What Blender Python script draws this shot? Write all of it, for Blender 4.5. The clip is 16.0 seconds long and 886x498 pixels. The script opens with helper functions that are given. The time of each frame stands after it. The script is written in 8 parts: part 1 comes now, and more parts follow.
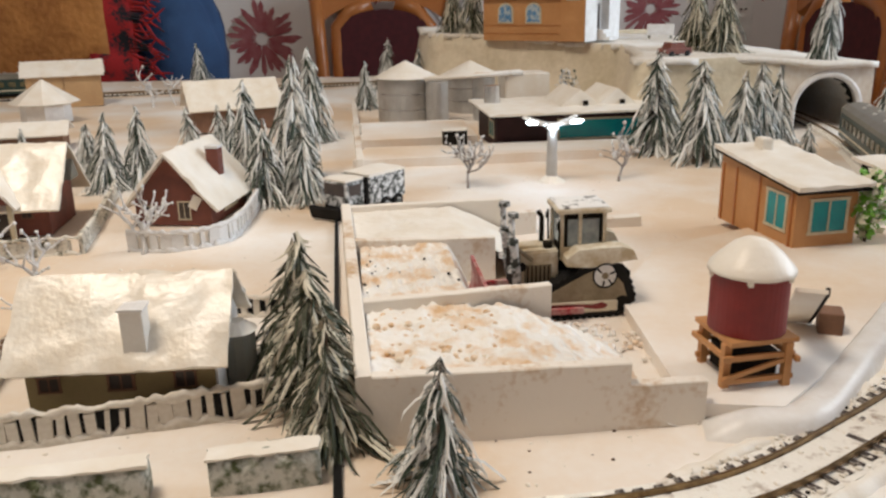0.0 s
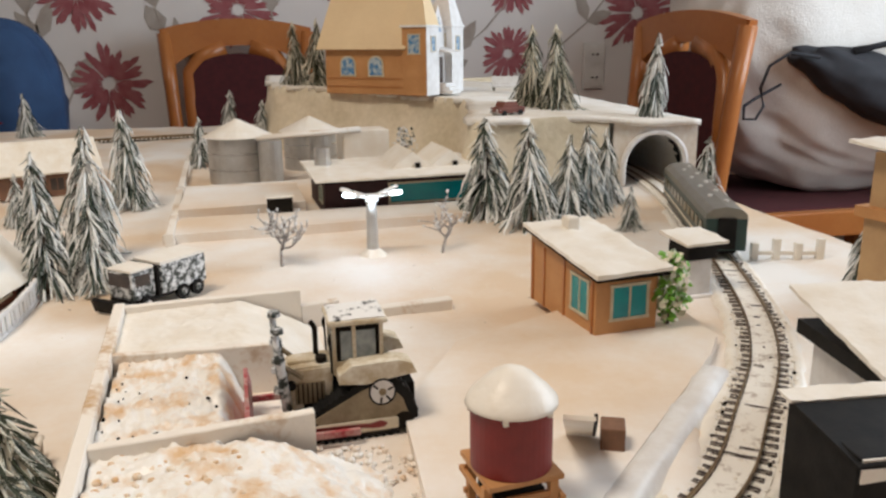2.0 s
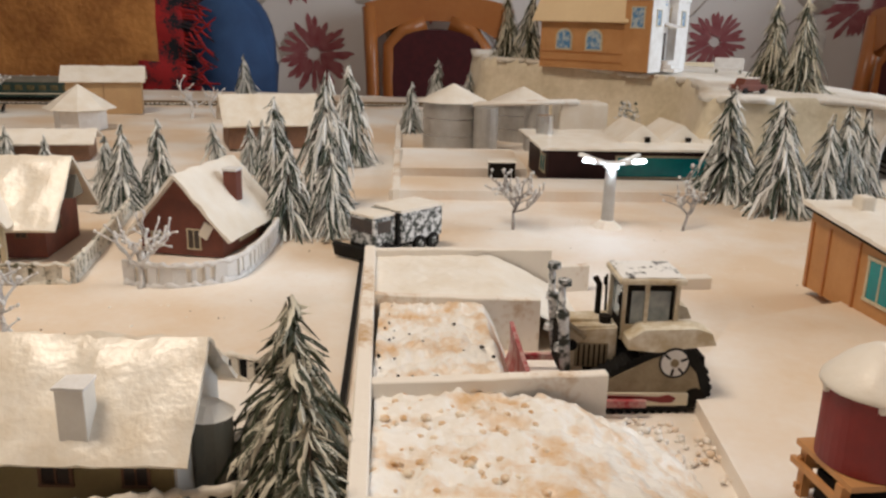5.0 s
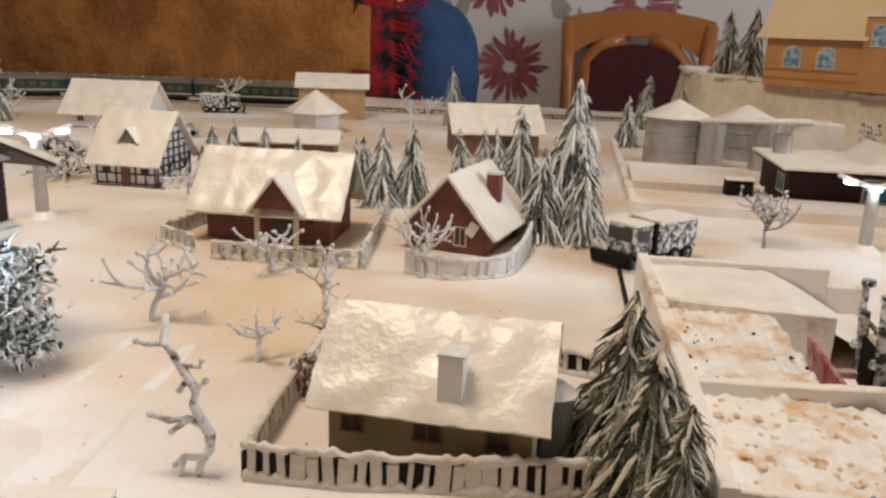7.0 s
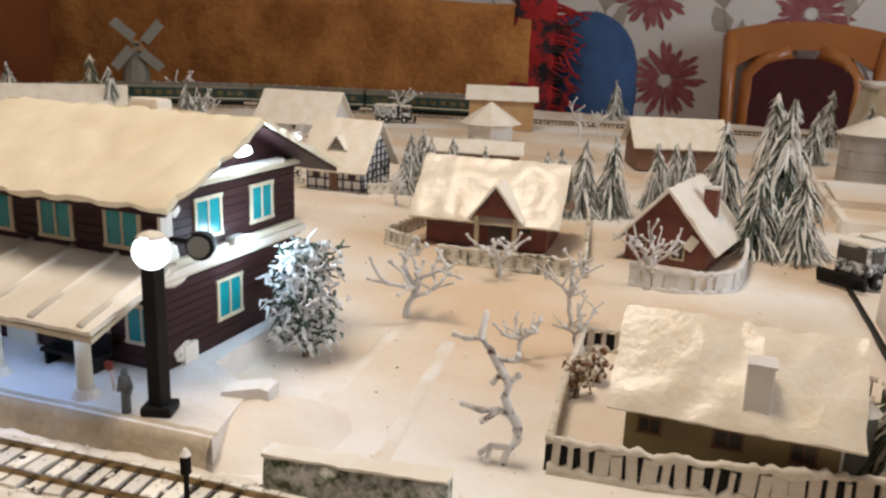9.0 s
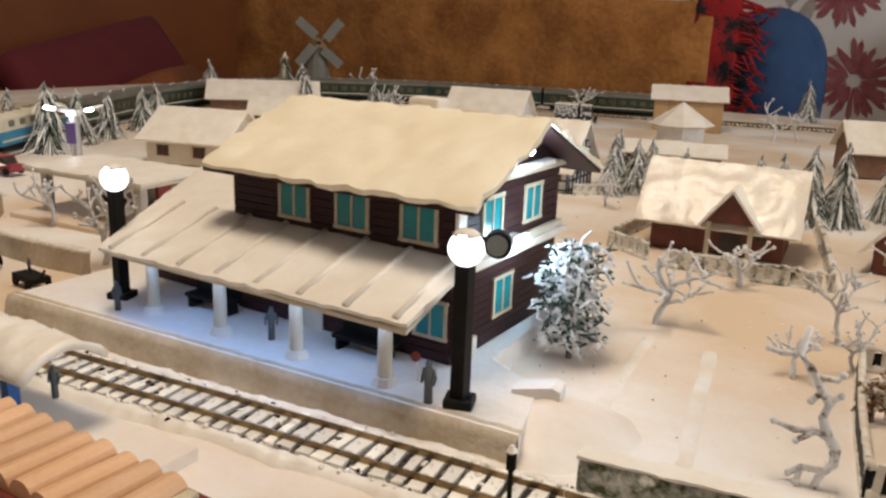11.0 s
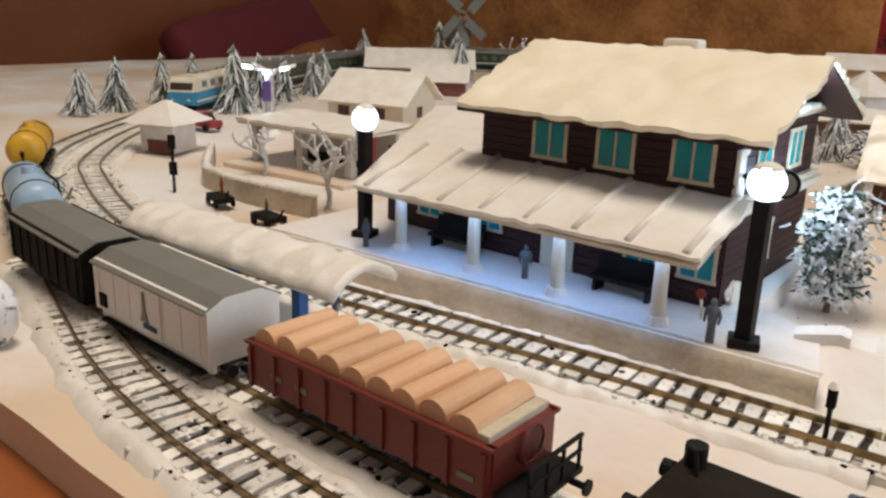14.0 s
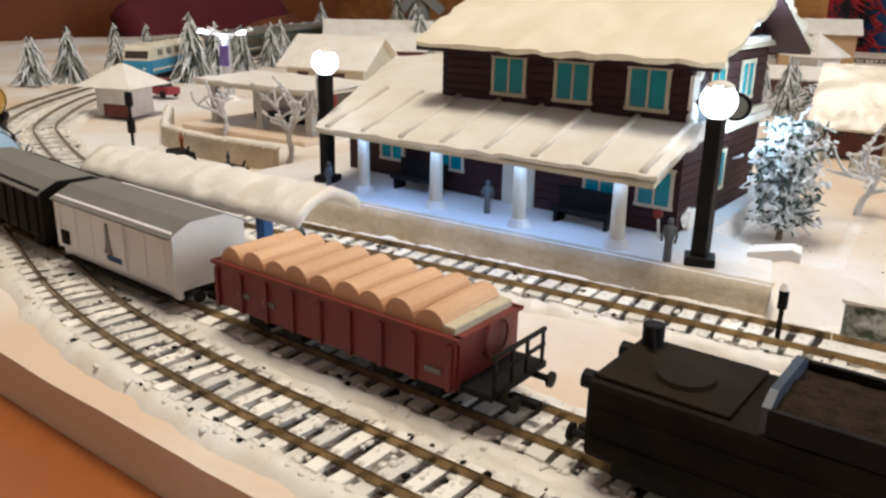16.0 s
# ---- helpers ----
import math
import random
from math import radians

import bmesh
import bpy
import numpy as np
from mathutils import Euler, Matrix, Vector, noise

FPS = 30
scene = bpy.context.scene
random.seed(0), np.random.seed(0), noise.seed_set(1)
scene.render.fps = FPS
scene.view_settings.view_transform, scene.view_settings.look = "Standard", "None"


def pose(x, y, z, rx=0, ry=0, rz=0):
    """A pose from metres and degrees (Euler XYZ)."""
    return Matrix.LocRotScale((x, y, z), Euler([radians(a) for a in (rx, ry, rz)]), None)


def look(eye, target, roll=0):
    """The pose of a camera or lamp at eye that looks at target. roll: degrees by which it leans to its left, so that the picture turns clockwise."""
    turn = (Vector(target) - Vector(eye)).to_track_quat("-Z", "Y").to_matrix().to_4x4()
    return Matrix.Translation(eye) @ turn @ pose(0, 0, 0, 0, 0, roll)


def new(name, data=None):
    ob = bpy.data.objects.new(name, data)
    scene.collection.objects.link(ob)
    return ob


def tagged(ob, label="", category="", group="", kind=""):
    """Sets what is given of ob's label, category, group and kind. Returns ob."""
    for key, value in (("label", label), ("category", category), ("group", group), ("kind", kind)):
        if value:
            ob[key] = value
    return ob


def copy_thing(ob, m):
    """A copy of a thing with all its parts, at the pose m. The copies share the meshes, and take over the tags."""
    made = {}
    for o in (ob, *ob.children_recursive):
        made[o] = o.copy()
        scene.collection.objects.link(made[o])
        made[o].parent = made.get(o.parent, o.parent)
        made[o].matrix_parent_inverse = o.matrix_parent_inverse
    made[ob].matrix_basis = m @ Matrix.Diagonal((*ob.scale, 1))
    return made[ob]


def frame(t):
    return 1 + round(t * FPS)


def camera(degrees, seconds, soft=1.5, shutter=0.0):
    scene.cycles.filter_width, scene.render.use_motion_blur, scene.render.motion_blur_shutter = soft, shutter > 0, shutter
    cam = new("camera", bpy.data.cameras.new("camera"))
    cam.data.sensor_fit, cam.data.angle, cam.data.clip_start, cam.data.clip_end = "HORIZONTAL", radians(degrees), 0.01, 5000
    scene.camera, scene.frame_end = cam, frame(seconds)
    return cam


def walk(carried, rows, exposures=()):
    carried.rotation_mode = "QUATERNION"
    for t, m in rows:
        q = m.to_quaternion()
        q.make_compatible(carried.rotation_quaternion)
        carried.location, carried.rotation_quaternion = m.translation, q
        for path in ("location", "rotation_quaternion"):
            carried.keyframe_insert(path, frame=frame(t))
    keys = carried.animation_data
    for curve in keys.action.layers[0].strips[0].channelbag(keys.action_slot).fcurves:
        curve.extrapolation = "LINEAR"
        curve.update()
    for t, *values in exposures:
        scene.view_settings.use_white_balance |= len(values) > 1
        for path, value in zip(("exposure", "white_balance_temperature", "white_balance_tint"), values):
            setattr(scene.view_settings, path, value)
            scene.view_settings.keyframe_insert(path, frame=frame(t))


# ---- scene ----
cam = camera(57.5, 16.0, soft=2.5)
PATH = [
    (0, (0.0251, 0.0150, 0.1773), (0.1158, 1.9235, -0.4136), -1.15),
    (0.5, (0.0511, 0.0288, 0.1906), (0.2923, 1.9342, -0.3674), -1.01),
    (1, (0.0728, 0.0418, 0.1995), (0.4097, 1.9406, -0.3305), -1.40),
    (1.5, (0.0878, 0.0517, 0.2043), (0.4624, 1.9480, -0.3093), -1.18),
    (2, (0.0935, 0.0583, 0.2050), (0.4710, 1.9533, -0.3111), -0.69),
    (2.5, (0.0812, 0.0732, 0.2110), (0.4264, 1.9845, -0.2662), -0.60),
    (3, (0.0736, 0.0698, 0.2132), (0.3919, 1.9896, -0.2486), -0.40),
    (5.5, (0.0147, 0.1019, 0.1694), (-0.1071, 2.0201, -0.3833), 1.86),
    (6, (-0.0052, 0.0871, 0.1703), (-0.2276, 1.9986, -0.3748), 2.15),
    (6.5, (-0.0232, 0.0752, 0.1719), (-0.3435, 1.9777, -0.3555), 2.11),
    (7, (-0.0386, 0.0658, 0.1712), (-0.4491, 1.9522, -0.3514), 2.23),
    (7.5, (-0.0567, 0.0544, 0.1703), (-0.5493, 1.9221, -0.3485), 2.83),
    (8, (-0.0761, 0.0444, 0.1697), (-0.6565, 1.8875, -0.3462), 2.73),
    (10.5, (-0.1478, 0.0074, 0.1701), (-1.0586, 1.7143, -0.3370), 2.19),
    (11, (-0.1672, -0.0009, 0.1692), (-1.1790, 1.6426, -0.3551), 2.11),
    (11.5, (-0.1776, -0.0070, 0.1696), (-1.2547, 1.5927, -0.3602), 1.33),
    (12, (-0.1886, -0.0164, 0.1674), (-1.3055, 1.5527, -0.3717), 1.45),
    (12.5, (-0.2009, -0.0247, 0.1622), (-1.3703, 1.5003, -0.3917), 1.47),
    (13, (-0.2128, -0.0344, 0.1596), (-1.4145, 1.4664, -0.3911), 1.64),
    (13.5, (-0.2204, -0.0427, 0.1551), (-1.4490, 1.4294, -0.4139), 1.52),
    (14, (-0.2227, -0.0473, 0.1471), (-1.4489, 1.4221, -0.4337), 1.75),
    (14.5, (-0.2195, -0.0538, 0.1382), (-1.4062, 1.4411, -0.4591), 1.95),
    (15, (-0.2183, -0.0569, 0.1300), (-1.3931, 1.4395, -0.4870), 1.66),
    (15.5, (-0.2165, -0.0562, 0.1260), (-1.3768, 1.4508, -0.4926), 1.39),
    (16, (-0.2144, -0.0563, 0.1253), (-1.3631, 1.4600, -0.4923), 1.11),
]
walk(cam, [(t, look(eye, target, roll)) for t, eye, target, roll in PATH], exposures=[(0, 0.12, 6200, 8), (3, 0.16, 6200, 8), (5.5, -0.07, 6550, 10), (8, -0.07, 6480, 10), (10.5, -0.13, 6620, 10), (13, -0.13, 6500, 10), (14.5, 0.02, 6050, 8), (16, 0.15, 6050, 8)])

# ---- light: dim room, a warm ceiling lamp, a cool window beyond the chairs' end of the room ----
world = bpy.data.worlds.new("world")
scene.world = world
world.use_nodes = True
world.node_tree.nodes["Background"].inputs[0].default_value = (0.5, 0.6, 0.8, 1)
world.node_tree.nodes["Background"].inputs[1].default_value = 0.2


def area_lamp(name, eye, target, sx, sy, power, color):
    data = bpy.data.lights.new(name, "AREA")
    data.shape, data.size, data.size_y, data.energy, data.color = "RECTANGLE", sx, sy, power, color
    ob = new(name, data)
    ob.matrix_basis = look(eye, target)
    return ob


def point_lamp(name, x, y, z, power, color, r):
    data = bpy.data.lights.new(name, "POINT")
    data.energy, data.color, data.shadow_soft_size = power, color, r
    ob = new(name, data)
    ob.location = (x, y, z)
    return ob


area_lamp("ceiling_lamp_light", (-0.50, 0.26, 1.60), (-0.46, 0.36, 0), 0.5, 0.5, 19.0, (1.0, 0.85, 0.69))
area_lamp("window_light", (2.17, 0.95, 0.75), (0.3, 1.3, 0.0), 1.5, 1.2, 37, (0.86, 0.93, 1.0))

# ---- materials ----
def material(name, c1, c2=None, rough=0.6, metal=0.0, big=40.0, fine=600.0, mix=0.5, bump=0.3, depth=0.0006, per_piece=0.0, contrast=0.25, spec=0.5, grain=0.35):
    """Two colours mixed by a coarse and a fine noise, with fine relief; per_piece varies the value from object to object."""
    m = bpy.data.materials.new(name)
    m.use_nodes = True
    nt = m.node_tree
    n, l = nt.nodes, nt.links
    bsdf = n["Principled BSDF"]
    c2 = c2 or tuple(0.72 * v for v in c1)
    tc = n.new("ShaderNodeTexCoord")
    n1, n2 = n.new("ShaderNodeTexNoise"), n.new("ShaderNodeTexNoise")
    n1.inputs["Scale"].default_value, n2.inputs["Scale"].default_value = big, fine
    n1.inputs["Detail"].default_value, n2.inputs["Detail"].default_value = 4, 2
    add = n.new("ShaderNodeMath")
    add.operation = "MULTIPLY_ADD"
    add.inputs[1].default_value = grain
    rng = n.new("ShaderNodeMapRange")
    rng.inputs[1].default_value, rng.inputs[2].default_value = 0.5 + 0.5 * grain + (0.5 - mix) * 0.5 - contrast, 0.5 + 0.5 * grain + (0.5 - mix) * 0.5 + contrast
    col = n.new("ShaderNodeMix")
    col.data_type = "RGBA"
    col.inputs[6].default_value, col.inputs[7].default_value = (*c1, 1), (*c2, 1)
    for k in (n1, n2):
        l.new(tc.outputs["Object"], k.inputs["Vector"])
    l.new(n2.outputs[0], add.inputs[0])
    l.new(n1.outputs[0], add.inputs[2])
    l.new(add.outputs[0], rng.inputs[0])
    l.new(rng.outputs[0], col.inputs[0])
    last = col.outputs[2]
    if per_piece:
        info, hsv, r2 = n.new("ShaderNodeObjectInfo"), n.new("ShaderNodeHueSaturation"), n.new("ShaderNodeMapRange")
        r2.inputs[3].default_value, r2.inputs[4].default_value = 1 - per_piece, 1 + per_piece
        l.new(info.outputs["Random"], r2.inputs[0])
        l.new(r2.outputs[0], hsv.inputs["Value"])
        l.new(last, hsv.inputs["Color"])
        last = hsv.outputs[0]
    l.new(last, bsdf.inputs["Base Color"])
    if bump:
        b = n.new("ShaderNodeBump")
        b.inputs["Strength"].default_value, b.inputs["Distance"].default_value = bump, depth
        l.new(add.outputs[0], b.inputs["Height"])
        l.new(b.outputs[0], bsdf.inputs["Normal"])
    bsdf.inputs["Roughness"].default_value, bsdf.inputs["Metallic"].default_value = rough, metal
    bsdf.inputs["Specular IOR Level"].default_value = spec
    return m


def glow(name, color, strength):
    m = material(name, color, color, 0.3, bump=0)
    b = m.node_tree.nodes["Principled BSDF"]
    b.inputs["Emission Color"].default_value, b.inputs["Emission Strength"].default_value = (*color, 1), strength
    return m


def frost(name, green, snow, share):
    """Strips of a bristle tree: each strip is bare green or flocked white, by its island, streaked by a noise."""
    m = bpy.data.materials.new(name)
    m.use_nodes = True
    n, l = m.node_tree.nodes, m.node_tree.links
    bsdf = n["Principled BSDF"]
    geo, tc, no, add, rng, col = (n.new(k) for k in ("ShaderNodeNewGeometry", "ShaderNodeTexCoord", "ShaderNodeTexNoise", "ShaderNodeMath", "ShaderNodeMapRange", "ShaderNodeMix"))
    no.inputs["Scale"].default_value, no.inputs["Detail"].default_value = 160, 3
    add.operation = "ADD"
    col.data_type = "RGBA"
    col.inputs[6].default_value, col.inputs[7].default_value = (*green, 1), (*snow, 1)
    rng.inputs[1].default_value, rng.inputs[2].default_value = 1.53 - share, 1.67 - share
    l.new(tc.outputs["Object"], no.inputs["Vector"])
    l.new(geo.outputs["Random Per Island"], add.inputs[0])
    l.new(no.outputs[0], add.inputs[1])
    l.new(add.outputs[0], rng.inputs[0])
    l.new(rng.outputs[0], col.inputs[0])
    l.new(col.outputs[2], bsdf.inputs["Base Color"])
    bsdf.inputs["Roughness"].default_value = 0.65
    return m


M_GROUND = material("ground_snow", (0.87, 0.85, 0.82), (0.72, 0.56, 0.40), 0.55, big=5, fine=200, mix=0.53, bump=0.8, depth=0.0022, contrast=0.12, grain=0.07)
M_SNOW = material("roof_snow", (0.87, 0.83, 0.76), (0.76, 0.68, 0.56), 0.42, big=45, fine=300, mix=0.33, bump=0.7, depth=0.0020, grain=0.14)
M_ROOFCREAM = material("cream_roof_snow", (0.90, 0.83, 0.66), (0.80, 0.70, 0.50), 0.42, big=30, fine=300, mix=0.35, bump=0.7, depth=0.0018, grain=0.14)
M_PEARL = material("pearly_roof_snow", (0.84, 0.79, 0.70), (0.72, 0.62, 0.48), 0.30, big=60, fine=300, mix=0.35, bump=0.5, depth=0.0016)
M_WHITE = material("white_paint", (0.82, 0.82, 0.82), (0.66, 0.64, 0.62), 0.5, big=80, fine=700)
M_PILE = material("lumpy_snow", (0.88, 0.85, 0.80), (0.70, 0.47, 0.26), 0.32, big=58, fine=400, mix=0.36, bump=0.9, depth=0.003, contrast=0.12, grain=0.2)
M_PLASTER = material("snowy_plaster", (0.82, 0.76, 0.68), (0.52, 0.34, 0.18), 0.7, big=22, fine=300, mix=0.18, bump=0.5, depth=0.001, contrast=0.10)
M_HILL = material("hill_plaster", (0.76, 0.67, 0.52), (0.52, 0.44, 0.29), 0.75, big=9, fine=120, mix=0.3, bump=0.8, depth=0.003, contrast=0.2)
M_HILLTOP = material("hill_snow", (0.84, 0.81, 0.76), (0.60, 0.50, 0.36), 0.6, big=12, fine=200, mix=0.3, bump=0.7, depth=0.002)
M_FIR = frost("fir_strips", (0.026, 0.044, 0.026), (0.84, 0.84, 0.81), 0.68)
M_FIRG = frost("fir_strips_green", (0.040, 0.046, 0.020), (0.72, 0.67, 0.54), 0.56)
M_TRUNK = material("twig_bark", (0.10, 0.06, 0.04), (0.2, 0.14, 0.1), 0.8, big=200)
M_BUSH = frost("frosted_bush_twigs", (0.045, 0.075, 0.055), (0.78, 0.79, 0.80), 0.74)
M_TWIGD = material("dark_frosted_twig", (0.78, 0.76, 0.74), (0.09, 0.05, 0.035), 0.6, big=170, fine=500, mix=0.55, bump=0.6, depth=0.001, contrast=0.07)
M_TWIG = material("frosted_twig", (0.80, 0.79, 0.78), (0.14, 0.08, 0.055), 0.6, big=150, fine=500, mix=0.27, bump=0.6, depth=0.001, contrast=0.07)
M_LEAF = frost("green_bush", (0.20, 0.46, 0.05), (0.76, 0.72, 0.56), 0.62)
M_DARKWALL = material("dark_brown_plank", (0.050, 0.019, 0.019), (0.028, 0.012, 0.013), 0.55, big=60, fine=500, per_piece=0.15, spec=0.2)
M_BRICK = material("brick_red_wall", (0.20, 0.060, 0.038), (0.12, 0.04, 0.03), 0.75, big=90, fine=900, bump=0.5)
M_BROWN = material("brown_wall", (0.22, 0.11, 0.06), (0.14, 0.07, 0.04), 0.7, big=90)
M_TANWALL = material("tan_card_wall", (0.52, 0.34, 0.17), (0.42, 0.26, 0.13), 0.7, big=30, fine=300)
M_ORANGE = material("orange_wood_wall", (0.55, 0.28, 0.11), (0.45, 0.21, 0.07), 0.6, big=40, fine=300)
M_OCHRE = material("ochre_wall", (0.32, 0.24, 0.11), (0.24, 0.18, 0.08), 0.7, big=60)
M_TEAL = material("teal_window", (0.0, 0.30, 0.32), (0.0, 0.20, 0.24), 0.25, big=80, bump=0)
M_BLACKWIN = material("dark_window", (0.03, 0.02, 0.018), (0.06, 0.04, 0.03), 0.3, big=90, bump=0)
M_BLUEWIN = material("blue_church_window", (0.05, 0.20, 0.42), (0.45, 0.52, 0.55), 0.3, big=120, fine=300, bump=0, contrast=0.1)
M_FRAME = material("cream_frame", (0.62, 0.55, 0.40), (0.5, 0.42, 0.28), 0.55, big=150)
M_BLACK = material("black_plastic", (0.007, 0.0065, 0.0065), (0.016, 0.015, 0.014), 0.55, big=90, spec=0.12)
M_DARK = material("dark_grimy_plastic", (0.008, 0.007, 0.006), (0.020, 0.016, 0.012), 0.75, spec=0.08, big=70, fine=700)
M_COAL = material("coal", (0.045, 0.030, 0.015), (0.014, 0.010, 0.007), 0.9, spec=0.1, big=300, fine=1200, bump=1.0, depth=0.002)
M_RED = material("tank_red", (0.22, 0.018, 0.016), (0.16, 0.013, 0.013), 0.5, big=60, fine=400)
M_WAGON = material("wagon_oxide_red", (0.19, 0.028, 0.018), (0.13, 0.020, 0.014), 0.45, big=60, fine=500)
M_LOG = material("log_wood", (0.72, 0.46, 0.28), (0.62, 0.36, 0.19), 0.6, big=30, fine=500, per_piece=0.12)
M_LOGEND = material("log_end", (0.62, 0.40, 0.22), (0.50, 0.29, 0.14), 0.7, big=300)
M_GREYROOF = material("grey_wagon_roof", (0.20, 0.195, 0.165), (0.16, 0.155, 0.13), 0.5, big=40, fine=500)
M_WAGONW = material("white_wagon", (0.82, 0.80, 0.76), (0.74, 0.71, 0.65), 0.45, big=40, fine=500)
M_STEEL = material("rail_metal", (0.36, 0.25, 0.12), (0.12, 0.075, 0.04), 0.33, 0.85, big=120)
M_SLATE = material("slate_blue_paint", (0.055, 0.07, 0.10), (0.04, 0.05, 0.07), 0.5, big=90)
M_SLEEPER = material("snowy_sleeper", (0.84, 0.80, 0.72), (0.10, 0.065, 0.045), 0.75, big=170, fine=600, mix=0.12, bump=0.6, depth=0.001, per_piece=0.18, contrast=0.12)
M_BALLAST = material("ballast", (0.045, 0.033, 0.024), (0.78, 0.72, 0.63), 0.9, big=75, fine=700, mix=0.24, bump=1.0, depth=0.002, contrast=0.12)
M_SILVER = material("silver_paint", (0.55, 0.54, 0.52), (0.42, 0.40, 0.37), 0.4, 0.55, big=60)
M_COACH = material("coach_green", (0.015, 0.045, 0.038), (0.010, 0.03, 0.026), 0.35, big=60)
M_COACHROOF = material("coach_roof", (0.25, 0.235, 0.20), (0.19, 0.175, 0.14), 0.32, 0.5, big=50)
M_COACHWIN = material("dim_coach_window", (0.16, 0.13, 0.06), (0.06, 0.06, 0.04), 0.2, big=160, bump=0)
M_LOCOBLUE = material("loco_blue", (0.05, 0.27, 0.44), (0.04, 0.21, 0.35), 0.35, big=50)
M_CREAM = material("cream_paint", (0.72, 0.66, 0.52), (0.62, 0.55, 0.42), 0.45, big=50)
M_BLUEPOST = material("blue_post", (0.02, 0.11, 0.34), (0.02, 0.08, 0.25), 0.45, big=100)
M_DOZER = material("dozer_sand", (0.52, 0.42, 0.27), (0.74, 0.69, 0.58), 0.55, big=90, fine=400, mix=0.45, contrast=0.14)
M_DOZPLATE = material("dozer_dull_tan", (0.20, 0.15, 0.085), (0.32, 0.26, 0.17), 0.6, big=120, mix=0.4)
M_DOZRED = material("dozer_red", (0.35, 0.02, 0.03), (0.6, 0.5, 0.45), 0.5, big=120, mix=0.35)
M_CAMO = material("snow_flecked_dark_green", (0.035, 0.042, 0.035), (0.72, 0.72, 0.72), 0.55, big=190, fine=500, mix=0.48, contrast=0.08)
M_TIMBER = material("timber_black", (0.03, 0.025, 0.04), None, 0.6)
M_DECK = material("sooty_deck", (0.026, 0.019, 0.012), (0.013, 0.010, 0.007), 0.75, spec=0.1, big=60, fine=400)
M_CONCRETE = material("concrete_side", (0.66, 0.58, 0.46), (0.40, 0.30, 0.18), 0.8, big=35, fine=260, mix=0.42, bump=0.9, depth=0.002)
M_HEDGE = material("flocked_hedge", (0.62, 0.62, 0.56), (0.09, 0.11, 0.05), 0.9, big=160, fine=500, mix=0.42, bump=1.0, depth=0.003, contrast=0.12)
M_FENCE = material("snowy_fence", (0.76, 0.71, 0.63), (0.5, 0.42, 0.32), 0.7, big=80, fine=500, mix=0.35)
M_FENCEGREEN = material("snowy_fence_green", (0.72, 0.68, 0.60), (0.10, 0.10, 0.06), 0.8, big=110, fine=400, mix=0.32, contrast=0.1)
M_LAMP = glow("led_white", (0.85, 0.93, 1.0), 9)
M_GLOBE = glow("globe_glass", (0.90, 0.95, 1.0), 3)
M_CHAIR = material("varnished_beech", (0.44, 0.17, 0.045), (0.36, 0.12, 0.03), 0.3, big=6, fine=60, bump=0.1)
M_UPH = material("maroon_upholstery", (0.075, 0.010, 0.012), (0.045, 0.006, 0.009), 0.9, big=60, fine=300)
M_BLANKET = material("brown_fleece", (0.48, 0.215, 0.060), (0.26, 0.100, 0.025), 0.95, big=7, fine=65, bump=1.0, depth=0.012, contrast=0.17)
M_BLUE = material("blue_cloth", (0.035, 0.085, 0.20), (0.025, 0.06, 0.15), 0.9, big=20, fine=300)
M_SCARF = material("red_black_scarf", (0.33, 0.015, 0.018), (0.012, 0.014, 0.02), 0.95, big=18, fine=150, mix=0.45, contrast=0.06)
M_CUSHION = material("dark_red_cushion", (0.13, 0.012, 0.016), (0.10, 0.01, 0.014), 0.85, big=12, fine=200)
M_SOFA = material("orange_brown_sofa", (0.24, 0.070, 0.016), (0.17, 0.047, 0.010), 0.7, big=4, fine=120)
M_PILLOW = material("white_bedding", (0.70, 0.67, 0.63), (0.62, 0.58, 0.53), 0.9, big=9, fine=200, bump=0.6, depth=0.01)
M_BAG = material("black_fabric", (0.012, 0.013, 0.017), (0.02, 0.02, 0.025), 0.8, big=40)
M_WALLPAPER = material("wallpaper", (0.74, 0.71, 0.69), (0.68, 0.65, 0.63), 0.8, big=5, fine=300)
M_PETAL = material("printed_petal", (0.25, 0.045, 0.055), (0.38, 0.15, 0.16), 0.8, big=30)
M_VINE = material("printed_vine", (0.33, 0.28, 0.24), (0.44, 0.40, 0.36), 0.8, big=20)
M_WOOD = material("orange_floor_wood", (0.36, 0.12, 0.03), (0.27, 0.08, 0.02), 0.3, big=5, fine=70, per_piece=0.1)
M_CEIL = material("ceiling_paint", (0.78, 0.75, 0.70), (0.72, 0.68, 0.62), 0.9, big=3)
M_PLASTICW = material("socket_white", (0.75, 0.74, 0.72), (0.66, 0.65, 0.62), 0.35)
M_FIGURE = material("figure_grey", (0.16, 0.19, 0.20), (0.05, 0.05, 0.06), 0.6, big=300)
M_ORANGEFIG = material("orange_figure", (0.55, 0.14, 0.03), (0.12, 0.05, 0.02), 0.6, big=300)
M_CAR = material("red_car", (0.30, 0.03, 0.04), (0.22, 0.02, 0.03), 0.35, big=100)
M_CHROME = material("metal_pipe", (0.62, 0.62, 0.62), (0.5, 0.5, 0.5), 0.25, 0.9, big=100)
M_PURPLE = material("purple_sign", (0.16, 0.10, 0.34), None, 0.5)
M_YELLOW = material("warning_yellow", (0.55, 0.32, 0.03), (0.3, 0.15, 0.02), 0.5, big=300)

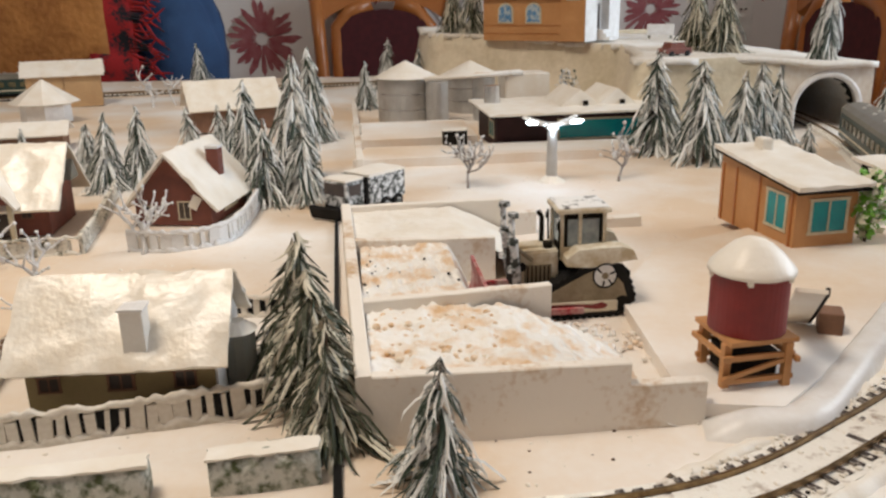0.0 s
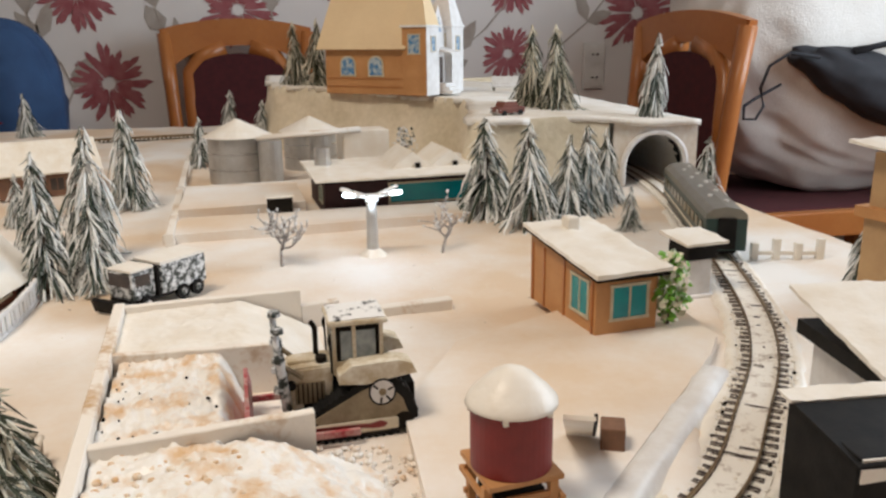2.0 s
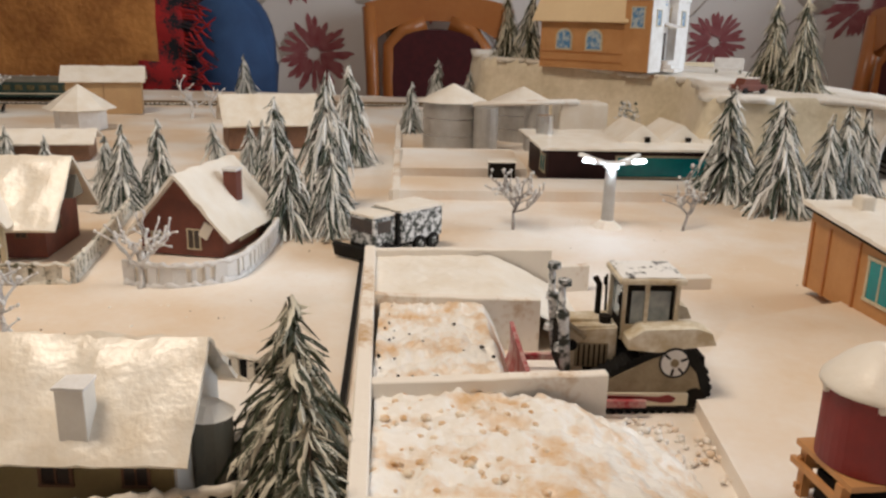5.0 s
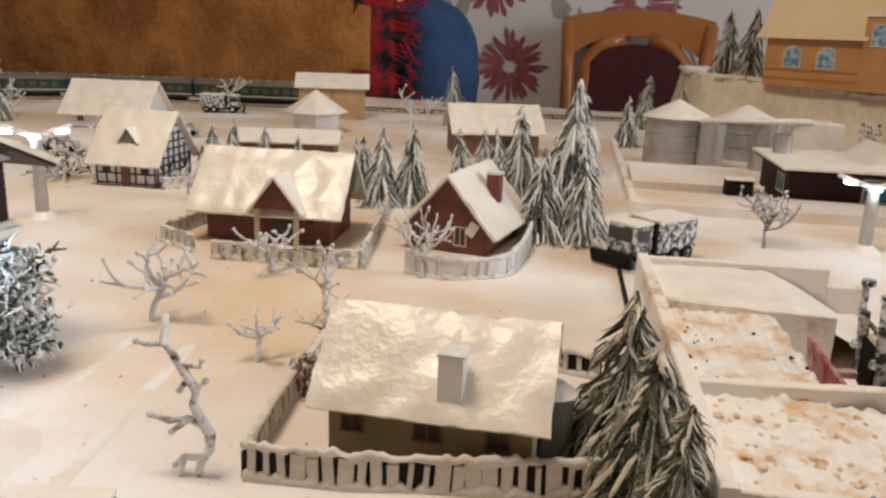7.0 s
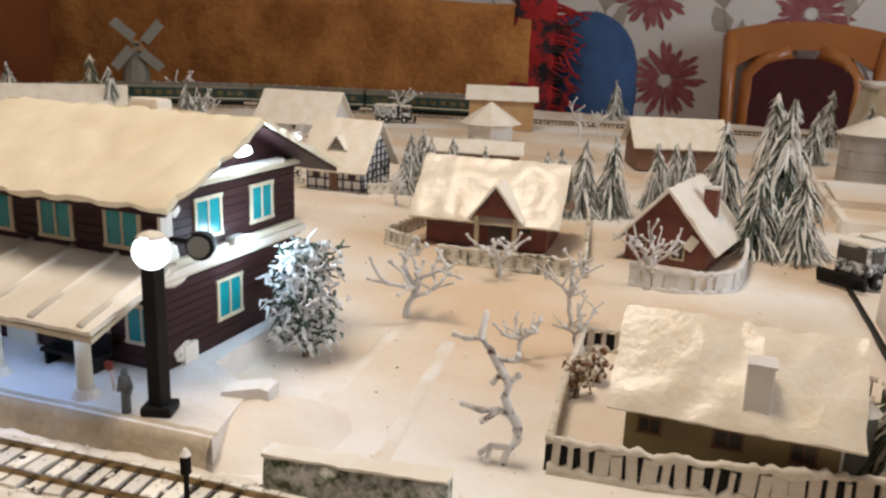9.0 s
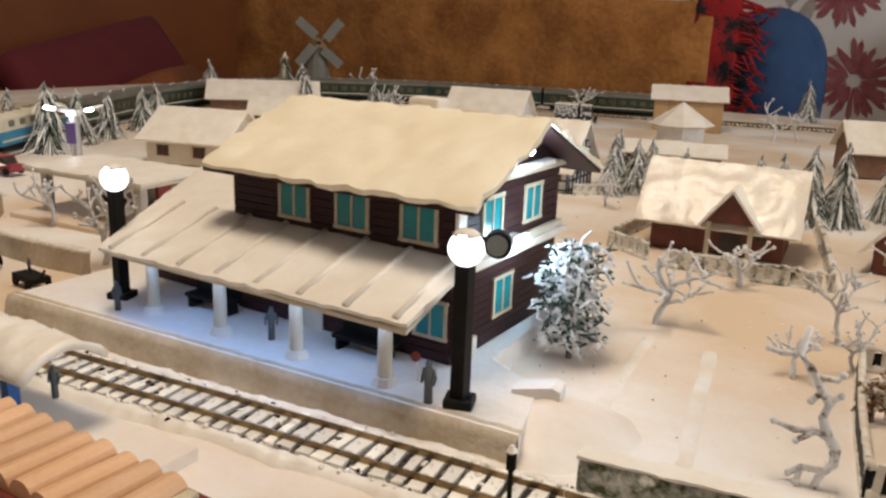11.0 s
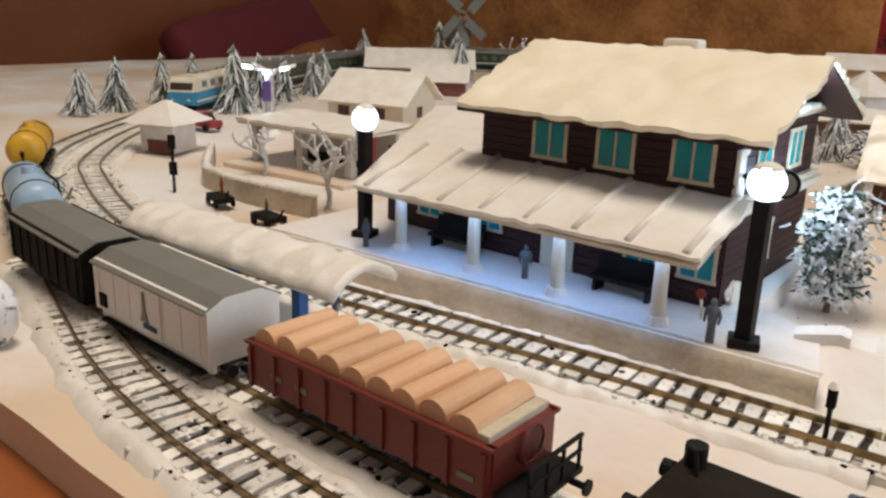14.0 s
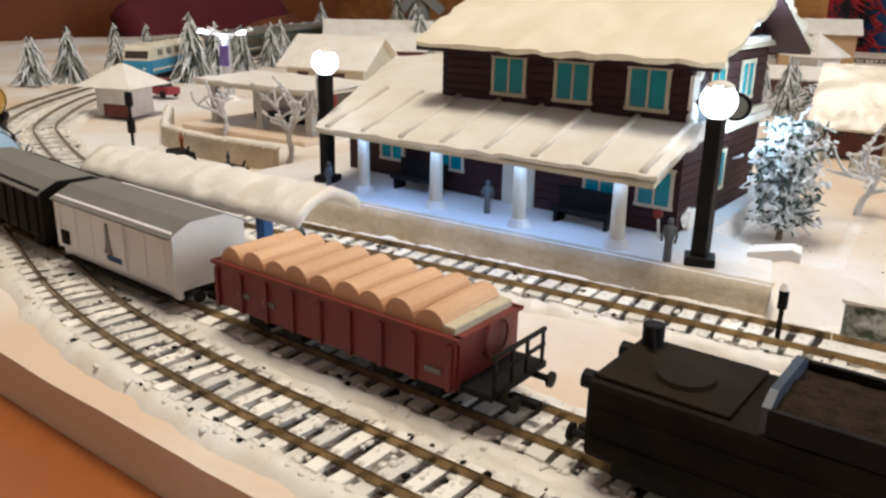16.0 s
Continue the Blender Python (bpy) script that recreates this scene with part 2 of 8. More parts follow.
# ---- builders ----
def finish(name, bm, mat, smooth=False):
    me = bpy.data.meshes.new(name)
    bmesh.ops.recalc_face_normals(bm, faces=bm.faces)
    bm.to_mesh(me)
    bm.free()
    me.materials.append(mat)
    if smooth:
        me.polygons.foreach_set("use_smooth", [True] * len(me.polygons))
    return me


def part(name, bm, mat, parent, label="", smooth=False):
    ob = new(name, finish(name, bm, mat, smooth))
    ob.parent = parent
    return tagged(ob, label) if label else ob


def thing(name, label, category, x=0, y=0, z=0, rz=0, group="", kind=""):
    ob = tagged(new(name), label, category, group, kind)
    ob.matrix_basis = pose(x, y, z, 0, 0, rz)
    return ob


def solid(name, bm, mat, label, category, m=None, kind="", smooth=False, group=""):
    ob = tagged(new(name, finish(name, bm, mat, smooth)), label, category, group, kind)
    if m is not None:
        ob.matrix_basis = m
    return ob


def add_box(bm, x, y, z, sx, sy, sz, rz=0, rx=0, ry=0, bev=0.0):
    """A box centred on x, y with its base at z (before it is turned about its centre)."""
    tmp = bmesh.new()
    bmesh.ops.create_cube(tmp, size=1, matrix=pose(x, y, z + sz / 2, rx, ry, rz) @ Matrix.Diagonal((sx, sy, sz, 1)))
    if bev:
        bmesh.ops.bevel(tmp, geom=tmp.edges[:], offset=bev, segments=2, affect="EDGES", profile=0.6)
    merge(bm, tmp)


def merge(bm, tmp):
    me = bpy.data.meshes.new("tmp")
    tmp.to_mesh(me)
    tmp.free()
    bm.from_mesh(me)
    bpy.data.meshes.remove(me)


def box(x, y, z, sx, sy, sz, rz=0, rx=0, ry=0, bev=0.0):
    bm = bmesh.new()
    add_box(bm, x, y, z, sx, sy, sz, rz, rx, ry, bev)
    return bm


def add_cone(bm, x, y, z, r1, r2, h, n=20, m=None):
    bmesh.ops.create_cone(bm, cap_ends=True, segments=n, radius1=r1, radius2=r2, depth=h, matrix=(m or Matrix.Identity(4)) @ Matrix.Translation((x, y, z + h / 2)))


def cone(x, y, z, r1, r2, h, n=20, m=None):
    bm = bmesh.new()
    add_cone(bm, x, y, z, r1, r2, h, n, m)
    return bm


def add_tube(bm, pts, radii, n=6):
    pts = [Vector(p) for p in pts]
    rings = []
    for i, p in enumerate(pts):
        d = (pts[min(i + 1, len(pts) - 1)] - pts[max(i - 1, 0)]).normalized()
        u = d.orthogonal().normalized()
        w = d.cross(u)
        r = radii[i] if isinstance(radii, (list, tuple)) else radii
        rings.append([bm.verts.new(p + r * (math.cos(2 * math.pi * k / n) * u + math.sin(2 * math.pi * k / n) * w)) for k in range(n)])
    for a, b in zip(rings, rings[1:]):
        best = min(range(n), key=lambda s: (a[0].co - b[s].co).length)
        b[:] = b[best:] + b[:best]
        for k in range(n):
            bm.faces.new((a[k], a[(k + 1) % n], b[(k + 1) % n], b[k]))
    bm.faces.new(rings[0][::-1])
    bm.faces.new(rings[-1])


def tube(pts, radii, n=6):
    bm = bmesh.new()
    add_tube(bm, pts, radii, n)
    return bm


def add_prism(bm, outline, axis, a, b):
    """An outline in two axes drawn out along the third from a to b."""
    def at(p, t):
        return {"x": (t, p[0], p[1]), "y": (p[0], t, p[1]), "z": (p[0], p[1], t)}[axis]
    lo = [bm.verts.new(at(p, a)) for p in outline]
    hi = [bm.verts.new(at(p, b)) for p in outline]
    k = len(outline)
    for i in range(k):
        bm.faces.new((lo[i], lo[(i + 1) % k], hi[(i + 1) % k], hi[i]))
    bm.faces.new(lo[::-1])
    bm.faces.new(hi)


def prism(outline, axis, a, b):
    bm = bmesh.new()
    add_prism(bm, outline, axis, a, b)
    return bm


def snow_slab(p00, p10, p11, p01, th=0.003, step=0.0045, rough=0.0012, seed=0.0, sag=0.0008):
    """An uneven layer of snow between four corners, with thickness and a wavy rim."""
    bm = bmesh.new()
    a, b, c, d = (Vector(p) for p in (p00, p10, p11, p01))
    nu = max(2, min(80, int((b - a).length / step)))
    nv = max(2, min(60, int((d - a).length / step)))
    normal = (b - a).cross(d - a).normalized()
    if normal.z < 0:
        normal = -normal
    top, low = [], []
    for j in range(nv + 1):
        for i in range(nu + 1):
            u, v = i / nu, j / nv
            p = (a * (1 - u) + b * u) * (1 - v) + (d * (1 - u) + c * u) * v
            q = p * 70 + Vector((seed, seed * 1.7, 0))
            rim = i in (0, nu) or j in (0, nv)
            w = 0.9 * noise.noise(q) + 0.5 * noise.noise(q * 2.7) + 0.55 * (0.35 - abs(noise.noise(Vector((q.x * 2.2 + q.y, q.y * 3.1, q.z * 2.0)))))
            shift = Vector((0, 0, 0))
            if rim:
                out = (p - (a + c) / 2)
                shift = out.normalized() * sag * (1.2 * noise.noise(q * 2.1) + 0.3)
            top.append(bm.verts.new(p + shift + normal * (th + rough * w - (0.22 * th if rim else 0))))
            low.append(bm.verts.new(p + shift))
    s = nu + 1
    for j in range(nv):
        for i in range(nu):
            k = j * s + i
            bm.faces.new((top[k], top[k + 1], top[k + s + 1], top[k + s]))
            bm.faces.new((low[k + s], low[k + s + 1], low[k + 1], low[k]))
    rim = [i for i in range(nu)] + [nu + j * s for j in range(nv)] + [nv * s + i for i in range(nu, 0, -1)] + [j * s for j in range(nv, 0, -1)]
    for k, e in zip(rim, rim[1:] + rim[:1]):
        bm.faces.new([bm.verts.new(v.co) for v in (low[k], low[e], top[e], top[k])])
    return bm


def add_window(parent, w, h, m, frame_mat, pane_mat, bars=1, t=0.0009):
    """A window on a wall: m puts its centre; local x along the wall, z up, -y out of the wall."""
    bm = bmesh.new()
    f = min(0.0021, max(0.0007, 0.09 * w))
    for sx in (-1, 1):
        add_box(bm, sx * (w - f) / 2, 0, -h / 2, f, 2 * t, h)
    for z in (-h / 2, h / 2 - f):
        add_box(bm, 0, 0, z, w + 0.6 * f, 2.3 * t, f)
    for k in range(bars):
        add_box(bm, (k + 1) * w / (bars + 1) - w / 2, 0, -h / 2, 0.6 * f, 1.9 * t, h)
    fr = part("window", bm, frame_mat, parent)
    fr.matrix_basis = m
    pane = part("pane", box(0, 0, -h / 2 + 0.5 * f, w - 1.2 * f, 0.9 * t, h - f), pane_mat, fr)
    return fr


def house_body(w, d, h, ridge, axis="x"):
    """Walls with gables as one closed shell; the ridge runs along x or y."""
    if axis == "x":
        return prism([(-d / 2, 0), (d / 2, 0), (d / 2, h), (0, ridge), (-d / 2, h)], "x", -w / 2, w / 2)
    return prism([(-w / 2, 0), (w / 2, 0), (w / 2, h), (0, ridge), (-w / 2, h)], "y", -d / 2, d / 2)


def roof_slabs(parent, w, d, h, ridge, axis, over, mat, th=0.003, seed=1.0, rough=0.0012):
    """Two snow-laden roof slopes over a house_body."""
    if axis == "x":
        half, run = d / 2, w / 2 + over
    else:
        half, run = w / 2, d / 2 + over
    fall = (ridge - h) / half
    e = half + over
    z0, z1 = h - fall * over + 0.0006, ridge + 0.0006
    for s in (-1, 1):
        if axis == "x":
            c = [(-run, s * e, z0), (run, s * e, z0), (run, -s * 0.0005, z1), (-run, -s * 0.0005, z1)]
        else:
            c = [(s * e, -run, z0), (s * e, run, z0), (-s * 0.0005, run, z1), (-s * 0.0005, -run, z1)]
        part("roof_slope", snow_slab(*c, th=th, seed=seed + s, rough=rough), mat, parent, smooth=True)


def fir_mesh(seed, layers=9, per=26, droop=1.0, spread=0.30):
    """A bristle fir of unit height: shaggy tiers of folded strips that hang steeply from the trunk."""
    rnd = random.Random(seed)
    bm = bmesh.new()
    for k in range(layers):
        f = k / (layers - 1)
        z = 0.16 + 0.80 * f
        r = spread * (1 - f) ** 0.8 * rnd.uniform(0.88, 1.10) + 0.022
        count = max(9, int(1.7 * per * (1 - 0.66 * f)))
        tufts = [(rnd.uniform(0, 2 * math.pi), rnd.uniform(0.75, 1.25)) for t in range(max(4, count // 5))]
        for i in range(count):
            a, grow = rnd.choice(tufts)
            a += rnd.gauss(0, 0.20)
            length = r * grow * rnd.choice((rnd.uniform(0.5, 0.9), rnd.uniform(0.85, 1.15), rnd.uniform(1.1, 1.5))) + 0.014
            fall = droop * rnd.uniform(0.45, 1.35) * length + 0.030
            z0 = z + rnd.uniform(-0.03, 0.05)
            side = Vector((-math.sin(a), math.cos(a), 0))
            out = Vector((math.cos(a), math.sin(a), 0))
            wid = rnd.uniform(0.004, 0.0145)
            twist = rnd.uniform(-0.07, 0.07)
            pts = [out * 0.010 + Vector((0, 0, z0 + 0.035)), out * length * 0.62 + side * twist * 0.4 + Vector((0, 0, z0 - fall * 0.25)), out * length * 0.93 + side * twist + Vector((0, 0, max(0.008, z0 - fall * 0.72))), out * length + side * twist * 1.6 + Vector((0, 0, max(0.002, z0 - fall)))]
            rows = []
            for p, w in zip(pts, (wid * 0.6, wid, wid * 0.85, wid * 0.15)):
                rows.append((bm.verts.new(p - side * w), bm.verts.new(p + Vector((0, 0, w * 0.5)) + out * w * 0.8), bm.verts.new(p + side * w)))
            for p, q in zip(rows, rows[1:]):
                bm.faces.new((p[0], p[1], q[1], q[0]))
                bm.faces.new((p[1], p[2], q[2], q[1]))
    return bm


def fir_crown_parts(name, seed, mat, **k):
    ob = thing("fir_tree", "", "tree")
    part("trunk", tube([(0, 0, 0), (0.004, 0, 0.4), (0, 0, 0.97)], [0.022, 0.014, 0.004], 7), M_TRUNK, ob)
    part("crown", fir_mesh(seed, **k), mat, ob)
    return ob


def branchy(seed, levels=2, r=0.03, n=3, length=0.4, lean=0.2, curl=0.3, rise=0.5, knob=1.0):
    """A bare twisted tree of about unit height: blunt tapered limbs whose tips carry knobs of frost."""
    rnd = random.Random(seed)
    bm, knobs = bmesh.new(), bmesh.new()

    def grow(p, d, r, length, level):
        pts, rs = [p], [r]
        steps = 5
        for s in range(steps):
            d = (d + Vector((rnd.uniform(-curl, curl), rnd.uniform(-curl, curl), rnd.uniform(-curl * 0.5, curl * 0.8)))).normalized()
            p = p + d * length / steps
            pts.append(p)
            rs.append(r * (1 - 0.35 * (s + 1) / steps) * rnd.uniform(0.85, 1.2))
        add_tube(bm, pts, rs, 6 if level < levels else 5)
        if level:
            for q in ([pts[-1]] + ([pts[3]] if rnd.random() < 0.5 else [])):
                m = Matrix.Translation(q) @ pose(0, 0, 0, rnd.uniform(0, 90), 0, rnd.uniform(0, 180)) @ Matrix.Diagonal((1.0, rnd.uniform(0.8, 1.6), 0.9, 1))
                bmesh.ops.create_icosphere(knobs, subdivisions=1, radius=knob * r * rnd.uniform(1.0, 1.7), matrix=m)
        if level < levels:
            count = n + 1 if level == 0 else n
            turn = rnd.uniform(0, 2 * math.pi)
            for k in range(count):
                q = pts[rnd.choice((2, 3, 4, 5)) if level else rnd.choice((3, 4, 5))]
                a = turn + 2 * math.pi * (k + rnd.uniform(-0.3, 0.3)) / count
                e = (d * 0.35 + Vector((math.cos(a), math.sin(a), rnd.uniform(rise - 0.35, rise + 0.35)))).normalized()
                grow(q, e, r * 0.68, length * rnd.uniform(0.6, 0.95), level + 1)

    grow(Vector((0, 0, -0.02)), Vector((rnd.uniform(-lean, lean), rnd.uniform(-lean, lean), 1)).normalized(), r, length, 0)
    return bm, knobs


def smooth_path(pts, step=0.01):
    """A Catmull-Rom line through plan points, at even steps."""
    P = [Vector((*p, 0)) for p in pts]
    dense = []
    for i in range(len(P) - 1):
        p0, p1, p2, p3 = P[max(i - 1, 0)], P[i], P[i + 1], P[min(i + 2, len(P) - 1)]
        for s in range(24):
            t = s / 24
            dense.append(0.5 * ((2 * p1) + (p2 - p0) * t + (2 * p0 - 5 * p1 + 4 * p2 - p3) * t * t + (3 * p1 - p0 - 3 * p2 + p3) * t ** 3))
    dense.append(P[-1])
    out, left = [dense[0]], step
    for a, b in zip(dense, dense[1:]):
        seg = (b - a).length
        while seg >= left:
            a = a + (b - a).normalized() * left
            out.append(a.copy())
            seg -= left
            left = step
        left -= seg
    return out


def sweep_rect(line, off, z, w, h):
    """A rectangular bar beside a line: off to its left, base at z."""
    bm = bmesh.new()
    rows = []
    for i, p in enumerate(line):
        d = (line[min(i + 1, len(line) - 1)] - line[max(i - 1, 0)]).normalized()
        s = Vector((-d.y, d.x, 0))
        c = p + s * off
        rows.append([bm.verts.new(c + s * a + Vector((0, 0, b))) for a, b in ((-w / 2, z), (w / 2, z), (w / 2, z + h), (-w / 2, z + h))])
    for a, b in zip(rows, rows[1:]):
        for k in range(4):
            bm.faces.new((a[k], a[(k + 1) % 4], b[(k + 1) % 4], b[k]))
    bm.faces.new(rows[0][::-1])
    bm.faces.new(rows[-1])
    return bm


def crumbs(name, spots, mat, label, cat):
    """Many small uneven lumps joined into one mesh; spots: (x, y, z, radius)."""
    rnd = random.Random(len(spots))
    base = bmesh.new()
    bmesh.ops.create_icosphere(base, subdivisions=1, radius=1)
    ball = [v.co.copy() for v in base.verts]
    tris = [[v.index for v in f.verts] for f in base.faces]
    base.free()
    verts, faces = [], []
    for x, y, z, r in spots:
        k = len(verts)
        sx, sy, sz = r * rnd.uniform(0.7, 1.5), r * rnd.uniform(0.7, 1.5), r * rnd.uniform(0.5, 0.9)
        verts += [(x + sx * c.x, y + sy * c.y, z + sz * c.z * rnd.uniform(0.8, 1.2)) for c in ball]
        faces += [[k + i for i in t] for t in tris]
    me = bpy.data.meshes.new(name)
    me.from_pydata(verts, [], faces)
    me.materials.append(mat)
    me.polygons.foreach_set("use_smooth", [True] * len(me.polygons))
    return tagged(new(name, me), label, cat, kind="stuff")


def figure(x, y, z, h, mat, label, rz=0):
    """A toy figure as one plain shape."""
    bm = bmesh.new()
    add_tube(bm, [(0, 0, 0), (0, 0, 0.45), (0, 0, 0.62), (0, 0, 0.80), (0, 0, 0.84)], [0.13, 0.12, 0.17, 0.15, 0.06], 8)
    bmesh.ops.create_uvsphere(bm, u_segments=8, v_segments=6, radius=0.10, matrix=Matrix.Translation((0, 0, 0.90)))
    add_tube(bm, [(0.15, 0, 0.78), (0.22, 0.02, 0.6), (0.2, -0.06, 0.45)], [0.05, 0.045, 0.035], 6)
    add_tube(bm, [(-0.15, 0, 0.78), (-0.22, 0.02, 0.6), (-0.2, -0.06, 0.45)], [0.05, 0.045, 0.035], 6)
    ob = solid("toy_figure", bm, mat, label, "figurine", pose(x, y, z, 0, 0, rz) @ Matrix.Diagonal((0.75 * h, 0.75 * h, h, 1)), smooth=True, group="toy figures")
    return ob

# ---- the room ----
FLOOR_Z, CEIL_Z = -0.76, 1.72
X0, X1, Y0, Y1 = -2.9, 2.25, -1.6, 3.0
solid("floor", box((X0 + X1) / 2, (Y0 + Y1) / 2, FLOOR_Z - 0.05, X1 - X0, Y1 - Y0, 0.05), M_WOOD, "orange varnished wooden floor", "floor", kind="structure")
solid("ceiling", box((X0 + X1) / 2, (Y0 + Y1) / 2, CEIL_Z, X1 - X0, Y1 - Y0, 0.1), M_CEIL, "plain off-white ceiling", "ceiling", kind="structure")
wall_n = solid("wall_north", box((X0 + X1) / 2, Y1 + 0.05, FLOOR_Z, X1 - X0 + 0.2, 0.1, CEIL_Z - FLOOR_Z), M_WALLPAPER, "pale wallpaper with printed maroon flowers and grey vines", "wall", kind="structure")
solid("wall_west", box(X0 - 0.05, (Y0 + Y1) / 2, FLOOR_Z, 0.1, Y1 - Y0, CEIL_Z - FLOOR_Z), M_WALLPAPER, "pale papered side wall", "wall", kind="structure")
solid("wall_south", box((X0 + X1) / 2, Y0 - 0.05, FLOOR_Z, X1 - X0 + 0.2, 0.1, CEIL_Z - FLOOR_Z), M_WALLPAPER, "pale papered wall behind the layout", "wall", kind="structure")
bm = bmesh.new()
for a, b, c, d in ((Y0, 0.15, FLOOR_Z, CEIL_Z), (1.75, Y1, FLOOR_Z, CEIL_Z), (0.15, 1.75, FLOOR_Z, 0.1), (0.15, 1.75, 1.4, CEIL_Z)):
    add_box(bm, X1 + 0.05, (a + b) / 2, c, 0.1, b - a, d - c)
solid("wall_east", bm, M_WALLPAPER, "pale papered wall with a window opening", "wall", kind="structure")
win = thing("window_1", "white framed room window letting in daylight", "window", X1 + 0.05, 0.95, 0.1, kind="structure")
bm = bmesh.new()
for y in (-0.775, 0.0, 0.775):
    add_box(bm, 0, y, 0, 0.05, 0.05, 1.3)
for z in (0, 1.25):
    add_box(bm, 0, 0, z, 0.05, 1.6, 0.05)
part("window_frame", bm, M_WHITE, win)
part("window_sill", box(-0.08, 0, -0.03, 0.18, 1.66, 0.03, bev=0.005), M_WHITE, win)
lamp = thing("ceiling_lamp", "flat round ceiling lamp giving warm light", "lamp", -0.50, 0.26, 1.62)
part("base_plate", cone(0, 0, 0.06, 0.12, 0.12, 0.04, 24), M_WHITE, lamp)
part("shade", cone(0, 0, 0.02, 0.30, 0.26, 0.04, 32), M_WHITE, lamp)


def flower(x, z, r, seed):
    """A printed bloom: many narrow petals in one flat layer just proud of the paper."""
    rnd = random.Random(seed)
    bm = bmesh.new()
    for ring, count in ((1.0, 30), (0.62, 20)):
        for i in range(count):
            a = 2 * math.pi * (i + rnd.random() * 0.7) / count
            l, w = r * ring * rnd.uniform(0.75, 1.08), r * 0.055
            c, s = math.cos(a), math.sin(a)
            y = -0.002 - 0.0012 * (ring < 1) - 0.0004 * (i % 3)
            pts = [(0.14 * r, 0), (0.55 * l, w), (0.85 * l, 1.25 * w), (l, 0), (0.85 * l, -1.25 * w), (0.55 * l, -w)]
            bm.faces.new([bm.verts.new((x + u * c - v * s, y, z + (u * s + v * c) * 0.95)) for u, v in pts])
    ob = part("printed_flower", bm, M_PETAL, wall_n)
    ob.location = (0, Y1, 0)


def vine(pts, seed, leaves=3):
    rnd = random.Random(seed)
    bm = bmesh.new()
    add_tube(bm, [(p[0], -0.0015, p[1]) for p in pts], 0.0035, 4)
    for k in range(leaves):
        p = pts[rnd.randrange(1, len(pts))]
        a = rnd.uniform(0.3, 2.8)
        l, w = rnd.uniform(0.09, 0.14), rnd.uniform(0.022, 0.034)
        c, s = math.cos(a), math.sin(a)
        shape = [(0, 0), (0.3 * l, w), (0.7 * l, 0.8 * w), (l, 0), (0.7 * l, -0.7 * w), (0.3 * l, -w)]
        bm.faces.new([bm.verts.new((p[0] + u * c - v * s, -0.0022, p[1] + u * s + v * c)) for u, v in shape])
    ob = part("printed_vine", bm, M_VINE, wall_n)
    ob.location = (0, Y1, 0)


for i, (x, z, r) in enumerate(((-0.53, 0.345, 0.13), (-0.46, 0.055, 0.14), (-0.02, 0.29, 0.13), (0.27, 0.42, 0.12), (0.95, 0.37, 0.12), (1.43, 0.27, 0.15), (0.93, 0.13, 0.11), (-0.95, 0.38, 0.13), (-1.55, 0.33, 0.12), (-2.15, 0.40, 0.12), (0.55, 0.03, 0.12))):
    flower(x, z, r, i)
for i, (x, z) in enumerate(((-0.7, 0.0), (-0.28, 0.1), (0.12, 0.16), (0.5, 0.2), (0.75, 0.1), (1.15, 0.2), (-1.2, 0.15), (-1.8, 0.2))):
    rnd = random.Random(50 + i)
    vine([(x + 0.09 * math.sin(k * 0.9 + i) + 0.02 * k, z - 0.12 + 0.08 * k) for k in range(7)], i, 5)
sock = thing("wall_socket", "white double power socket on the papered wall", "socket", 1.262, Y1 - 0.004, 0.081)
part("plate", box(0, -0.004, -0.085, 0.085, 0.012, 0.17, bev=0.004), M_PLASTICW, sock)
for z in (-0.042, 0.042):
    part("outlet", cone(0, 0, 0, 0.03, 0.033, 0.008, 24, pose(0, -0.009, z, 90)), M_PLASTICW, sock, smooth=False)
    bm = bmesh.new()
    for x in (-0.009, 0.009):
        add_cone(bm, x, 0, 0, 0.0032, 0.0032, 0.010, 8, pose(0, -0.0155, z, 90))
    part("contact_holes", bm, M_BLACK, sock)


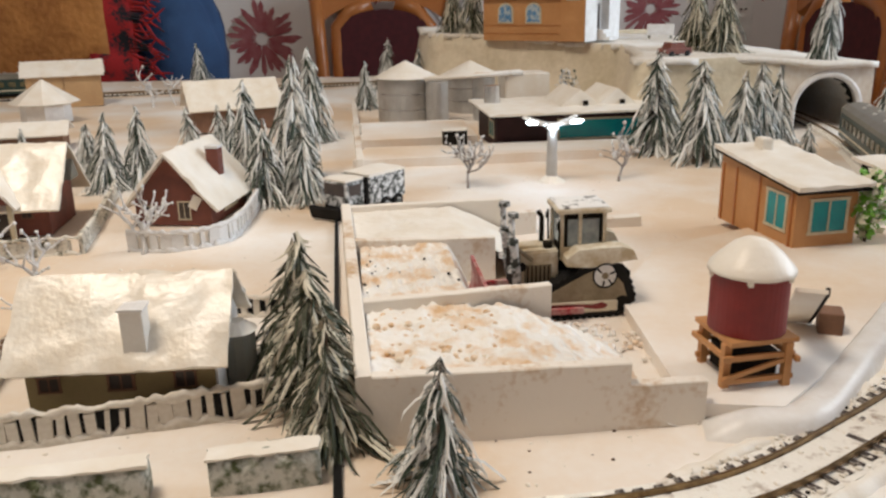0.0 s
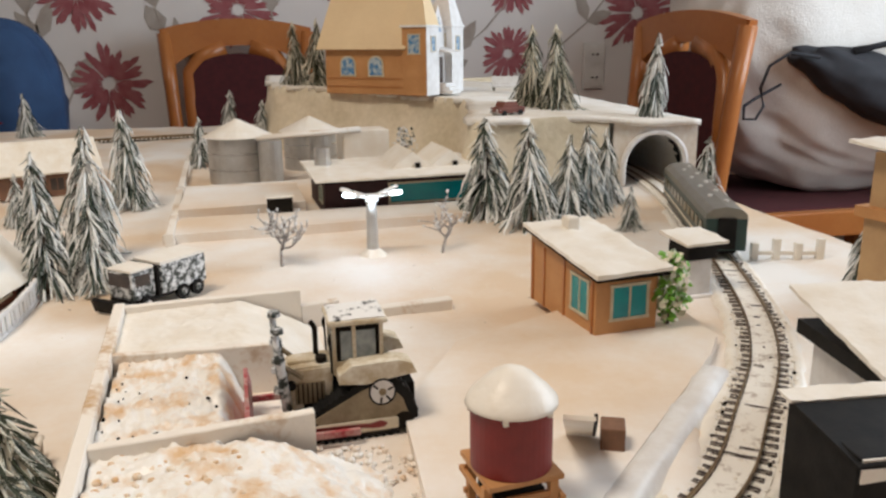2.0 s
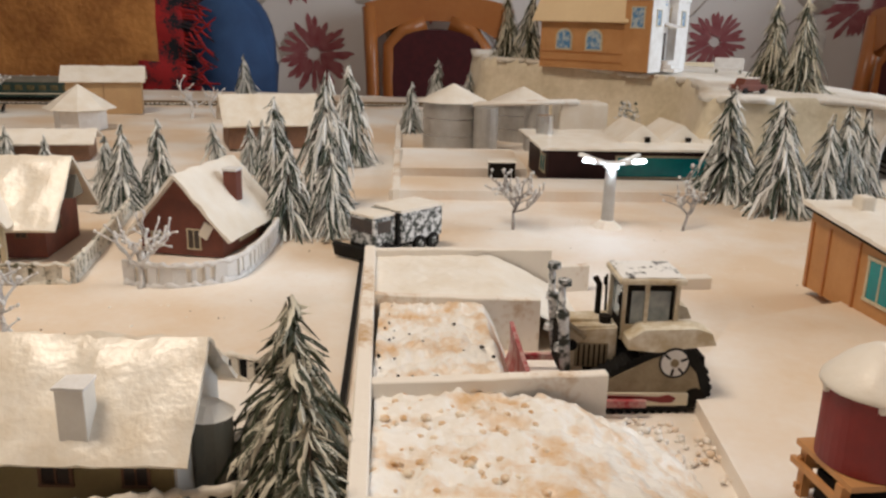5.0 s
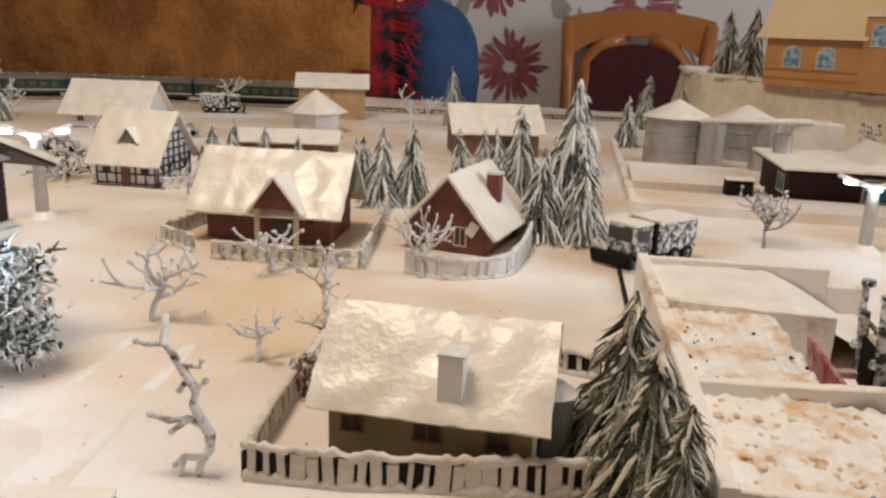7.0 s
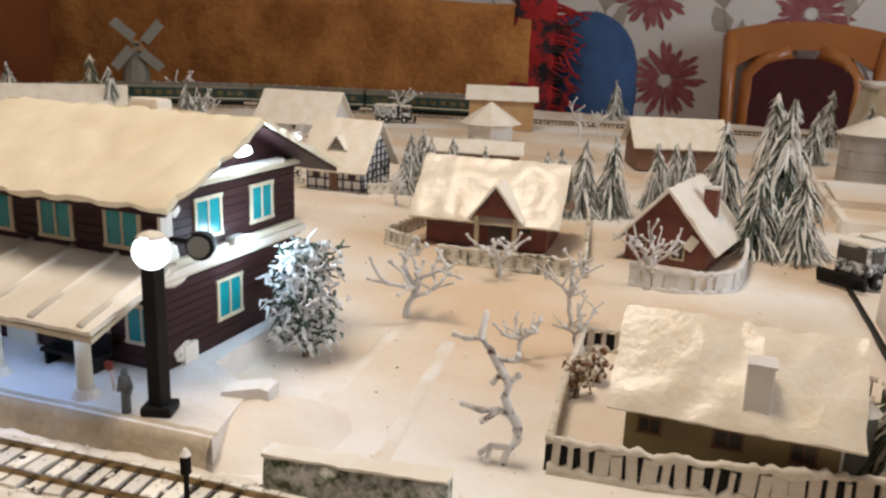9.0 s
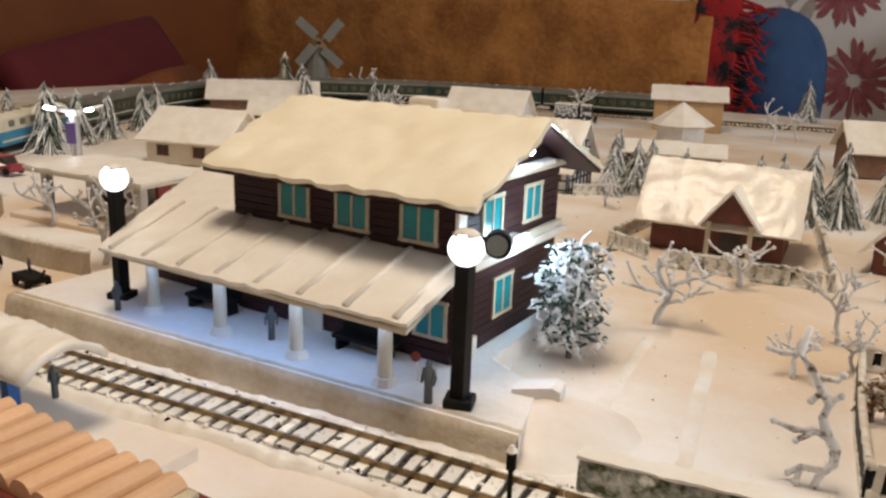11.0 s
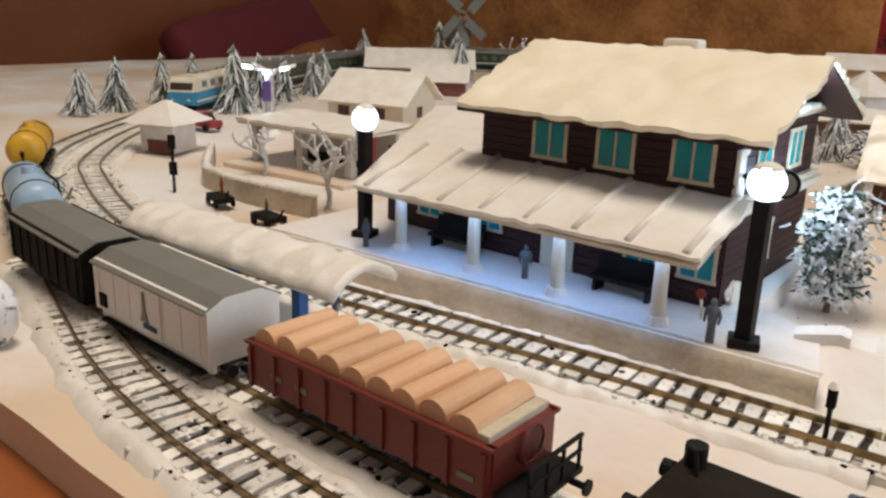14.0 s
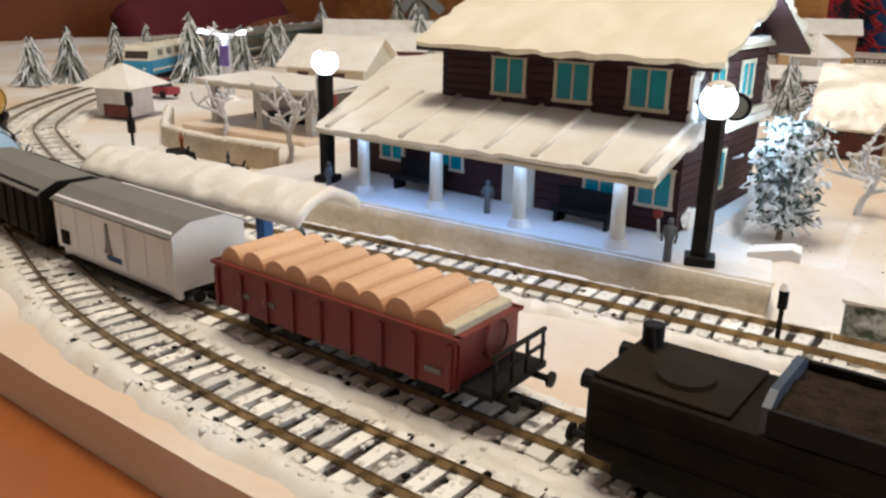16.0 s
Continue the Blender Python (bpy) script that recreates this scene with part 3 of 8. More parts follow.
def chair(x, y, rz, group):
    """A dining chair: bowed top rail, posts, an inner arch round an upholstered panel, seat and legs."""
    ob = thing("dining_chair", "varnished beech dining chair with maroon upholstered back, behind the layout", "chair", x, y, FLOOR_Z, rz, group)
    top = 0.975
    for s in (-1, 1):
        part("back_post", tube([(s * 0.20, 0, 0), (s * 0.20, 0.0, 0.45), (s * 0.215, 0.03, 0.8), (s * 0.225, 0.05, top)], [0.02, 0.022, 0.022, 0.024], 8), M_CHAIR, ob, smooth=True)
        part("leg", box(s * 0.19, -0.40, 0, 0.035, 0.035, 0.44, bev=0.004), M_CHAIR, ob)
        pts = [(s * 0.155, 0.03, 0.50), (s * 0.162, 0.04, 0.75), (s * 0.155, 0.05, 0.85), (s * 0.11, 0.052, 0.905), (s * 0.04, 0.052, 0.930)]
        part("inner_rail", tube(pts, [0.018, 0.020, 0.026, 0.03, 0.03], 8), M_CHAIR, ob, smooth=True)
    out = []
    for k in range(17):
        u = -1 + k / 8
        out.append((0.24 * u, top + 0.012 + 0.032 * (1 - u * u)))
    for k in range(17):
        u = 1 - k / 8
        out.append((0.205 * u, top - 0.075 + 0.035 * (1 - u * u) - 0.03 * u ** 4))
    bm = prism(out, "y", 0.035, 0.072)
    bmesh.ops.bevel(bm, geom=[e for e in bm.edges if abs(e.verts[0].co.y - e.verts[1].co.y) < 0.001], offset=0.006, segments=2, affect="EDGES")
    part("top_rail", bm, M_CHAIR, ob)
    out = [(-0.14, 0.48), (0.14, 0.48)] + [(0.15 * math.cos(a), 0.84 + 0.07 * math.sin(a)) for a in [math.pi * k / 12 for k in range(13)]]
    part("back_pad", prism(out, "y", 0.028, 0.058), M_UPH, ob)
    part("lower_rail", box(0, 0.03, 0.46, 0.40, 0.025, 0.04, bev=0.004), M_CHAIR, ob)
    part("seat", box(0, -0.2, 0.42, 0.44, 0.44, 0.06, bev=0.02), M_UPH, ob)
    return ob


chair(-0.025, 2.80, 0, "chairs round the layout")
chair(1.165, 2.165, -80, "chairs round the layout")

# sofa with a fleece over its back, a scarf, a blue cloth over a chair back
sofa = thing("sofa", "orange-brown upholstered sofa covered by a brown fleece blanket", "sofa", -1.75, 2.5, FLOOR_Z)
part("back", box(0, 0.12, 0.1, 2.1, 0.22, 0.86, bev=0.06), M_SOFA, sofa)
part("seat", box(0, -0.2, 0.12, 2.1, 0.5, 0.32, bev=0.05), M_SOFA, sofa)
part("armrest", box(-1.0, -0.3, 0.1, 0.22, 1.1, 0.68, bev=0.08), M_SOFA, sofa)
bm = bmesh.new()
nx, nz = 90, 26
vs = []
for j in range(nz + 1):
    for i in range(nx + 1):
        x = -2.72 + 1.97 * i / nx
        f = j / nz
        z = -0.2 + 0.475 * min(1, f / 0.85) + 0.012 * noise.noise((x * 3, 0, 0)) * (f > 0.8)
        y = 2.31 - 0.03 + (0.2 * (f - 0.85) / 0.15 if f > 0.85 else 0) + 0.02 * noise.noise((x * 5, z * 4, 0)) + 0.006 * noise.noise((x * 30, z * 30, 3))
        vs.append(bm.verts.new((x, y, z)))
for j in range(nz):
    for i in range(nx):
        k = j * (nx + 1) + i
        bm.faces.new((vs[k], vs[k + 1], vs[k + nx + 2], vs[k + nx + 1]))
bl = solid("fleece_blanket", bm, M_BLANKET, "shaggy brown fleece blanket over the sofa back", "blanket", smooth=True)
sm = bl.modifiers.new("thick", "SOLIDIFY")
sm.thickness = 0.012
side = thing("upholstered_panel", "plain orange-brown upholstered side of the corner sofa", "sofa", -2.62, 1.2, FLOOR_Z)
part("back", box(0, 0, 0.1, 0.2, 2.6, 0.98, bev=0.05), M_SOFA, side)
part("seat", box(0.25, 0, 0.12, 0.5, 2.4, 0.36, bev=0.06), M_SOFA, side)
bm = box(0, 0, 0, 0.36, 0.62, 0.10, bev=0.04)
solid("cushion", bm, M_CUSHION, "dark red square cushion leaning on the sofa", "cushion", pose(-2.27, 1.50, -0.06, 0, 58, 8) @ pose(0, 0, 0, 0, 0, 12), smooth=True)
bm = box(0, 0, 0, 0.55, 0.40, 0.14, bev=0.06)
solid("cushion", bm, M_SOFA, "orange-brown sofa cushion lying beside the red one", "cushion", pose(-2.25, 1.62, -0.16, 25, 0, -50), smooth=True)
bc = thing("chair_with_cloth", "upholstered blue chair back with a rounded top", "chair", -0.625, 2.44, FLOOR_Z)
out = [(-0.145, 0.45), (0.145, 0.45), (0.15, 0.80)] + [(0.15 * math.cos(a), 0.82 + 0.20 * math.sin(a) ** 0.8) for a in [math.pi * k / 16 for k in range(1, 16)]] + [(-0.15, 0.80)]
bm = prism(out, "y", -0.05, 0.05)
bmesh.ops.bevel(bm, geom=[e for e in bm.edges if abs(e.verts[0].co.y - e.verts[1].co.y) < 0.001], offset=0.025, segments=3, affect="EDGES")
part("backrest", bm, M_BLUE, bc, smooth=True)
part("seat", box(0, -0.25, 0.40, 0.42, 0.44, 0.08, bev=0.03), M_BLUE, bc)
for sx in (-0.18, 0.18):
    for sy in (-0.42, 0.0):
        part("leg", box(sx, sy, 0, 0.035, 0.035, 0.41), M_CHAIR, bc)
rnd = random.Random(9)
bm = bmesh.new()
vs = []
for j in range(25):
    for i in range(9):
        x = -0.80 + 0.12 * i / 8 + 0.01 * noise.noise((j * 0.4, i, 0))
        vs.append(bm.verts.new((x, 2.285 + 0.02 * noise.noise((x * 9, j * 0.3, 1)), -0.2 + 0.485 * j / 24)))
for j in range(24):
    for i in range(8):
        k = j * 9 + i
        bm.faces.new((vs[k], vs[k + 1], vs[k + 10], vs[k + 9]))
sc = thing("scarf", "red and dark tartan scarf with tassels hanging over the blanket", "scarf")
me = part("cloth", bm, M_SCARF, sc, smooth=True)
me.modifiers.new("thick", "SOLIDIFY").thickness = 0.006
bm = bmesh.new()
for k in range(60):
    z = -0.1 + 0.38 * k / 60
    x = -0.685 + rnd.uniform(-0.01, 0.005)
    l = rnd.uniform(0.05, 0.10)
    add_tube(bm, [(x, 2.285, z), (x + 0.6 * l, 2.275, z + rnd.uniform(-0.02, 0.01)), (x + l, 2.27, z + rnd.uniform(-0.05, 0.01))], [0.005, 0.004, 0.002], 5)
part("tassels", bm, M_SCARF, sc)

# bedding on a bench, a black bag with a cord
bench = thing("bench", "varnished wooden bench with a maroon seat under the bedding", "bench", 1.74, 2.36, FLOOR_Z)
part("seat", box(0, 0, 0.41, 0.94, 0.60, 0.06, bev=0.02), M_UPH, bench)
part("rail", box(0, -0.31, 0.39, 0.96, 0.035, 0.075, bev=0.006), M_CHAIR, bench)
for sx in (-0.44, 0.44):
    for sy in (-0.27, 0.27):
        part("leg", box(sx, sy, 0, 0.05, 0.05, 0.41), M_CHAIR, bench)
bm = bmesh.new()
bmesh.ops.create_icosphere(bm, subdivisions=6, radius=1)
for v in bm.verts:
    q = v.co.copy()
    f = 0.07 * noise.noise(q * 1.8) + 0.035 * noise.noise(q * 4.5) - 0.03 * abs(noise.noise(Vector((q.x * 3 + q.z * 5, q.y * 3, q.z * 2)))) 
    p = Vector((math.copysign(abs(q.x) ** 0.75, q.x) * 0.47, math.copysign(abs(q.y) ** 0.8, q.y) * 0.31, math.copysign(abs(q.z) ** 0.75, q.z) * 0.43)) * (1 + f)
    p.x -= 0.22 * min(0.0, p.z) * (p.x < 0.2)
    v.co = Vector((min(p.x, 0.45), p.y, max(p.z, -0.415)))
solid("pillow", bm, M_PILLOW, "large creased white pillow heaped on the bench", "pillow", pose(1.78, 2.42, 0.128), smooth=True)
bag = thing("bag", "flat black fabric bag with a thin cord lying on the pillow", "bag", 1.74, 2.075, 0.045)
bm = bmesh.new()
bmesh.ops.create_icosphere(bm, subdivisions=4, radius=1)
for v in bm.verts:
    q = v.co
    v.co = Vector((q.x * 0.27, q.y * 0.07, q.z * 0.085 * (1 + 0.25 * q.x))) * (1 + 0.16 * noise.noise(q * 2.5))
ob = part("body", bm, M_BAG, bag, smooth=True)
ob.rotation_euler = (radians(-12), radians(21), radians(-6))
part("cord", tube([(x - 1.74, -0.03 + 0.01 * k, z - 0.045) for k, (x, z) in enumerate(((1.53, 0.13), (1.45, 0.145), (1.395, 0.11), (1.38, 0.05), (1.40, 0.0), (1.385, -0.035), (1.355, -0.035), (1.36, 0.0), (1.40, 0.02), (1.48, 0.055)))], 0.0045, 6), M_BAG, bag, smooth=True)
part("strap", tube([(-0.10, -0.02, 0.10), (0.05, -0.04, 0.13), (0.25, -0.03, 0.10), (0.42, 0.0, 0.06)], 0.012, 8), M_BAG, bag, smooth=True)
part("buckle", box(0.12, -0.085, -0.05, 0.045, 0.006, 0.012, ry=15, bev=0.002), M_CHROME, bag)
table = thing("table", "sturdy brown table under the model railway", "table", -0.62, 1.05, FLOOR_Z)
part("tabletop", box(0, -0.18, 0.70, 2.5, 2.3, 0.0415, bev=0.004), M_WOOD, table, "glossy orange wooden tabletop")
for sx in (-1.05, 1.05):
    for sy in (-0.75, 0.75):
        part("leg", box(sx, sy, 0, 0.07, 0.07, 0.70), M_CHAIR, table)

# ---- the layout's ground: a thick white board with gentle unevenness ----
BX0, BX1, BY0, BY1 = -2.02, 0.64, 0.056, 2.06


def ground_z(x, y):
    w = 0.0022 * noise.noise((x * 6, y * 6, 0)) + 0.0013 * noise.noise((x * 25, y * 25, 4)) + 0.0004 * noise.noise((x * 60, y * 60, 1))
    return w - 0.0012


bm = bmesh.new()
nx, ny = 266, 200
top = [[bm.verts.new((BX0 + (BX1 - BX0) * i / nx, BY0 + (BY1 - BY0) * j / ny, ground_z(BX0 + (BX1 - BX0) * i / nx, BY0 + (BY1 - BY0) * j / ny))) for i in range(nx + 1)] for j in range(ny + 1)]
for j in range(ny):
    for i in range(nx):
        bm.faces.new((top[j][i], top[j][i + 1], top[j + 1][i + 1], top[j + 1][i]))
rim = [top[0][i] for i in range(nx)] + [top[j][nx] for j in range(ny)] + [top[ny][i] for i in range(nx, 0, -1)] + [top[j][0] for j in range(ny, 0, -1)]
low = [bm.verts.new((v.co.x, v.co.y, -0.0185)) for v in rim]
rim = [bm.verts.new(v.co) for v in rim]
for k in range(len(rim)):
    e = (k + 1) % len(rim)
    bm.faces.new((low[k], low[e], rim[e], rim[k]))
ground = solid("ground", bm, M_GROUND, "snow-painted board of the model railway", "ground", kind="structure", smooth=True)
seam = prism([(-0.036, 0.70), (-0.0335, 0.70), (-0.0005, 0.26), (-0.004, 0.26)], "z", -0.002, 0.0022)
solid("board_joint", seam, M_BLACK, "dark gap between two layout boards", "gap", kind="structure")

# raised strips, kerbs, ridges of snow
def ridge(name, pts, h, w, mat, label, cat, step=0.008, kind="structure", flat=0.5, follow=False):
    """A bank along a line with a flat crown and sloping sides."""
    line = smooth_path(pts, step)
    bm = bmesh.new()
    rows = []
    for i, p in enumerate(line):
        d = (line[min(i + 1, len(line) - 1)] - line[max(i - 1, 0)]).normalized()
        s = Vector((-d.y, d.x, 0))
        f = min(1, i / 3 + 0.25, (len(line) - 1 - i) / 3 + 0.25)
        row = []
        for a, b in ((-0.5, 0), (-0.5 * flat - 0.1, 0.85), (-0.2 * flat, 1), (0.2 * flat, 1), (0.5 * flat + 0.1, 0.85), (0.5, 0)):
            q = p + s * a * w
            row.append(bm.verts.new(q + Vector((0, 0, (ground_z(q.x, q.y) if follow else 0.0) - 0.002 + b * f * (h + 0.002) * (1 + 0.25 * noise.noise(q * 60))))))
        rows.append(row)
    for a, b in zip(rows, rows[1:]):
        for k in range(5):
            bm.faces.new((a[k], a[k + 1], b[k + 1], b[k]))
    bm.faces.new(rows[0])
    bm.faces.new(rows[-1][::-1])
    return solid(name, bm, mat, label, cat, kind=kind, smooth=True)


# the yard's raised edge along the curve, glossy and icy
def yard(pts, h, mat):
    bm = bmesh.new()
    add_prism(bm, pts, "z", -0.003, h)
    return bm


solid("yard_terrace", yard([(0.145, 0.325), (0.185, 0.318), (0.215, 0.345), (0.285, 0.42), (0.352, 0.492), (0.372, 0.52), (0.375, 0.60), (0.30, 0.60), (0.2, 0.55), (0.15, 0.46)], 0.0075, M_GROUND), M_GROUND, "low snow-covered terrace with a straight kerb beside the curve", "terrace", kind="structure")
M_ICE = material("icy_kerb", (0.84, 0.83, 0.82), (0.70, 0.66, 0.62), 0.38, big=60, fine=300, bump=0.5, depth=0.001)
ridge("kerb", [(0.150, 0.318), (0.188, 0.313), (0.22, 0.341), (0.29, 0.416), (0.357, 0.488)], 0.0082, 0.021, M_ICE, "glossy icy kerb along the terrace edge", "kerb")
ridge("snow_bank", [(0.18, 0.29), (0.235, 0.325), (0.275, 0.378), (0.30, 0.43), (0.33, 0.47)], 0.003, 0.02, M_GROUND, "low bank of snow beside the track", "snow bank")
M_RUT = material("packed_road_snow", (0.87, 0.86, 0.84), (0.76, 0.66, 0.54), 0.5, big=38, fine=260, mix=0.50, bump=0.6, depth=0.001)
for p in (((-0.283, 0.330), (-0.290, 0.385), (-0.297, 0.452)), ((-0.232, 0.280), (-0.246, 0.36), (-0.262, 0.452))):
    ridge("road_edge", list(p), 0.0006, 0.014, M_RUT, "whiter packed rut of the snowy road", "road edge", step=0.004, flat=0.3, follow=True)

# ---- tracks ----
LOOP = [(-0.265, 0.243), (-0.40, 0.230), (-0.50, 0.2185), (-0.60, 0.2095), (-0.68, 0.2115), (-0.75, 0.226), (-0.85, 0.262), (-0.925, 0.299), (-1.04, 0.40), (-1.14, 0.53), (-1.22, 0.65), (-1.32, 0.81), (-1.42, 1.02), (-1.47, 1.22), (-1.44, 1.40), (-1.33, 1.53), (-1.15, 1.62), (-0.90, 1.68), (-0.60, 1.74), (-0.25, 1.81), (0.10, 1.86), (0.38, 1.83), (0.55, 1.68), (0.62, 1.45), (0.618, 1.25), (0.595, 1.08), (0.55, 0.91), (0.485, 0.715), (0.433, 0.575), (0.388, 0.489), (0.335, 0.418), (0.285, 0.358), (0.215, 0.306), (0.133, 0.262), (0.03, 0.250), (-0.12, 0.250), (-0.265, 0.243)]
SIDING = [(-0.13, 0.127), (-0.30, 0.1285), (-0.44, 0.1285), (-0.52, 0.128), (-0.60, 0.131), (-0.68, 0.139)]
FRONT = [(-0.13, 0.086), (-0.34, 0.0855), (-0.41, 0.0865), (-0.47, 0.091), (-0.525, 0.101), (-0.575, 0.115), (-0.63, 0.131)]
OUTER = [(-0.64, 0.135), (-0.74, 0.165), (-0.84, 0.205), (-0.93, 0.252), (-1.02, 0.32), (-1.11, 0.42), (-1.17, 0.50)]
M_SLEEPERD = material("dark_sleeper", (0.05, 0.035, 0.028), (0.66, 0.60, 0.52), 0.8, big=110, fine=500, mix=0.24, per_piece=0.2, contrast=0.10)
M_TRACKSNOW = material("track_snow", (0.82, 0.78, 0.71), (0.30, 0.21, 0.14), 0.7, big=120, fine=500, mix=0.16, bump=0.8, depth=0.0015, contrast=0.12)


def track(pts, label, near, bed, step=0.0086, wide=0.030):
    """Rails, a ballast strip, and sleepers: those within the near stretch as pieces, the rest joined."""
    ob = thing("railway_track", label, "track", kind="structure")
    line = smooth_path(pts, 0.008)
    cut = next((i for i, p in enumerate(line) if p.x > 0.3 and p.y < 1.1), len(line))
    part("ballast", sweep_rect(line[:cut + 1], 0, -0.0035, 0.030, 0.0048), bed, ob, "dark ballast speckled with snow")
    if cut < len(line):
        part("ballast", sweep_rect(line[cut:], 0, -0.0035, 0.034, 0.0056), M_TRACKSNOW, ob, "snowed-over ballast of the curve")
        part("infill", sweep_rect(line[cut:], 0, -0.003, 0.0152, 0.0063), M_TRACKSNOW, ob, "packed snow between the rails")
    for off in (-0.0086, 0.0086):
        part("rail", sweep_rect(line, off, 0.0030, 0.0011, 0.0026), M_STEEL, ob, "tarnished brass-coloured rail")
    sl = smooth_path(pts, step)
    shared = []
    for m, w in ((M_SLEEPER, 0.0052), (M_SLEEPERD, 0.0034)):
        kinds = []
        for v in range(4):
            lump = box(0, 0, 0, w, wide, 0.0022)
            bmesh.ops.subdivide_edges(lump, edges=[e for e in lump.edges if abs(e.verts[0].co.y - e.verts[1].co.y) > 0.01], cuts=5)
            for q in lump.verts:
                f = noise.noise((q.co.x * 300 + v * 9, q.co.y * 260, v * 5.0))
                q.co.x *= 1 + 0.40 * f
                q.co.y *= 1 + 0.05 * noise.noise((v * 3.0, q.co.x * 700, 1))
                q.co.z += 0.0006 * noise.noise((q.co.y * 330, v * 7.0, 2)) * (q.co.z > 0.001)
            kinds.append(finish("sleeper", lump, m))
        shared.append(kinds)
    rest = bmesh.new()
    rnd = random.Random(3)
    for i, p in enumerate(sl):
        d = (sl[min(i + 1, len(sl) - 1)] - sl[max(i - 1, 0)]).normalized()
        a = math.degrees(math.atan2(d.y, d.x)) + rnd.uniform(-4, 4)
        if near(p.x, p.y):
            s = new("sleeper", rnd.choice(shared[1 if p.x > 0.1 else 0]))
            s.parent = ob
            s.matrix_basis = pose(p.x, p.y, 0.0009 + rnd.uniform(-0.0003, 0.0003), 0, 0, a) @ Matrix.Diagonal((rnd.uniform(0.75, 1.25), rnd.uniform(0.90, 1.08), 1, 1))
        else:
            add_box(rest, p.x, p.y, 0.0012, 0.0040, wide, 0.0020, a)
    if len(rest.verts):
        tagged(part("sleepers", rest, M_SLEEPER, ob), "snowy sleepers of the far stretch", kind="stuff")
    else:
        rest.free()
    return ob


track(LOOP, "single main line curving round the layout", lambda x, y: y < 0.75 and (x > 0.0 or -0.95 < x < -0.2), M_BALLAST)
track(SIDING, "siding with wagons in front of the platform", lambda x, y: True, M_BALLAST)
track(FRONT, "snowed-up front siding along the board's edge", lambda x, y: True, M_BALLAST)
track(OUTER, "outer siding joining the curve", lambda x, y: True, M_BALLAST)


def verge(pts, off, w, h, seed, i0=0.0):
    """Snow heaped along a track, ragged towards the sleepers' ends."""
    line = smooth_path(pts, 0.0022)
    bm = bmesh.new()
    rows = []
    for i, p in enumerate(line):
        d = (line[min(i + 1, len(line) - 1)] - line[max(i - 1, 0)]).normalized()
        s = Vector((-d.y, d.x, 0))
        q = p * 120 + Vector((seed, 0, 0))
        n1, n2 = noise.noise(q), noise.noise(q * 2.3)
        sgn = 1 if off > 0 else -1
        a0 = abs(off) - w / 2 + 0.0016 * n1 + 0.0014 * n2
        a1 = abs(off) + w / 2 + 0.003 * noise.noise(q * 0.6)
        row = []
        for f, z in ((0, -0.001), (0.16, 0.75), (0.42, 1.0), (0.72, 0.65), (1, -0.001)):
            e = p + s * sgn * (a0 + (a1 - a0) * f)
            e.y = max(e.y, 0.0575)
            hz = max(0.0, h * z * (1 + 0.45 * n1 + 0.5 * noise.noise(e * 210)))
            row.append(bm.verts.new((e.x, e.y, hz - (0.0022 if z < 0 else 0))))
        rows.append(row)
    for a, b in zip(rows, rows[1:]):
        for k in range(4):
            bm.faces.new((a[k], a[k + 1], b[k + 1], b[k]))
    solid("snow_verge", bm, M_SNOW, "uneven verge of snow heaped beside the track", "snow", kind="structure", smooth=True)


for pts, off, w, h, seed in ((FRONT, 0.0175, 0.012, 0.0032, 1), (FRONT, -0.0185, 0.012, 0.0030, 9), (SIDING, -0.0175, 0.011, 0.0028, 3), (SIDING, 0.0185, 0.011, 0.0030, 4), (LOOP[:9], 0.0185, 0.010, 0.0028, 5), (LOOP[:9], -0.0185, 0.011, 0.0030, 6), (OUTER, -0.0185, 0.011, 0.0026, 7), (LOOP[26:34], 0.0200, 0.009, 0.0022, 11), (LOOP[26:34], -0.0200, 0.010, 0.0024, 12)):
    verge(pts, off, w, h, seed)

rnd = random.Random(31)
spots, dark = [], []
for pts, count in ((FRONT, 1100), (SIDING, 700), (LOOP[:8], 800), (LOOP[28:34], 500), (OUTER, 300)):
    line = smooth_path(pts, 0.002)
    for k in range(count):
        i = rnd.randrange(len(line) - 1)
        d = (line[i + 1] - line[i]).normalized()
        side = Vector((-d.y, d.x, 0))
        off = rnd.choice((-1, 1)) * (rnd.gauss(0.0150, 0.0020) if rnd.random() < 0.75 else rnd.uniform(0.0, 0.007))
        p = line[i] + side * off
        if p.y > 0.060:
            (dark if rnd.random() < 0.10 else spots).append((p.x, p.y, 0.0026 if abs(off) > 0.010 else 0.0030, rnd.uniform(0.0004, 0.0015)))
crumbs("track_crumbs", spots, M_SNOW, "crumbled snow along the sleepers' ends", "snow")
crumbs("track_grit", dark, M_DARK, "dark grit showing through the snow along the tracks", "grit")

# ---- snow bunker with three bays ----
bunker = thing("snow_bunker", "concrete-like three-bay bunker filled with snow", "bunker")


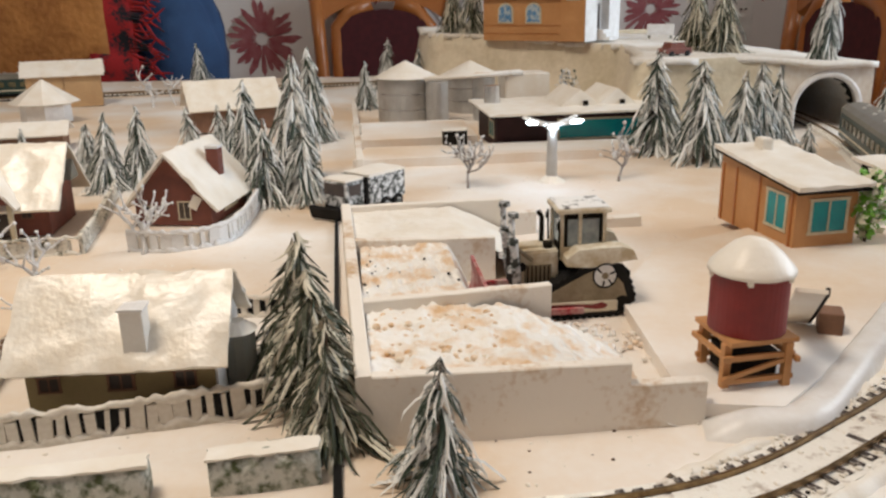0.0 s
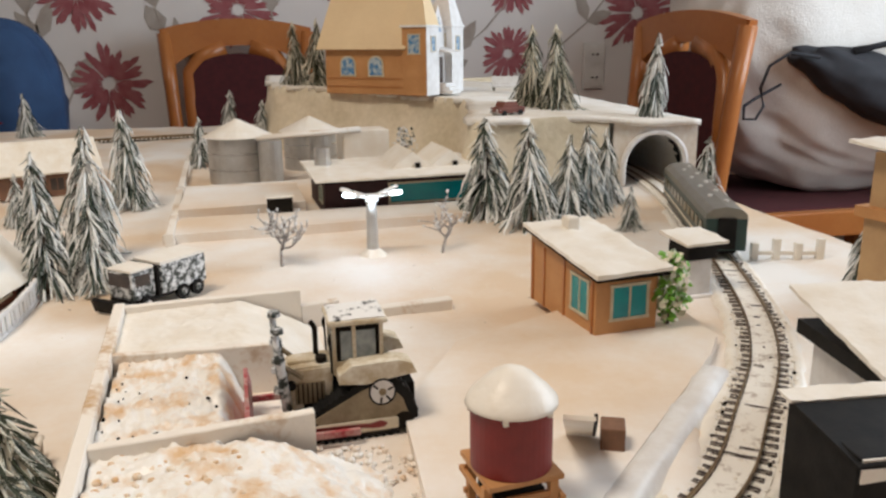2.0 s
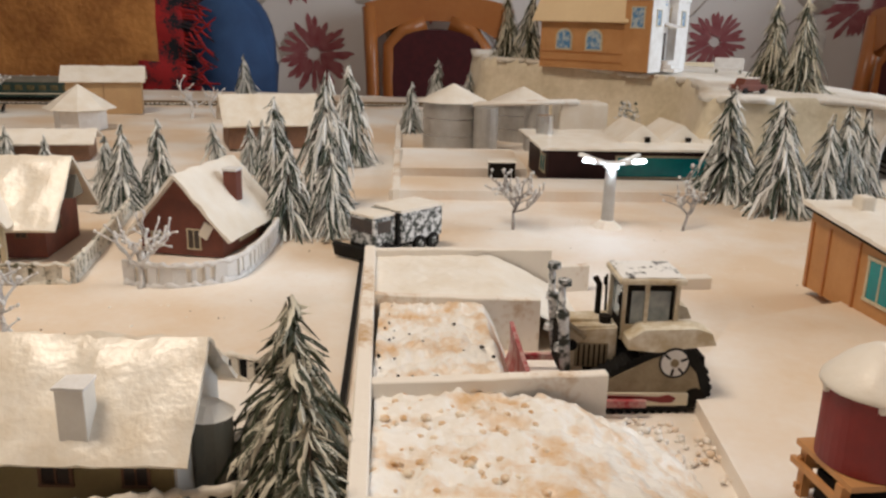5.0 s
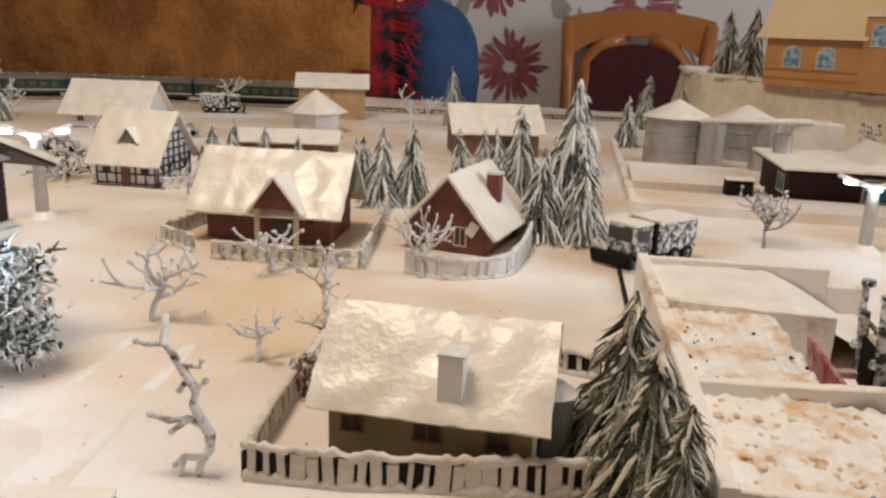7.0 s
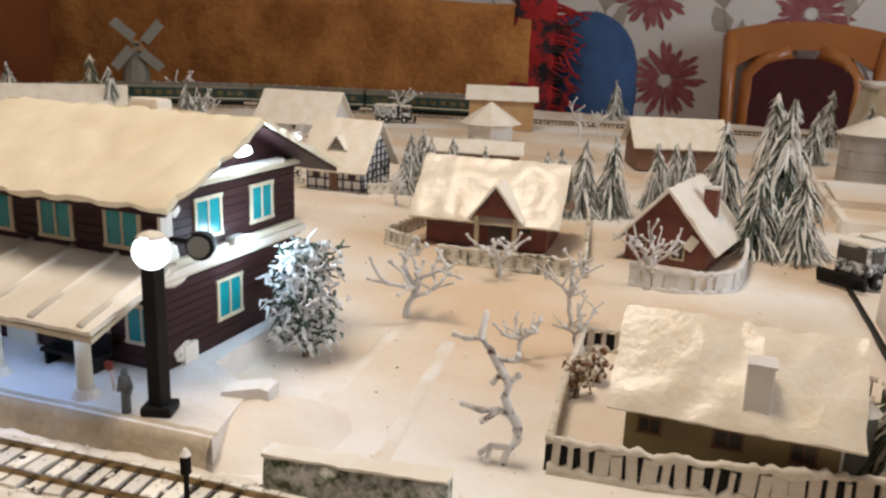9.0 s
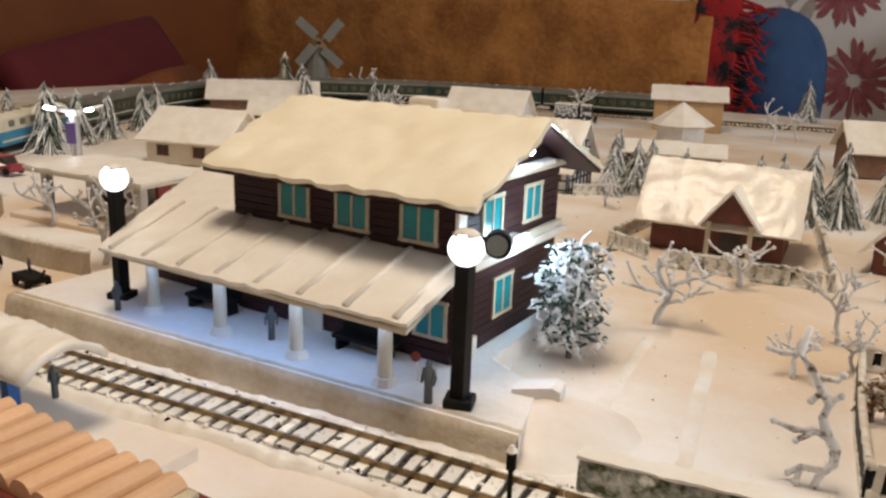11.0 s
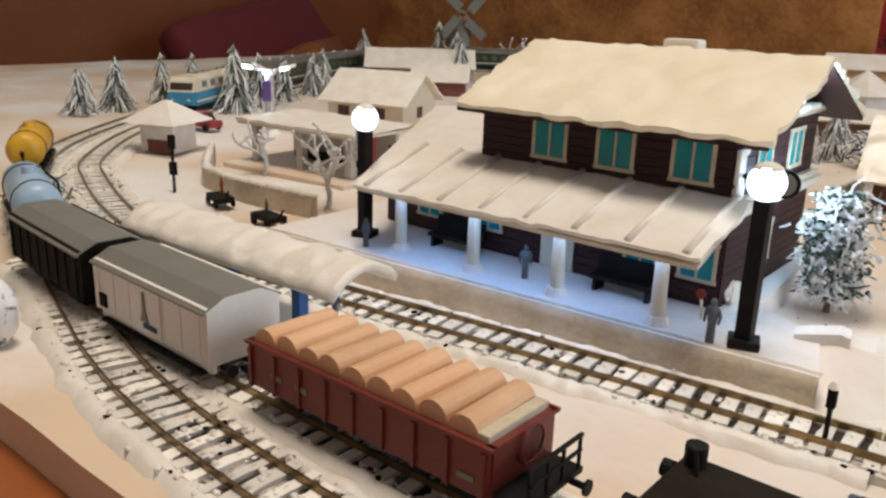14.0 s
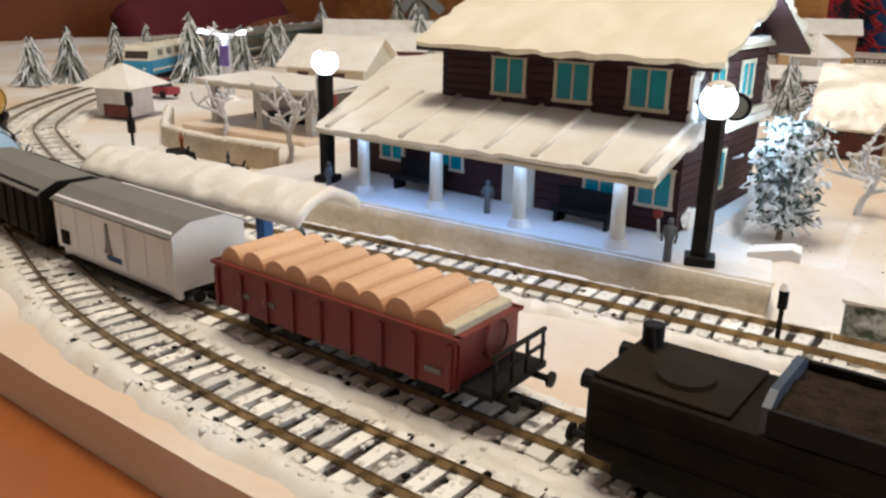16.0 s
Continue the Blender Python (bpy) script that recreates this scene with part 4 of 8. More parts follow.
def wall_seg(name, a, b, h0, h1, t, z0=-0.003):
    a, b = Vector((*a, 0)), Vector((*b, 0))
    d = (b - a).normalized()
    s = Vector((-d.y, d.x, 0)) * t / 2
    bm = bmesh.new()
    n = max(2, int((b - a).length / 0.008))
    rows = []
    for i in range(n + 1):
        p = a + (b - a) * i / n
        h = h0 + (h1 - h0) * i / n + 0.0007 * noise.noise(p * 90)
        rows.append([bm.verts.new(p + s * e + Vector((0, 0, z))) for e, z in ((-1, z0), (-1, h - 0.0006), (-0.8, h), (0.8, h), (1, h - 0.0006), (1, z0))])
    for p, q in zip(rows, rows[1:]):
        for k in range(6):
            bm.faces.new((p[k], p[(k + 1) % 6], q[(k + 1) % 6], q[k]))
    bm.faces.new(rows[0][::-1])
    bm.faces.new(rows[-1])
    return part(name, bm, M_PLASTER, bunker)


wall_seg("wall", (-0.0190, 0.604), (0.0060, 0.315), 0.033, 0.031, 0.007)
wall_seg("wall", (-0.0150, 0.600), (0.100, 0.618), 0.032, 0.030, 0.006)
wall_seg("wall", (0.100, 0.618), (0.127, 0.628), 0.018, 0.017, 0.006)
wall_seg("wall", (-0.0090, 0.515), (0.083, 0.518), 0.031, 0.029, 0.005)
wall_seg("wall", (0.0020, 0.4035), (0.101, 0.4175), 0.031, 0.032, 0.006)
wall_seg("wall", (0.0090, 0.317), (0.118, 0.323), 0.031, 0.030, 0.006)
wall_seg("wall", (0.118, 0.323), (0.152, 0.325), 0.020, 0.019, 0.006)
wall_seg("wall", (0.150, 0.632), (0.215, 0.642), 0.007, 0.007, 0.010)


def fill(x0, x1, y0, y1, h, lump, seed, ease, lab, mat):
    """A bed of snow that thins out towards the open end."""
    bm = bmesh.new()
    nx, ny = 84, 64
    vs = []
    for j in range(ny + 1):
        for i in range(nx + 1):
            u, v = i / nx, j / ny
            x, y = x0 + (x1 - x0) * u - 0.006 * v, y0 + (y1 - y0) * v + (0.015 * u * v if y1 > 0.59 else 0)
            n1 = noise.noise((x * 75 + seed, y * 75, seed)) + 0.7 * noise.noise((x * 170, y * 170 + seed, 2)) + 0.55 * noise.noise((x * 330, y * 330, 7)) + 0.3 * noise.noise((x * 700, y * 700, 9))
            f = 1 - max(0, (u - ease) / (1 - ease)) ** 1.3
            vs.append(bm.verts.new((x, y, -0.004 + (h + 0.004) * f + lump * n1 * min(1, f * 2.5 + 0.15))))
    for j in range(ny):
        for i in range(nx):
            k = j * (nx + 1) + i
            bm.faces.new((vs[k], vs[k + 1], vs[k + nx + 2], vs[k + nx + 1]))
    return part("snow_fill", bm, mat, bunker, lab, smooth=True)


fill(-0.0095, 0.122, 0.517, 0.599, 0.0275, 0.0009, 1, 0.55, "smooth bed of snow", M_SNOW)
fill(0.0015, 0.071, 0.406, 0.514, 0.0255, 0.0028, 2, 0.8, "churned lumpy snow", M_PILE)
fill(0.009, 0.145, 0.320, 0.407, 0.0255, 0.0026, 3, 0.50, "crusty lumpy snow with sandy stains", M_PILE)
bm = bmesh.new()
rnd = random.Random(5)
for k in range(170):
    a, b = rnd.random(), rnd.random()
    x, y, z = 0.10 + 0.075 * a, 0.395 + 0.045 * b - 0.02 * a, 0.001
    bmesh.ops.create_icosphere(bm, subdivisions=1, radius=rnd.uniform(0.0007, 0.0024), matrix=Matrix.Translation((x, y, z)) @ Matrix.Diagonal((1, 1, 0.8, 1)))
solid("snow_lumps", bm, M_PILE, "loose lumps of snow in front of the bunker", "snow", kind="stuff", smooth=True)

M_NODULE = material("sandy_nodule", (0.62, 0.38, 0.18), (0.82, 0.72, 0.58), 0.5, big=160, fine=700, mix=0.5, contrast=0.12)
rnd = random.Random(12)
bm = bmesh.new()
for k in range(150):
    u, v = rnd.random(), rnd.random()
    x, y = 0.006 + 0.10 * u, 0.326 + 0.078 * v
    z = 0.0250 - 0.014 * max(0.0, (u - 0.6) / 0.4) ** 1.3
    bmesh.ops.create_icosphere(bm, subdivisions=1, radius=rnd.uniform(0.0008, 0.0024), matrix=Matrix.Translation((x, y, z)) @ Matrix.Diagonal((1, 1, 0.75, 1)))
solid("sandy_nodules", bm, M_NODULE, "sandy brown nodules showing through the bunker's front snow", "grit", kind="stuff", smooth=True)
rnd = random.Random(8)
bm = bmesh.new()
for k in range(28):
    if k < 10:
        x, y = 0.001 + 0.006 * rnd.random(), 0.415 + 0.095 * rnd.random()
    elif k < 20:
        x, y = 0.006 + 0.060 * rnd.random(), 0.412 + 0.008 * rnd.random()
    else:
        x, y = 0.008 + 0.055 * rnd.random(), 0.425 + 0.08 * rnd.random()
    bmesh.ops.create_icosphere(bm, subdivisions=1, radius=rnd.uniform(0.0004, 0.0011), matrix=Matrix.Translation((x, y, 0.0268)) @ Matrix.Diagonal((1, rnd.uniform(0.8, 1.8), 0.9, 1)))
solid("grit", bm, M_DARK, "dark grit scattered on the bunker's snow", "grit", kind="stuff")

# ---- hill with tunnel ----
hill = thing("hill", "plastered hill with a snowy top and a railway tunnel", "hill", kind="structure")
EDGE = [(0.075, 2.05), (0.082, 1.66), (0.14, 1.60), (0.24, 1.53), (0.36, 1.43), (0.395, 1.36), (0.365, 1.20), (0.335, 1.09), (0.36, 1.065), (0.48, 1.075), (0.536, 1.08)]
line = smooth_path(EDGE, 0.012)


def hill_z(x, y):
    return 0.098 + 0.016 * max(0, min(1, (y - 1.25) / 0.3)) * max(0, min(1, (0.4 - x) / 0.25)) - 0.012 * max(0, min(1, (x - 0.45) / 0.18)) + 0.003 * noise.noise((x * 18, y * 18, 5))


bm = bmesh.new()
rows = []
for i, p in enumerate(line):
    d = (line[min(i + 1, len(line) - 1)] - line[max(i - 1, 0)]).normalized()
    s = Vector((-d.y, d.x, 0))
    h = hill_z(p.x, p.y)
    row = []
    for k in range(10):
        f = k / 9
        q = p - s * (0.016 * (1 - f) * (1 - f) - 0.006 * (f > 0.93)) * (1.5 if p.x < 0.36 else 0.5)
        bulge = 0.006 * noise.noise(Vector((q.x * 22, q.y * 22, f * 3)))
        row.append(bm.verts.new(q - s * bulge + Vector((0, 0, -0.004 + (h + 0.004) * min(1, f * 1.04)))))
    rows.append(row)
for a, b in zip(rows, rows[1:]):
    for k in range(9):
        bm.faces.new((a[k], b[k], b[k + 1], a[k + 1]))
part("slope", bm, M_HILL, hill, smooth=True)
cx, cr, fy = 0.595, 0.046, 1.082
bm = bmesh.new()
arc = [(cx + cr * math.cos(a), 0.026 + cr * math.sin(a)) for a in [math.pi * k / 18 for k in range(19)]]
left, right, topz = 0.534, 0.657, 0.086
poly = [(left, -0.003), (left, topz), (right, topz), (right, -0.003), (arc[0][0], -0.003)] + arc + [(arc[-1][0], -0.003)]
front = [bm.verts.new((x, fy, z)) for x, z in poly]
back = [bm.verts.new((x, fy + 0.5, z)) for x, z in poly]
for k in range(len(poly)):
    e = (k + 1) % len(poly)
    bm.faces.new((front[k], front[e], back[e], back[k]))
upper = front[5:24]
for k in range(18):
    x0, x1 = upper[k].co.x, upper[k + 1].co.x
    a, b = bm.verts.new((x0, fy, topz)), bm.verts.new((x1, fy, topz))
    bm.faces.new((upper[k], a, b, upper[k + 1]))
for p in ((front[3], front[2], bm.verts.new((arc[0][0], fy, topz)), front[4]), (front[1], front[0], front[-1], bm.verts.new((arc[-1][0], fy, topz)))):
    bm.faces.new(p)
part("tunnel_portal", bm, M_HILLTOP, hill, "white plastered tunnel portal")
bm = bmesh.new()
add_tube(bm, [(x, fy - 0.001, z) for x, z in [(arc[0][0], 0)] + arc + [(arc[-1][0], 0)]], 0.0042, 7)
part("arch_rim", bm, M_WHITE, hill, smooth=True)
bm = bmesh.new()
inner = [(cx + (cr - 0.0005) * math.cos(a), 0.026 + (cr - 0.0005) * math.sin(a)) for a in [math.pi * k / 12 for k in range(13)]]
inner = [(inner[0][0], -0.002)] + inner + [(inner[-1][0], -0.002)]
f = [bm.verts.new((x, fy + 0.012, z)) for x, z in inner]
b = [bm.verts.new((x + 0.02, fy + 0.45, z)) for x, z in inner]
for k in range(len(inner) - 1):
    bm.faces.new((f[k], f[k + 1], b[k + 1], b[k]))
bm.faces.new(b)
part("tunnel_lining", bm, M_BLACK, hill, "black inside of the tunnel")
bm = bmesh.new()
border = [(p.x, p.y) for p in line] + [(0.655, 1.08), (0.66, 2.05)]
gx, gy = 46, 70


def inside(x, y):
    hit = False
    for (ax, ay), (bx, by) in zip(border, border[1:] + border[:1]):
        if (ay > y) != (by > y) and x < (bx - ax) * (y - ay) / (by - ay) + ax:
            hit = not hit
    return hit


vs = {}
for j in range(gy):
    for i in range(gx):
        x, y = 0.07 + 0.60 * (i + 0.5) / gx, 1.06 + 1.0 * (j + 0.5) / gy
        if inside(x, y):
            c = []
            for di, dj in ((0, 0), (1, 0), (1, 1), (0, 1)):
                key = (i + di, j + dj)
                if key not in vs:
                    px, py = 0.07 + 0.60 * key[0] / gx, 1.06 + 1.0 * key[1] / gy
                    vs[key] = bm.verts.new((px, py, hill_z(px, py) + 0.0006))
                c.append(vs[key])
            bm.faces.new(c)
ex = bmesh.ops.extrude_face_region(bm, geom=bm.faces[:])
for v in ex["geom"]:
    if isinstance(v, bmesh.types.BMVert):
        v.co.z -= 0.008
part("top", bm, M_HILLTOP, hill, "snow-covered top of the hill", smooth=True)
part("rear_wall", box(0.365, 2.052, -0.003, 0.58, 0.012, 0.10), M_HILL, hill)
part("side_wall", box(0.6605, 1.60, -0.003, 0.006, 0.92, 0.088), M_HILL, hill)

# ---- houses ----
def gable_house(name, label, cat, x, y, rz, w, d, h, ridge, axis, wall, roof, over=0.006, th=0.003, seed=1, wins=(), pane=M_BLACKWIN, frame_m=M_FRAME, rough=0.0012):
    """wins: (side, along, z, w, h) with side f, b, l, r."""
    ob = thing(name, label, cat, x, y, 0, rz)
    part("wall", house_body(w, d, h, ridge, axis), wall, ob)
    roof_slabs(ob, w, d, h, ridge, axis, over, roof, th, seed, rough)
    for side, a, z, ww, hh in wins:
        m = {"f": pose(a, -d / 2, z), "b": pose(a, d / 2, z, 0, 0, 180), "r": pose(w / 2, a, z, 0, 0, 90), "l": pose(-w / 2, a, z, 0, 0, -90)}[side]
        add_window(ob, ww, hh, m, frame_m, pane)
    return ob


# low cottage near the front fence
hf = gable_house("cottage", "ochre cottage under a crinkled pearly snow roof", "house", -0.1040, 0.3765, 1.5, 0.082, 0.058, 0.031, 0.057, "x", M_OCHRE, M_PEARL, over=0.007, th=0.0022, seed=3, wins=[("f", -0.031, 0.018, 0.010, 0.008), ("f", 0.0, 0.018, 0.012, 0.009), ("f", 0.028, 0.018, 0.010, 0.009), ("r", -0.008, 0.02, 0.012, 0.012)], frame_m=M_BROWN, rough=0.002)
ch = part("chimney", box(0.0085, -0.0265, 0.030, 0.0100, 0.010, 0.0215, bev=0.0006), M_WAGONW, hf, "square grey chimney with snow on its cap")
part("cap", snow_slab((0.0033, -0.0318, 0.0515), (0.0137, -0.0318, 0.0515), (0.0137, -0.0212, 0.0515), (0.0033, -0.0212, 0.0515), th=0.0015, step=0.003, rough=0.0004), M_WHITE, ch)
# white sheet over the ochre gable: window light on this side, put into colour
part("lit_gable_panel", prism([(-0.0285, 0.0), (0.0285, 0.0), (0.0285, 0.030), (0.0, 0.0555), (-0.0285, 0.030)], "x", 0.0412, 0.0422), M_WHITE, hf, "gable end with window light put into its white colour")
part("porch", cone(0.0475, -0.004, 0, 0.0085, 0.0085, 0.030, 14), M_GREYROOF, hf, "grey rounded side porch")
part("porch_snow", cone(0.0475, -0.004, 0.030, 0.0098, 0.004, 0.0045, 14), M_SNOW, hf)

# brick-red bungalow with a front gable
b1 = gable_house("bungalow", "brick-red bungalow with a snowy roof and a small front gable", "house", -0.317, 0.692, 5, 0.104, 0.066, 0.034, 0.068, "x", M_BRICK, M_PEARL, over=0.012, th=0.003, seed=6, wins=[("f", -0.040, 0.021, 0.009, 0.009), ("f", -0.022, 0.021, 0.009, 0.009), ("f", 0.035, 0.019, 0.009, 0.009), ("r", -0.01, 0.02, 0.012, 0.010)], frame_m=M_BROWN, rough=0.002)
part("front_gable", prism([(-0.006, 0.030), (0.030, 0.030), (0.012, 0.053)], "y", -0.050, 0.0), M_BRICK, b1)
for s in (-1, 1):
    part("gable_roof", snow_slab((0.012 + s * 0.022, -0.054, 0.0265), (0.012 + s * 0.022, 0.0, 0.0265), (0.012 - s * 0.0005, 0.0, 0.0555), (0.012 - s * 0.0005, -0.054, 0.0555), th=0.0022, step=0.005, seed=s), M_SNOW, b1, smooth=True)
for sx in (-0.004, 0.028):
    part("porch_post", box(sx, -0.047, 0, 0.0035, 0.0035, 0.031), M_FRAME, b1)
part("doorway", box(0.012, -0.0335, 0, 0.018, 0.0012, 0.024), M_BLACKWIN, b1, "dark doorway")
part("dormer", prism([(-0.011, 0.040), (0.011, 0.040), (0.0, 0.056)], "x", 0.03, 0.066), M_GREYROOF, b1, "blue-grey end gable")

# red gabled cottage, gable to the road
b2 = gable_house("gabled_cottage", "red-brown cottage with a steep snowy gable roof", "house", -0.161, 0.722, -10, 0.066, 0.084, 0.022, 0.060, "y", M_BRICK, M_SNOW, over=0.008, th=0.003, seed=9, wins=[("f", 0.010, 0.013, 0.011, 0.016), ("f", -0.020, 0.012, 0.009, 0.010), ("r", 0.0, 0.011, 0.03, 0.010)])
part("chimney", box(0.021, 0.004, 0.030, 0.011, 0.011, 0.028, bev=0.0006), M_BRICK, b2, "brick chimney dusted with snow")
part("chimney_cap", box(0.021, 0.004, 0.058, 0.012, 0.012, 0.002), M_WHITE, b2)
part("gable_snow", box(0.020, -0.0425, 0.014, 0.008, 0.002, 0.012, ry=30, bev=0.0008), M_SNOW, b2, "patch of snow stuck on the gable")

# half-timbered house
th_ = gable_house("half_timbered_house", "white half-timbered house with dark beams and a snowy roof", "house", -0.549, 0.854, 3, 0.068, 0.078, 0.030, 0.074, "x", M_WHITE, M_SNOW, over=0.008, th=0.003, seed=12, wins=[("f", -0.022, 0.016, 0.011, 0.009), ("f", 0.022, 0.016, 0.011, 0.009)])
for k in range(7):
    part("beam", box(-0.0332 + k * 0.01107, -0.0394, 0.0, 0.0016, 0.0012, 0.030), M_TIMBER, th_)
for k in (0, 2, 4, 5):
    part("beam", box(-0.0277 + k * 0.01107, -0.0393, 0.013, 0.0013, 0.0012, 0.0165, ry=35 if k % 2 else -35), M_TIMBER, th_)
for z in (0.0015, 0.012, 0.0275):
    part("beam", box(0, -0.0396, z, 0.067, 0.0012, 0.0016), M_TIMBER, th_)
    part("beam", box(0.0345, 0, z, 0.0012, 0.076, 0.0016), M_TIMBER, th_)
part("door", box(0.0, -0.0400, 0.0, 0.010, 0.0012, 0.019), M_BROWN, th_)
for y, hh in ((-0.036, 0.03), (-0.024, 0.041), (-0.012, 0.055), (0.0, 0.07), (0.012, 0.055), (0.024, 0.041), (0.036, 0.03)):
    part("beam", box(0.0346, y, 0.0, 0.0012, 0.0016, hh), M_TIMBER, th_)
for z, ww in ((0.020, 0.074), (0.036, 0.060), (0.044, 0.05), (0.052, 0.034), (0.060, 0.020)):
    part("beam", box(0.0348, 0, z, 0.0012, ww, 0.0016), M_TIMBER, th_)
for y, a in ((-0.030, 40), (-0.006, -40), (0.018, 40), (0.030, -40)):
    part("beam", box(0.0347, y, 0.013, 0.0012, 0.0013, 0.016, rx=a), M_TIMBER, th_)
dm = part("dormer", prism([(-0.009, 0.045), (0.009, 0.045), (0, 0.057)], "y", -0.032, 0.0), M_GREYROOF, th_, "small roof dormer")
for s in (-1, 1):
    part("dormer_roof", snow_slab((s * 0.011, -0.034, 0.0445), (s * 0.011, 0.004, 0.0445), (0, 0.004, 0.0595), (0, -0.034, 0.0595), th=0.0016, step=0.004), M_SNOW, dm, smooth=True)

# barn, pavilion, sheds and huts at the back
gable_house("barn", "plain tan barn with a snowy lean roof", "barn", -0.600, 1.58, 18, 0.125, 0.070, 0.060, 0.080, "x", M_TANWALL, M_SNOW, over=0.008, th=0.003, seed=15, wins=[("f", -0.035, 0.03, 0.001, 0.055), ("f", 0.0, 0.03, 0.001, 0.055)], pane=M_BROWN, frame_m=M_BROWN)
pv = thing("pavilion", "small white pavilion under a pointed snow roof", "pavilion", -0.545, 1.352, 0, 20)
part("wall", cone(0, 0, 0, 0.038, 0.038, 0.032, 8), M_WHITE, pv)
part("roof", cone(0, 0, 0.032, 0.054, 0.001, 0.036, 8), M_SNOW, pv)
gable_house("garden_shed", "low shed with a flat snowy roof", "shed", -0.478, 1.085, 14, 0.125, 0.055, 0.022, 0.033, "x", M_BROWN, M_SNOW, over=0.007, th=0.0025, seed=18)
gable_house("hut", "brown hut under a thick rounded snow roof", "hut", -0.228, 1.245, 21, 0.120, 0.085, 0.036, 0.068, "x", M_BROWN, M_PEARL, over=0.008, th=0.003, seed=21, wins=[("f", 0.01, 0.016, 0.02, 0.02)], frame_m=M_BROWN)
gable_house("farm_house", "white farmhouse with dark timbers under a broad snow roof", "house", -0.862, 1.268, 9, 0.128, 0.095, 0.026, 0.070, "x", M_WHITE, M_SNOW, over=0.009, th=0.003, seed=24, wins=[("f", -0.04, 0.014, 0.012, 0.012), ("f", 0.0, 0.014, 0.012, 0.012), ("f", 0.04, 0.014, 0.012, 0.012)])
gable_house("village_house", "cream house with brown timbers and a snowy roof", "house", -0.955, 0.700, 16, 0.106, 0.090, 0.032, 0.062, "x", M_CREAM, M_SNOW, over=0.009, th=0.003, seed=27, wins=[("f", -0.03, 0.016, 0.016, 0.013), ("f", 0.02, 0.016, 0.016, 0.013), ("r", 0.0, 0.016, 0.014, 0.013)], frame_m=M_BRICK)
gable_house("long_barn", "long low barn with a snowy roof", "barn", -1.33, 1.19, 42, 0.20, 0.085, 0.030, 0.058, "x", M_BROWN, M_SNOW, over=0.009, th=0.003, seed=30)
gable_house("cabin", "small cabin with a snowy roof beside the bend", "cabin", -1.13, 1.02, 36, 0.085, 0.065, 0.026, 0.048, "x", M_BRICK, M_SNOW, over=0.007, th=0.003, seed=33)

# windmill
mill = thing("windmill", "grey windmill with four lattice sails", "windmill", -1.83, 1.93, 0, 50)
part("tower", cone(0, 0, 0, 0.042, 0.028, 0.10, 12), M_GREYROOF, mill)
part("cap", cone(0, 0, 0.10, 0.034, 0.006, 0.032, 12), M_TANWALL, mill)
for a in (40, 130, 220, 310):
    bm = bmesh.new()
    add_box(bm, 0, 0, 0.004, 0.0035, 0.003, 0.09)
    add_box(bm, 0.0085, 0, 0.020, 0.027, 0.0015, 0.070)
    s = part("sail", bm, M_GREYROOF, mill)
    s.matrix_basis = pose(0, -0.046, 0.118, 0, a, 0)
part("hub", tube([(0, 0, 0.118), (0, -0.05, 0.118)], 0.004, 8), M_DARK, mill)

# shop hut with slanted snow roof
hut = thing("shop_hut", "orange-brown wooden shop with teal windows and a slanted snow roof", "hut", 0.3085, 0.590, 0.004, 8)
part("wall", prism([(-0.050, 0), (0.050, 0), (0.050, 0.055), (-0.050, 0.046)], "x", -0.0235, 0.0235), M_ORANGE, hut)
part("roof", snow_slab((-0.0285, -0.059, 0.0450), (0.0285, -0.059, 0.0465), (0.0285, 0.055, 0.0570), (-0.0285, 0.055, 0.0565), th=0.0035, seed=41, rough=0.0016), M_SNOW, hut, smooth=True)
part("roof_board", prism([(-0.058, 0.0430), (0.054, 0.0545), (0.054, 0.056), (-0.058, 0.0445)], "x", -0.028, 0.028), M_DARK, hut)
part("chimney", box(0.0, 0.032, 0.055, 0.010, 0.012, 0.012, bev=0.002), M_SNOW, hut, "snow lump over the chimney")
add_window(hut, 0.026, 0.028, pose(-0.0235, -0.028, 0.026, 0, 0, -90), M_FRAME, M_TEAL, 1)
add_window(hut, 0.030, 0.026, pose(0.002, -0.050, 0.025), M_FRAME, M_TEAL, 1)
for y in (-0.052, -0.006, 0.03, 0.052):
    part("board", box(-0.0241, y * 0.88, 0.0, 0.0012, 0.002, 0.046), M_CHAIR, hut)
part("step", box(-0.012, -0.058, -0.003, 0.05, 0.014, 0.006, rz=8), M_CHAIR, hut)

# kiosk column
ki = thing("kiosk", "small white kiosk with a dark band and a snow cap", "kiosk", 0.412, 0.632, 0, 8)
part("body", box(0, 0, 0, 0.022, 0.022, 0.030, bev=0.001), M_WHITE, ki)
part("band", box(0, 0, 0.030, 0.027, 0.027, 0.013, bev=0.0008), M_BLACK, ki)
part("cap", snow_slab((-0.019, -0.019, 0.043), (0.019, -0.019, 0.043), (0.019, 0.019, 0.046), (-0.019, 0.019, 0.046), th=0.003, step=0.005, seed=3), M_SNOW, ki, smooth=True)
part("base", box(0, 0, -0.003, 0.03, 0.03, 0.004, bev=0.001), M_ICE, ki)

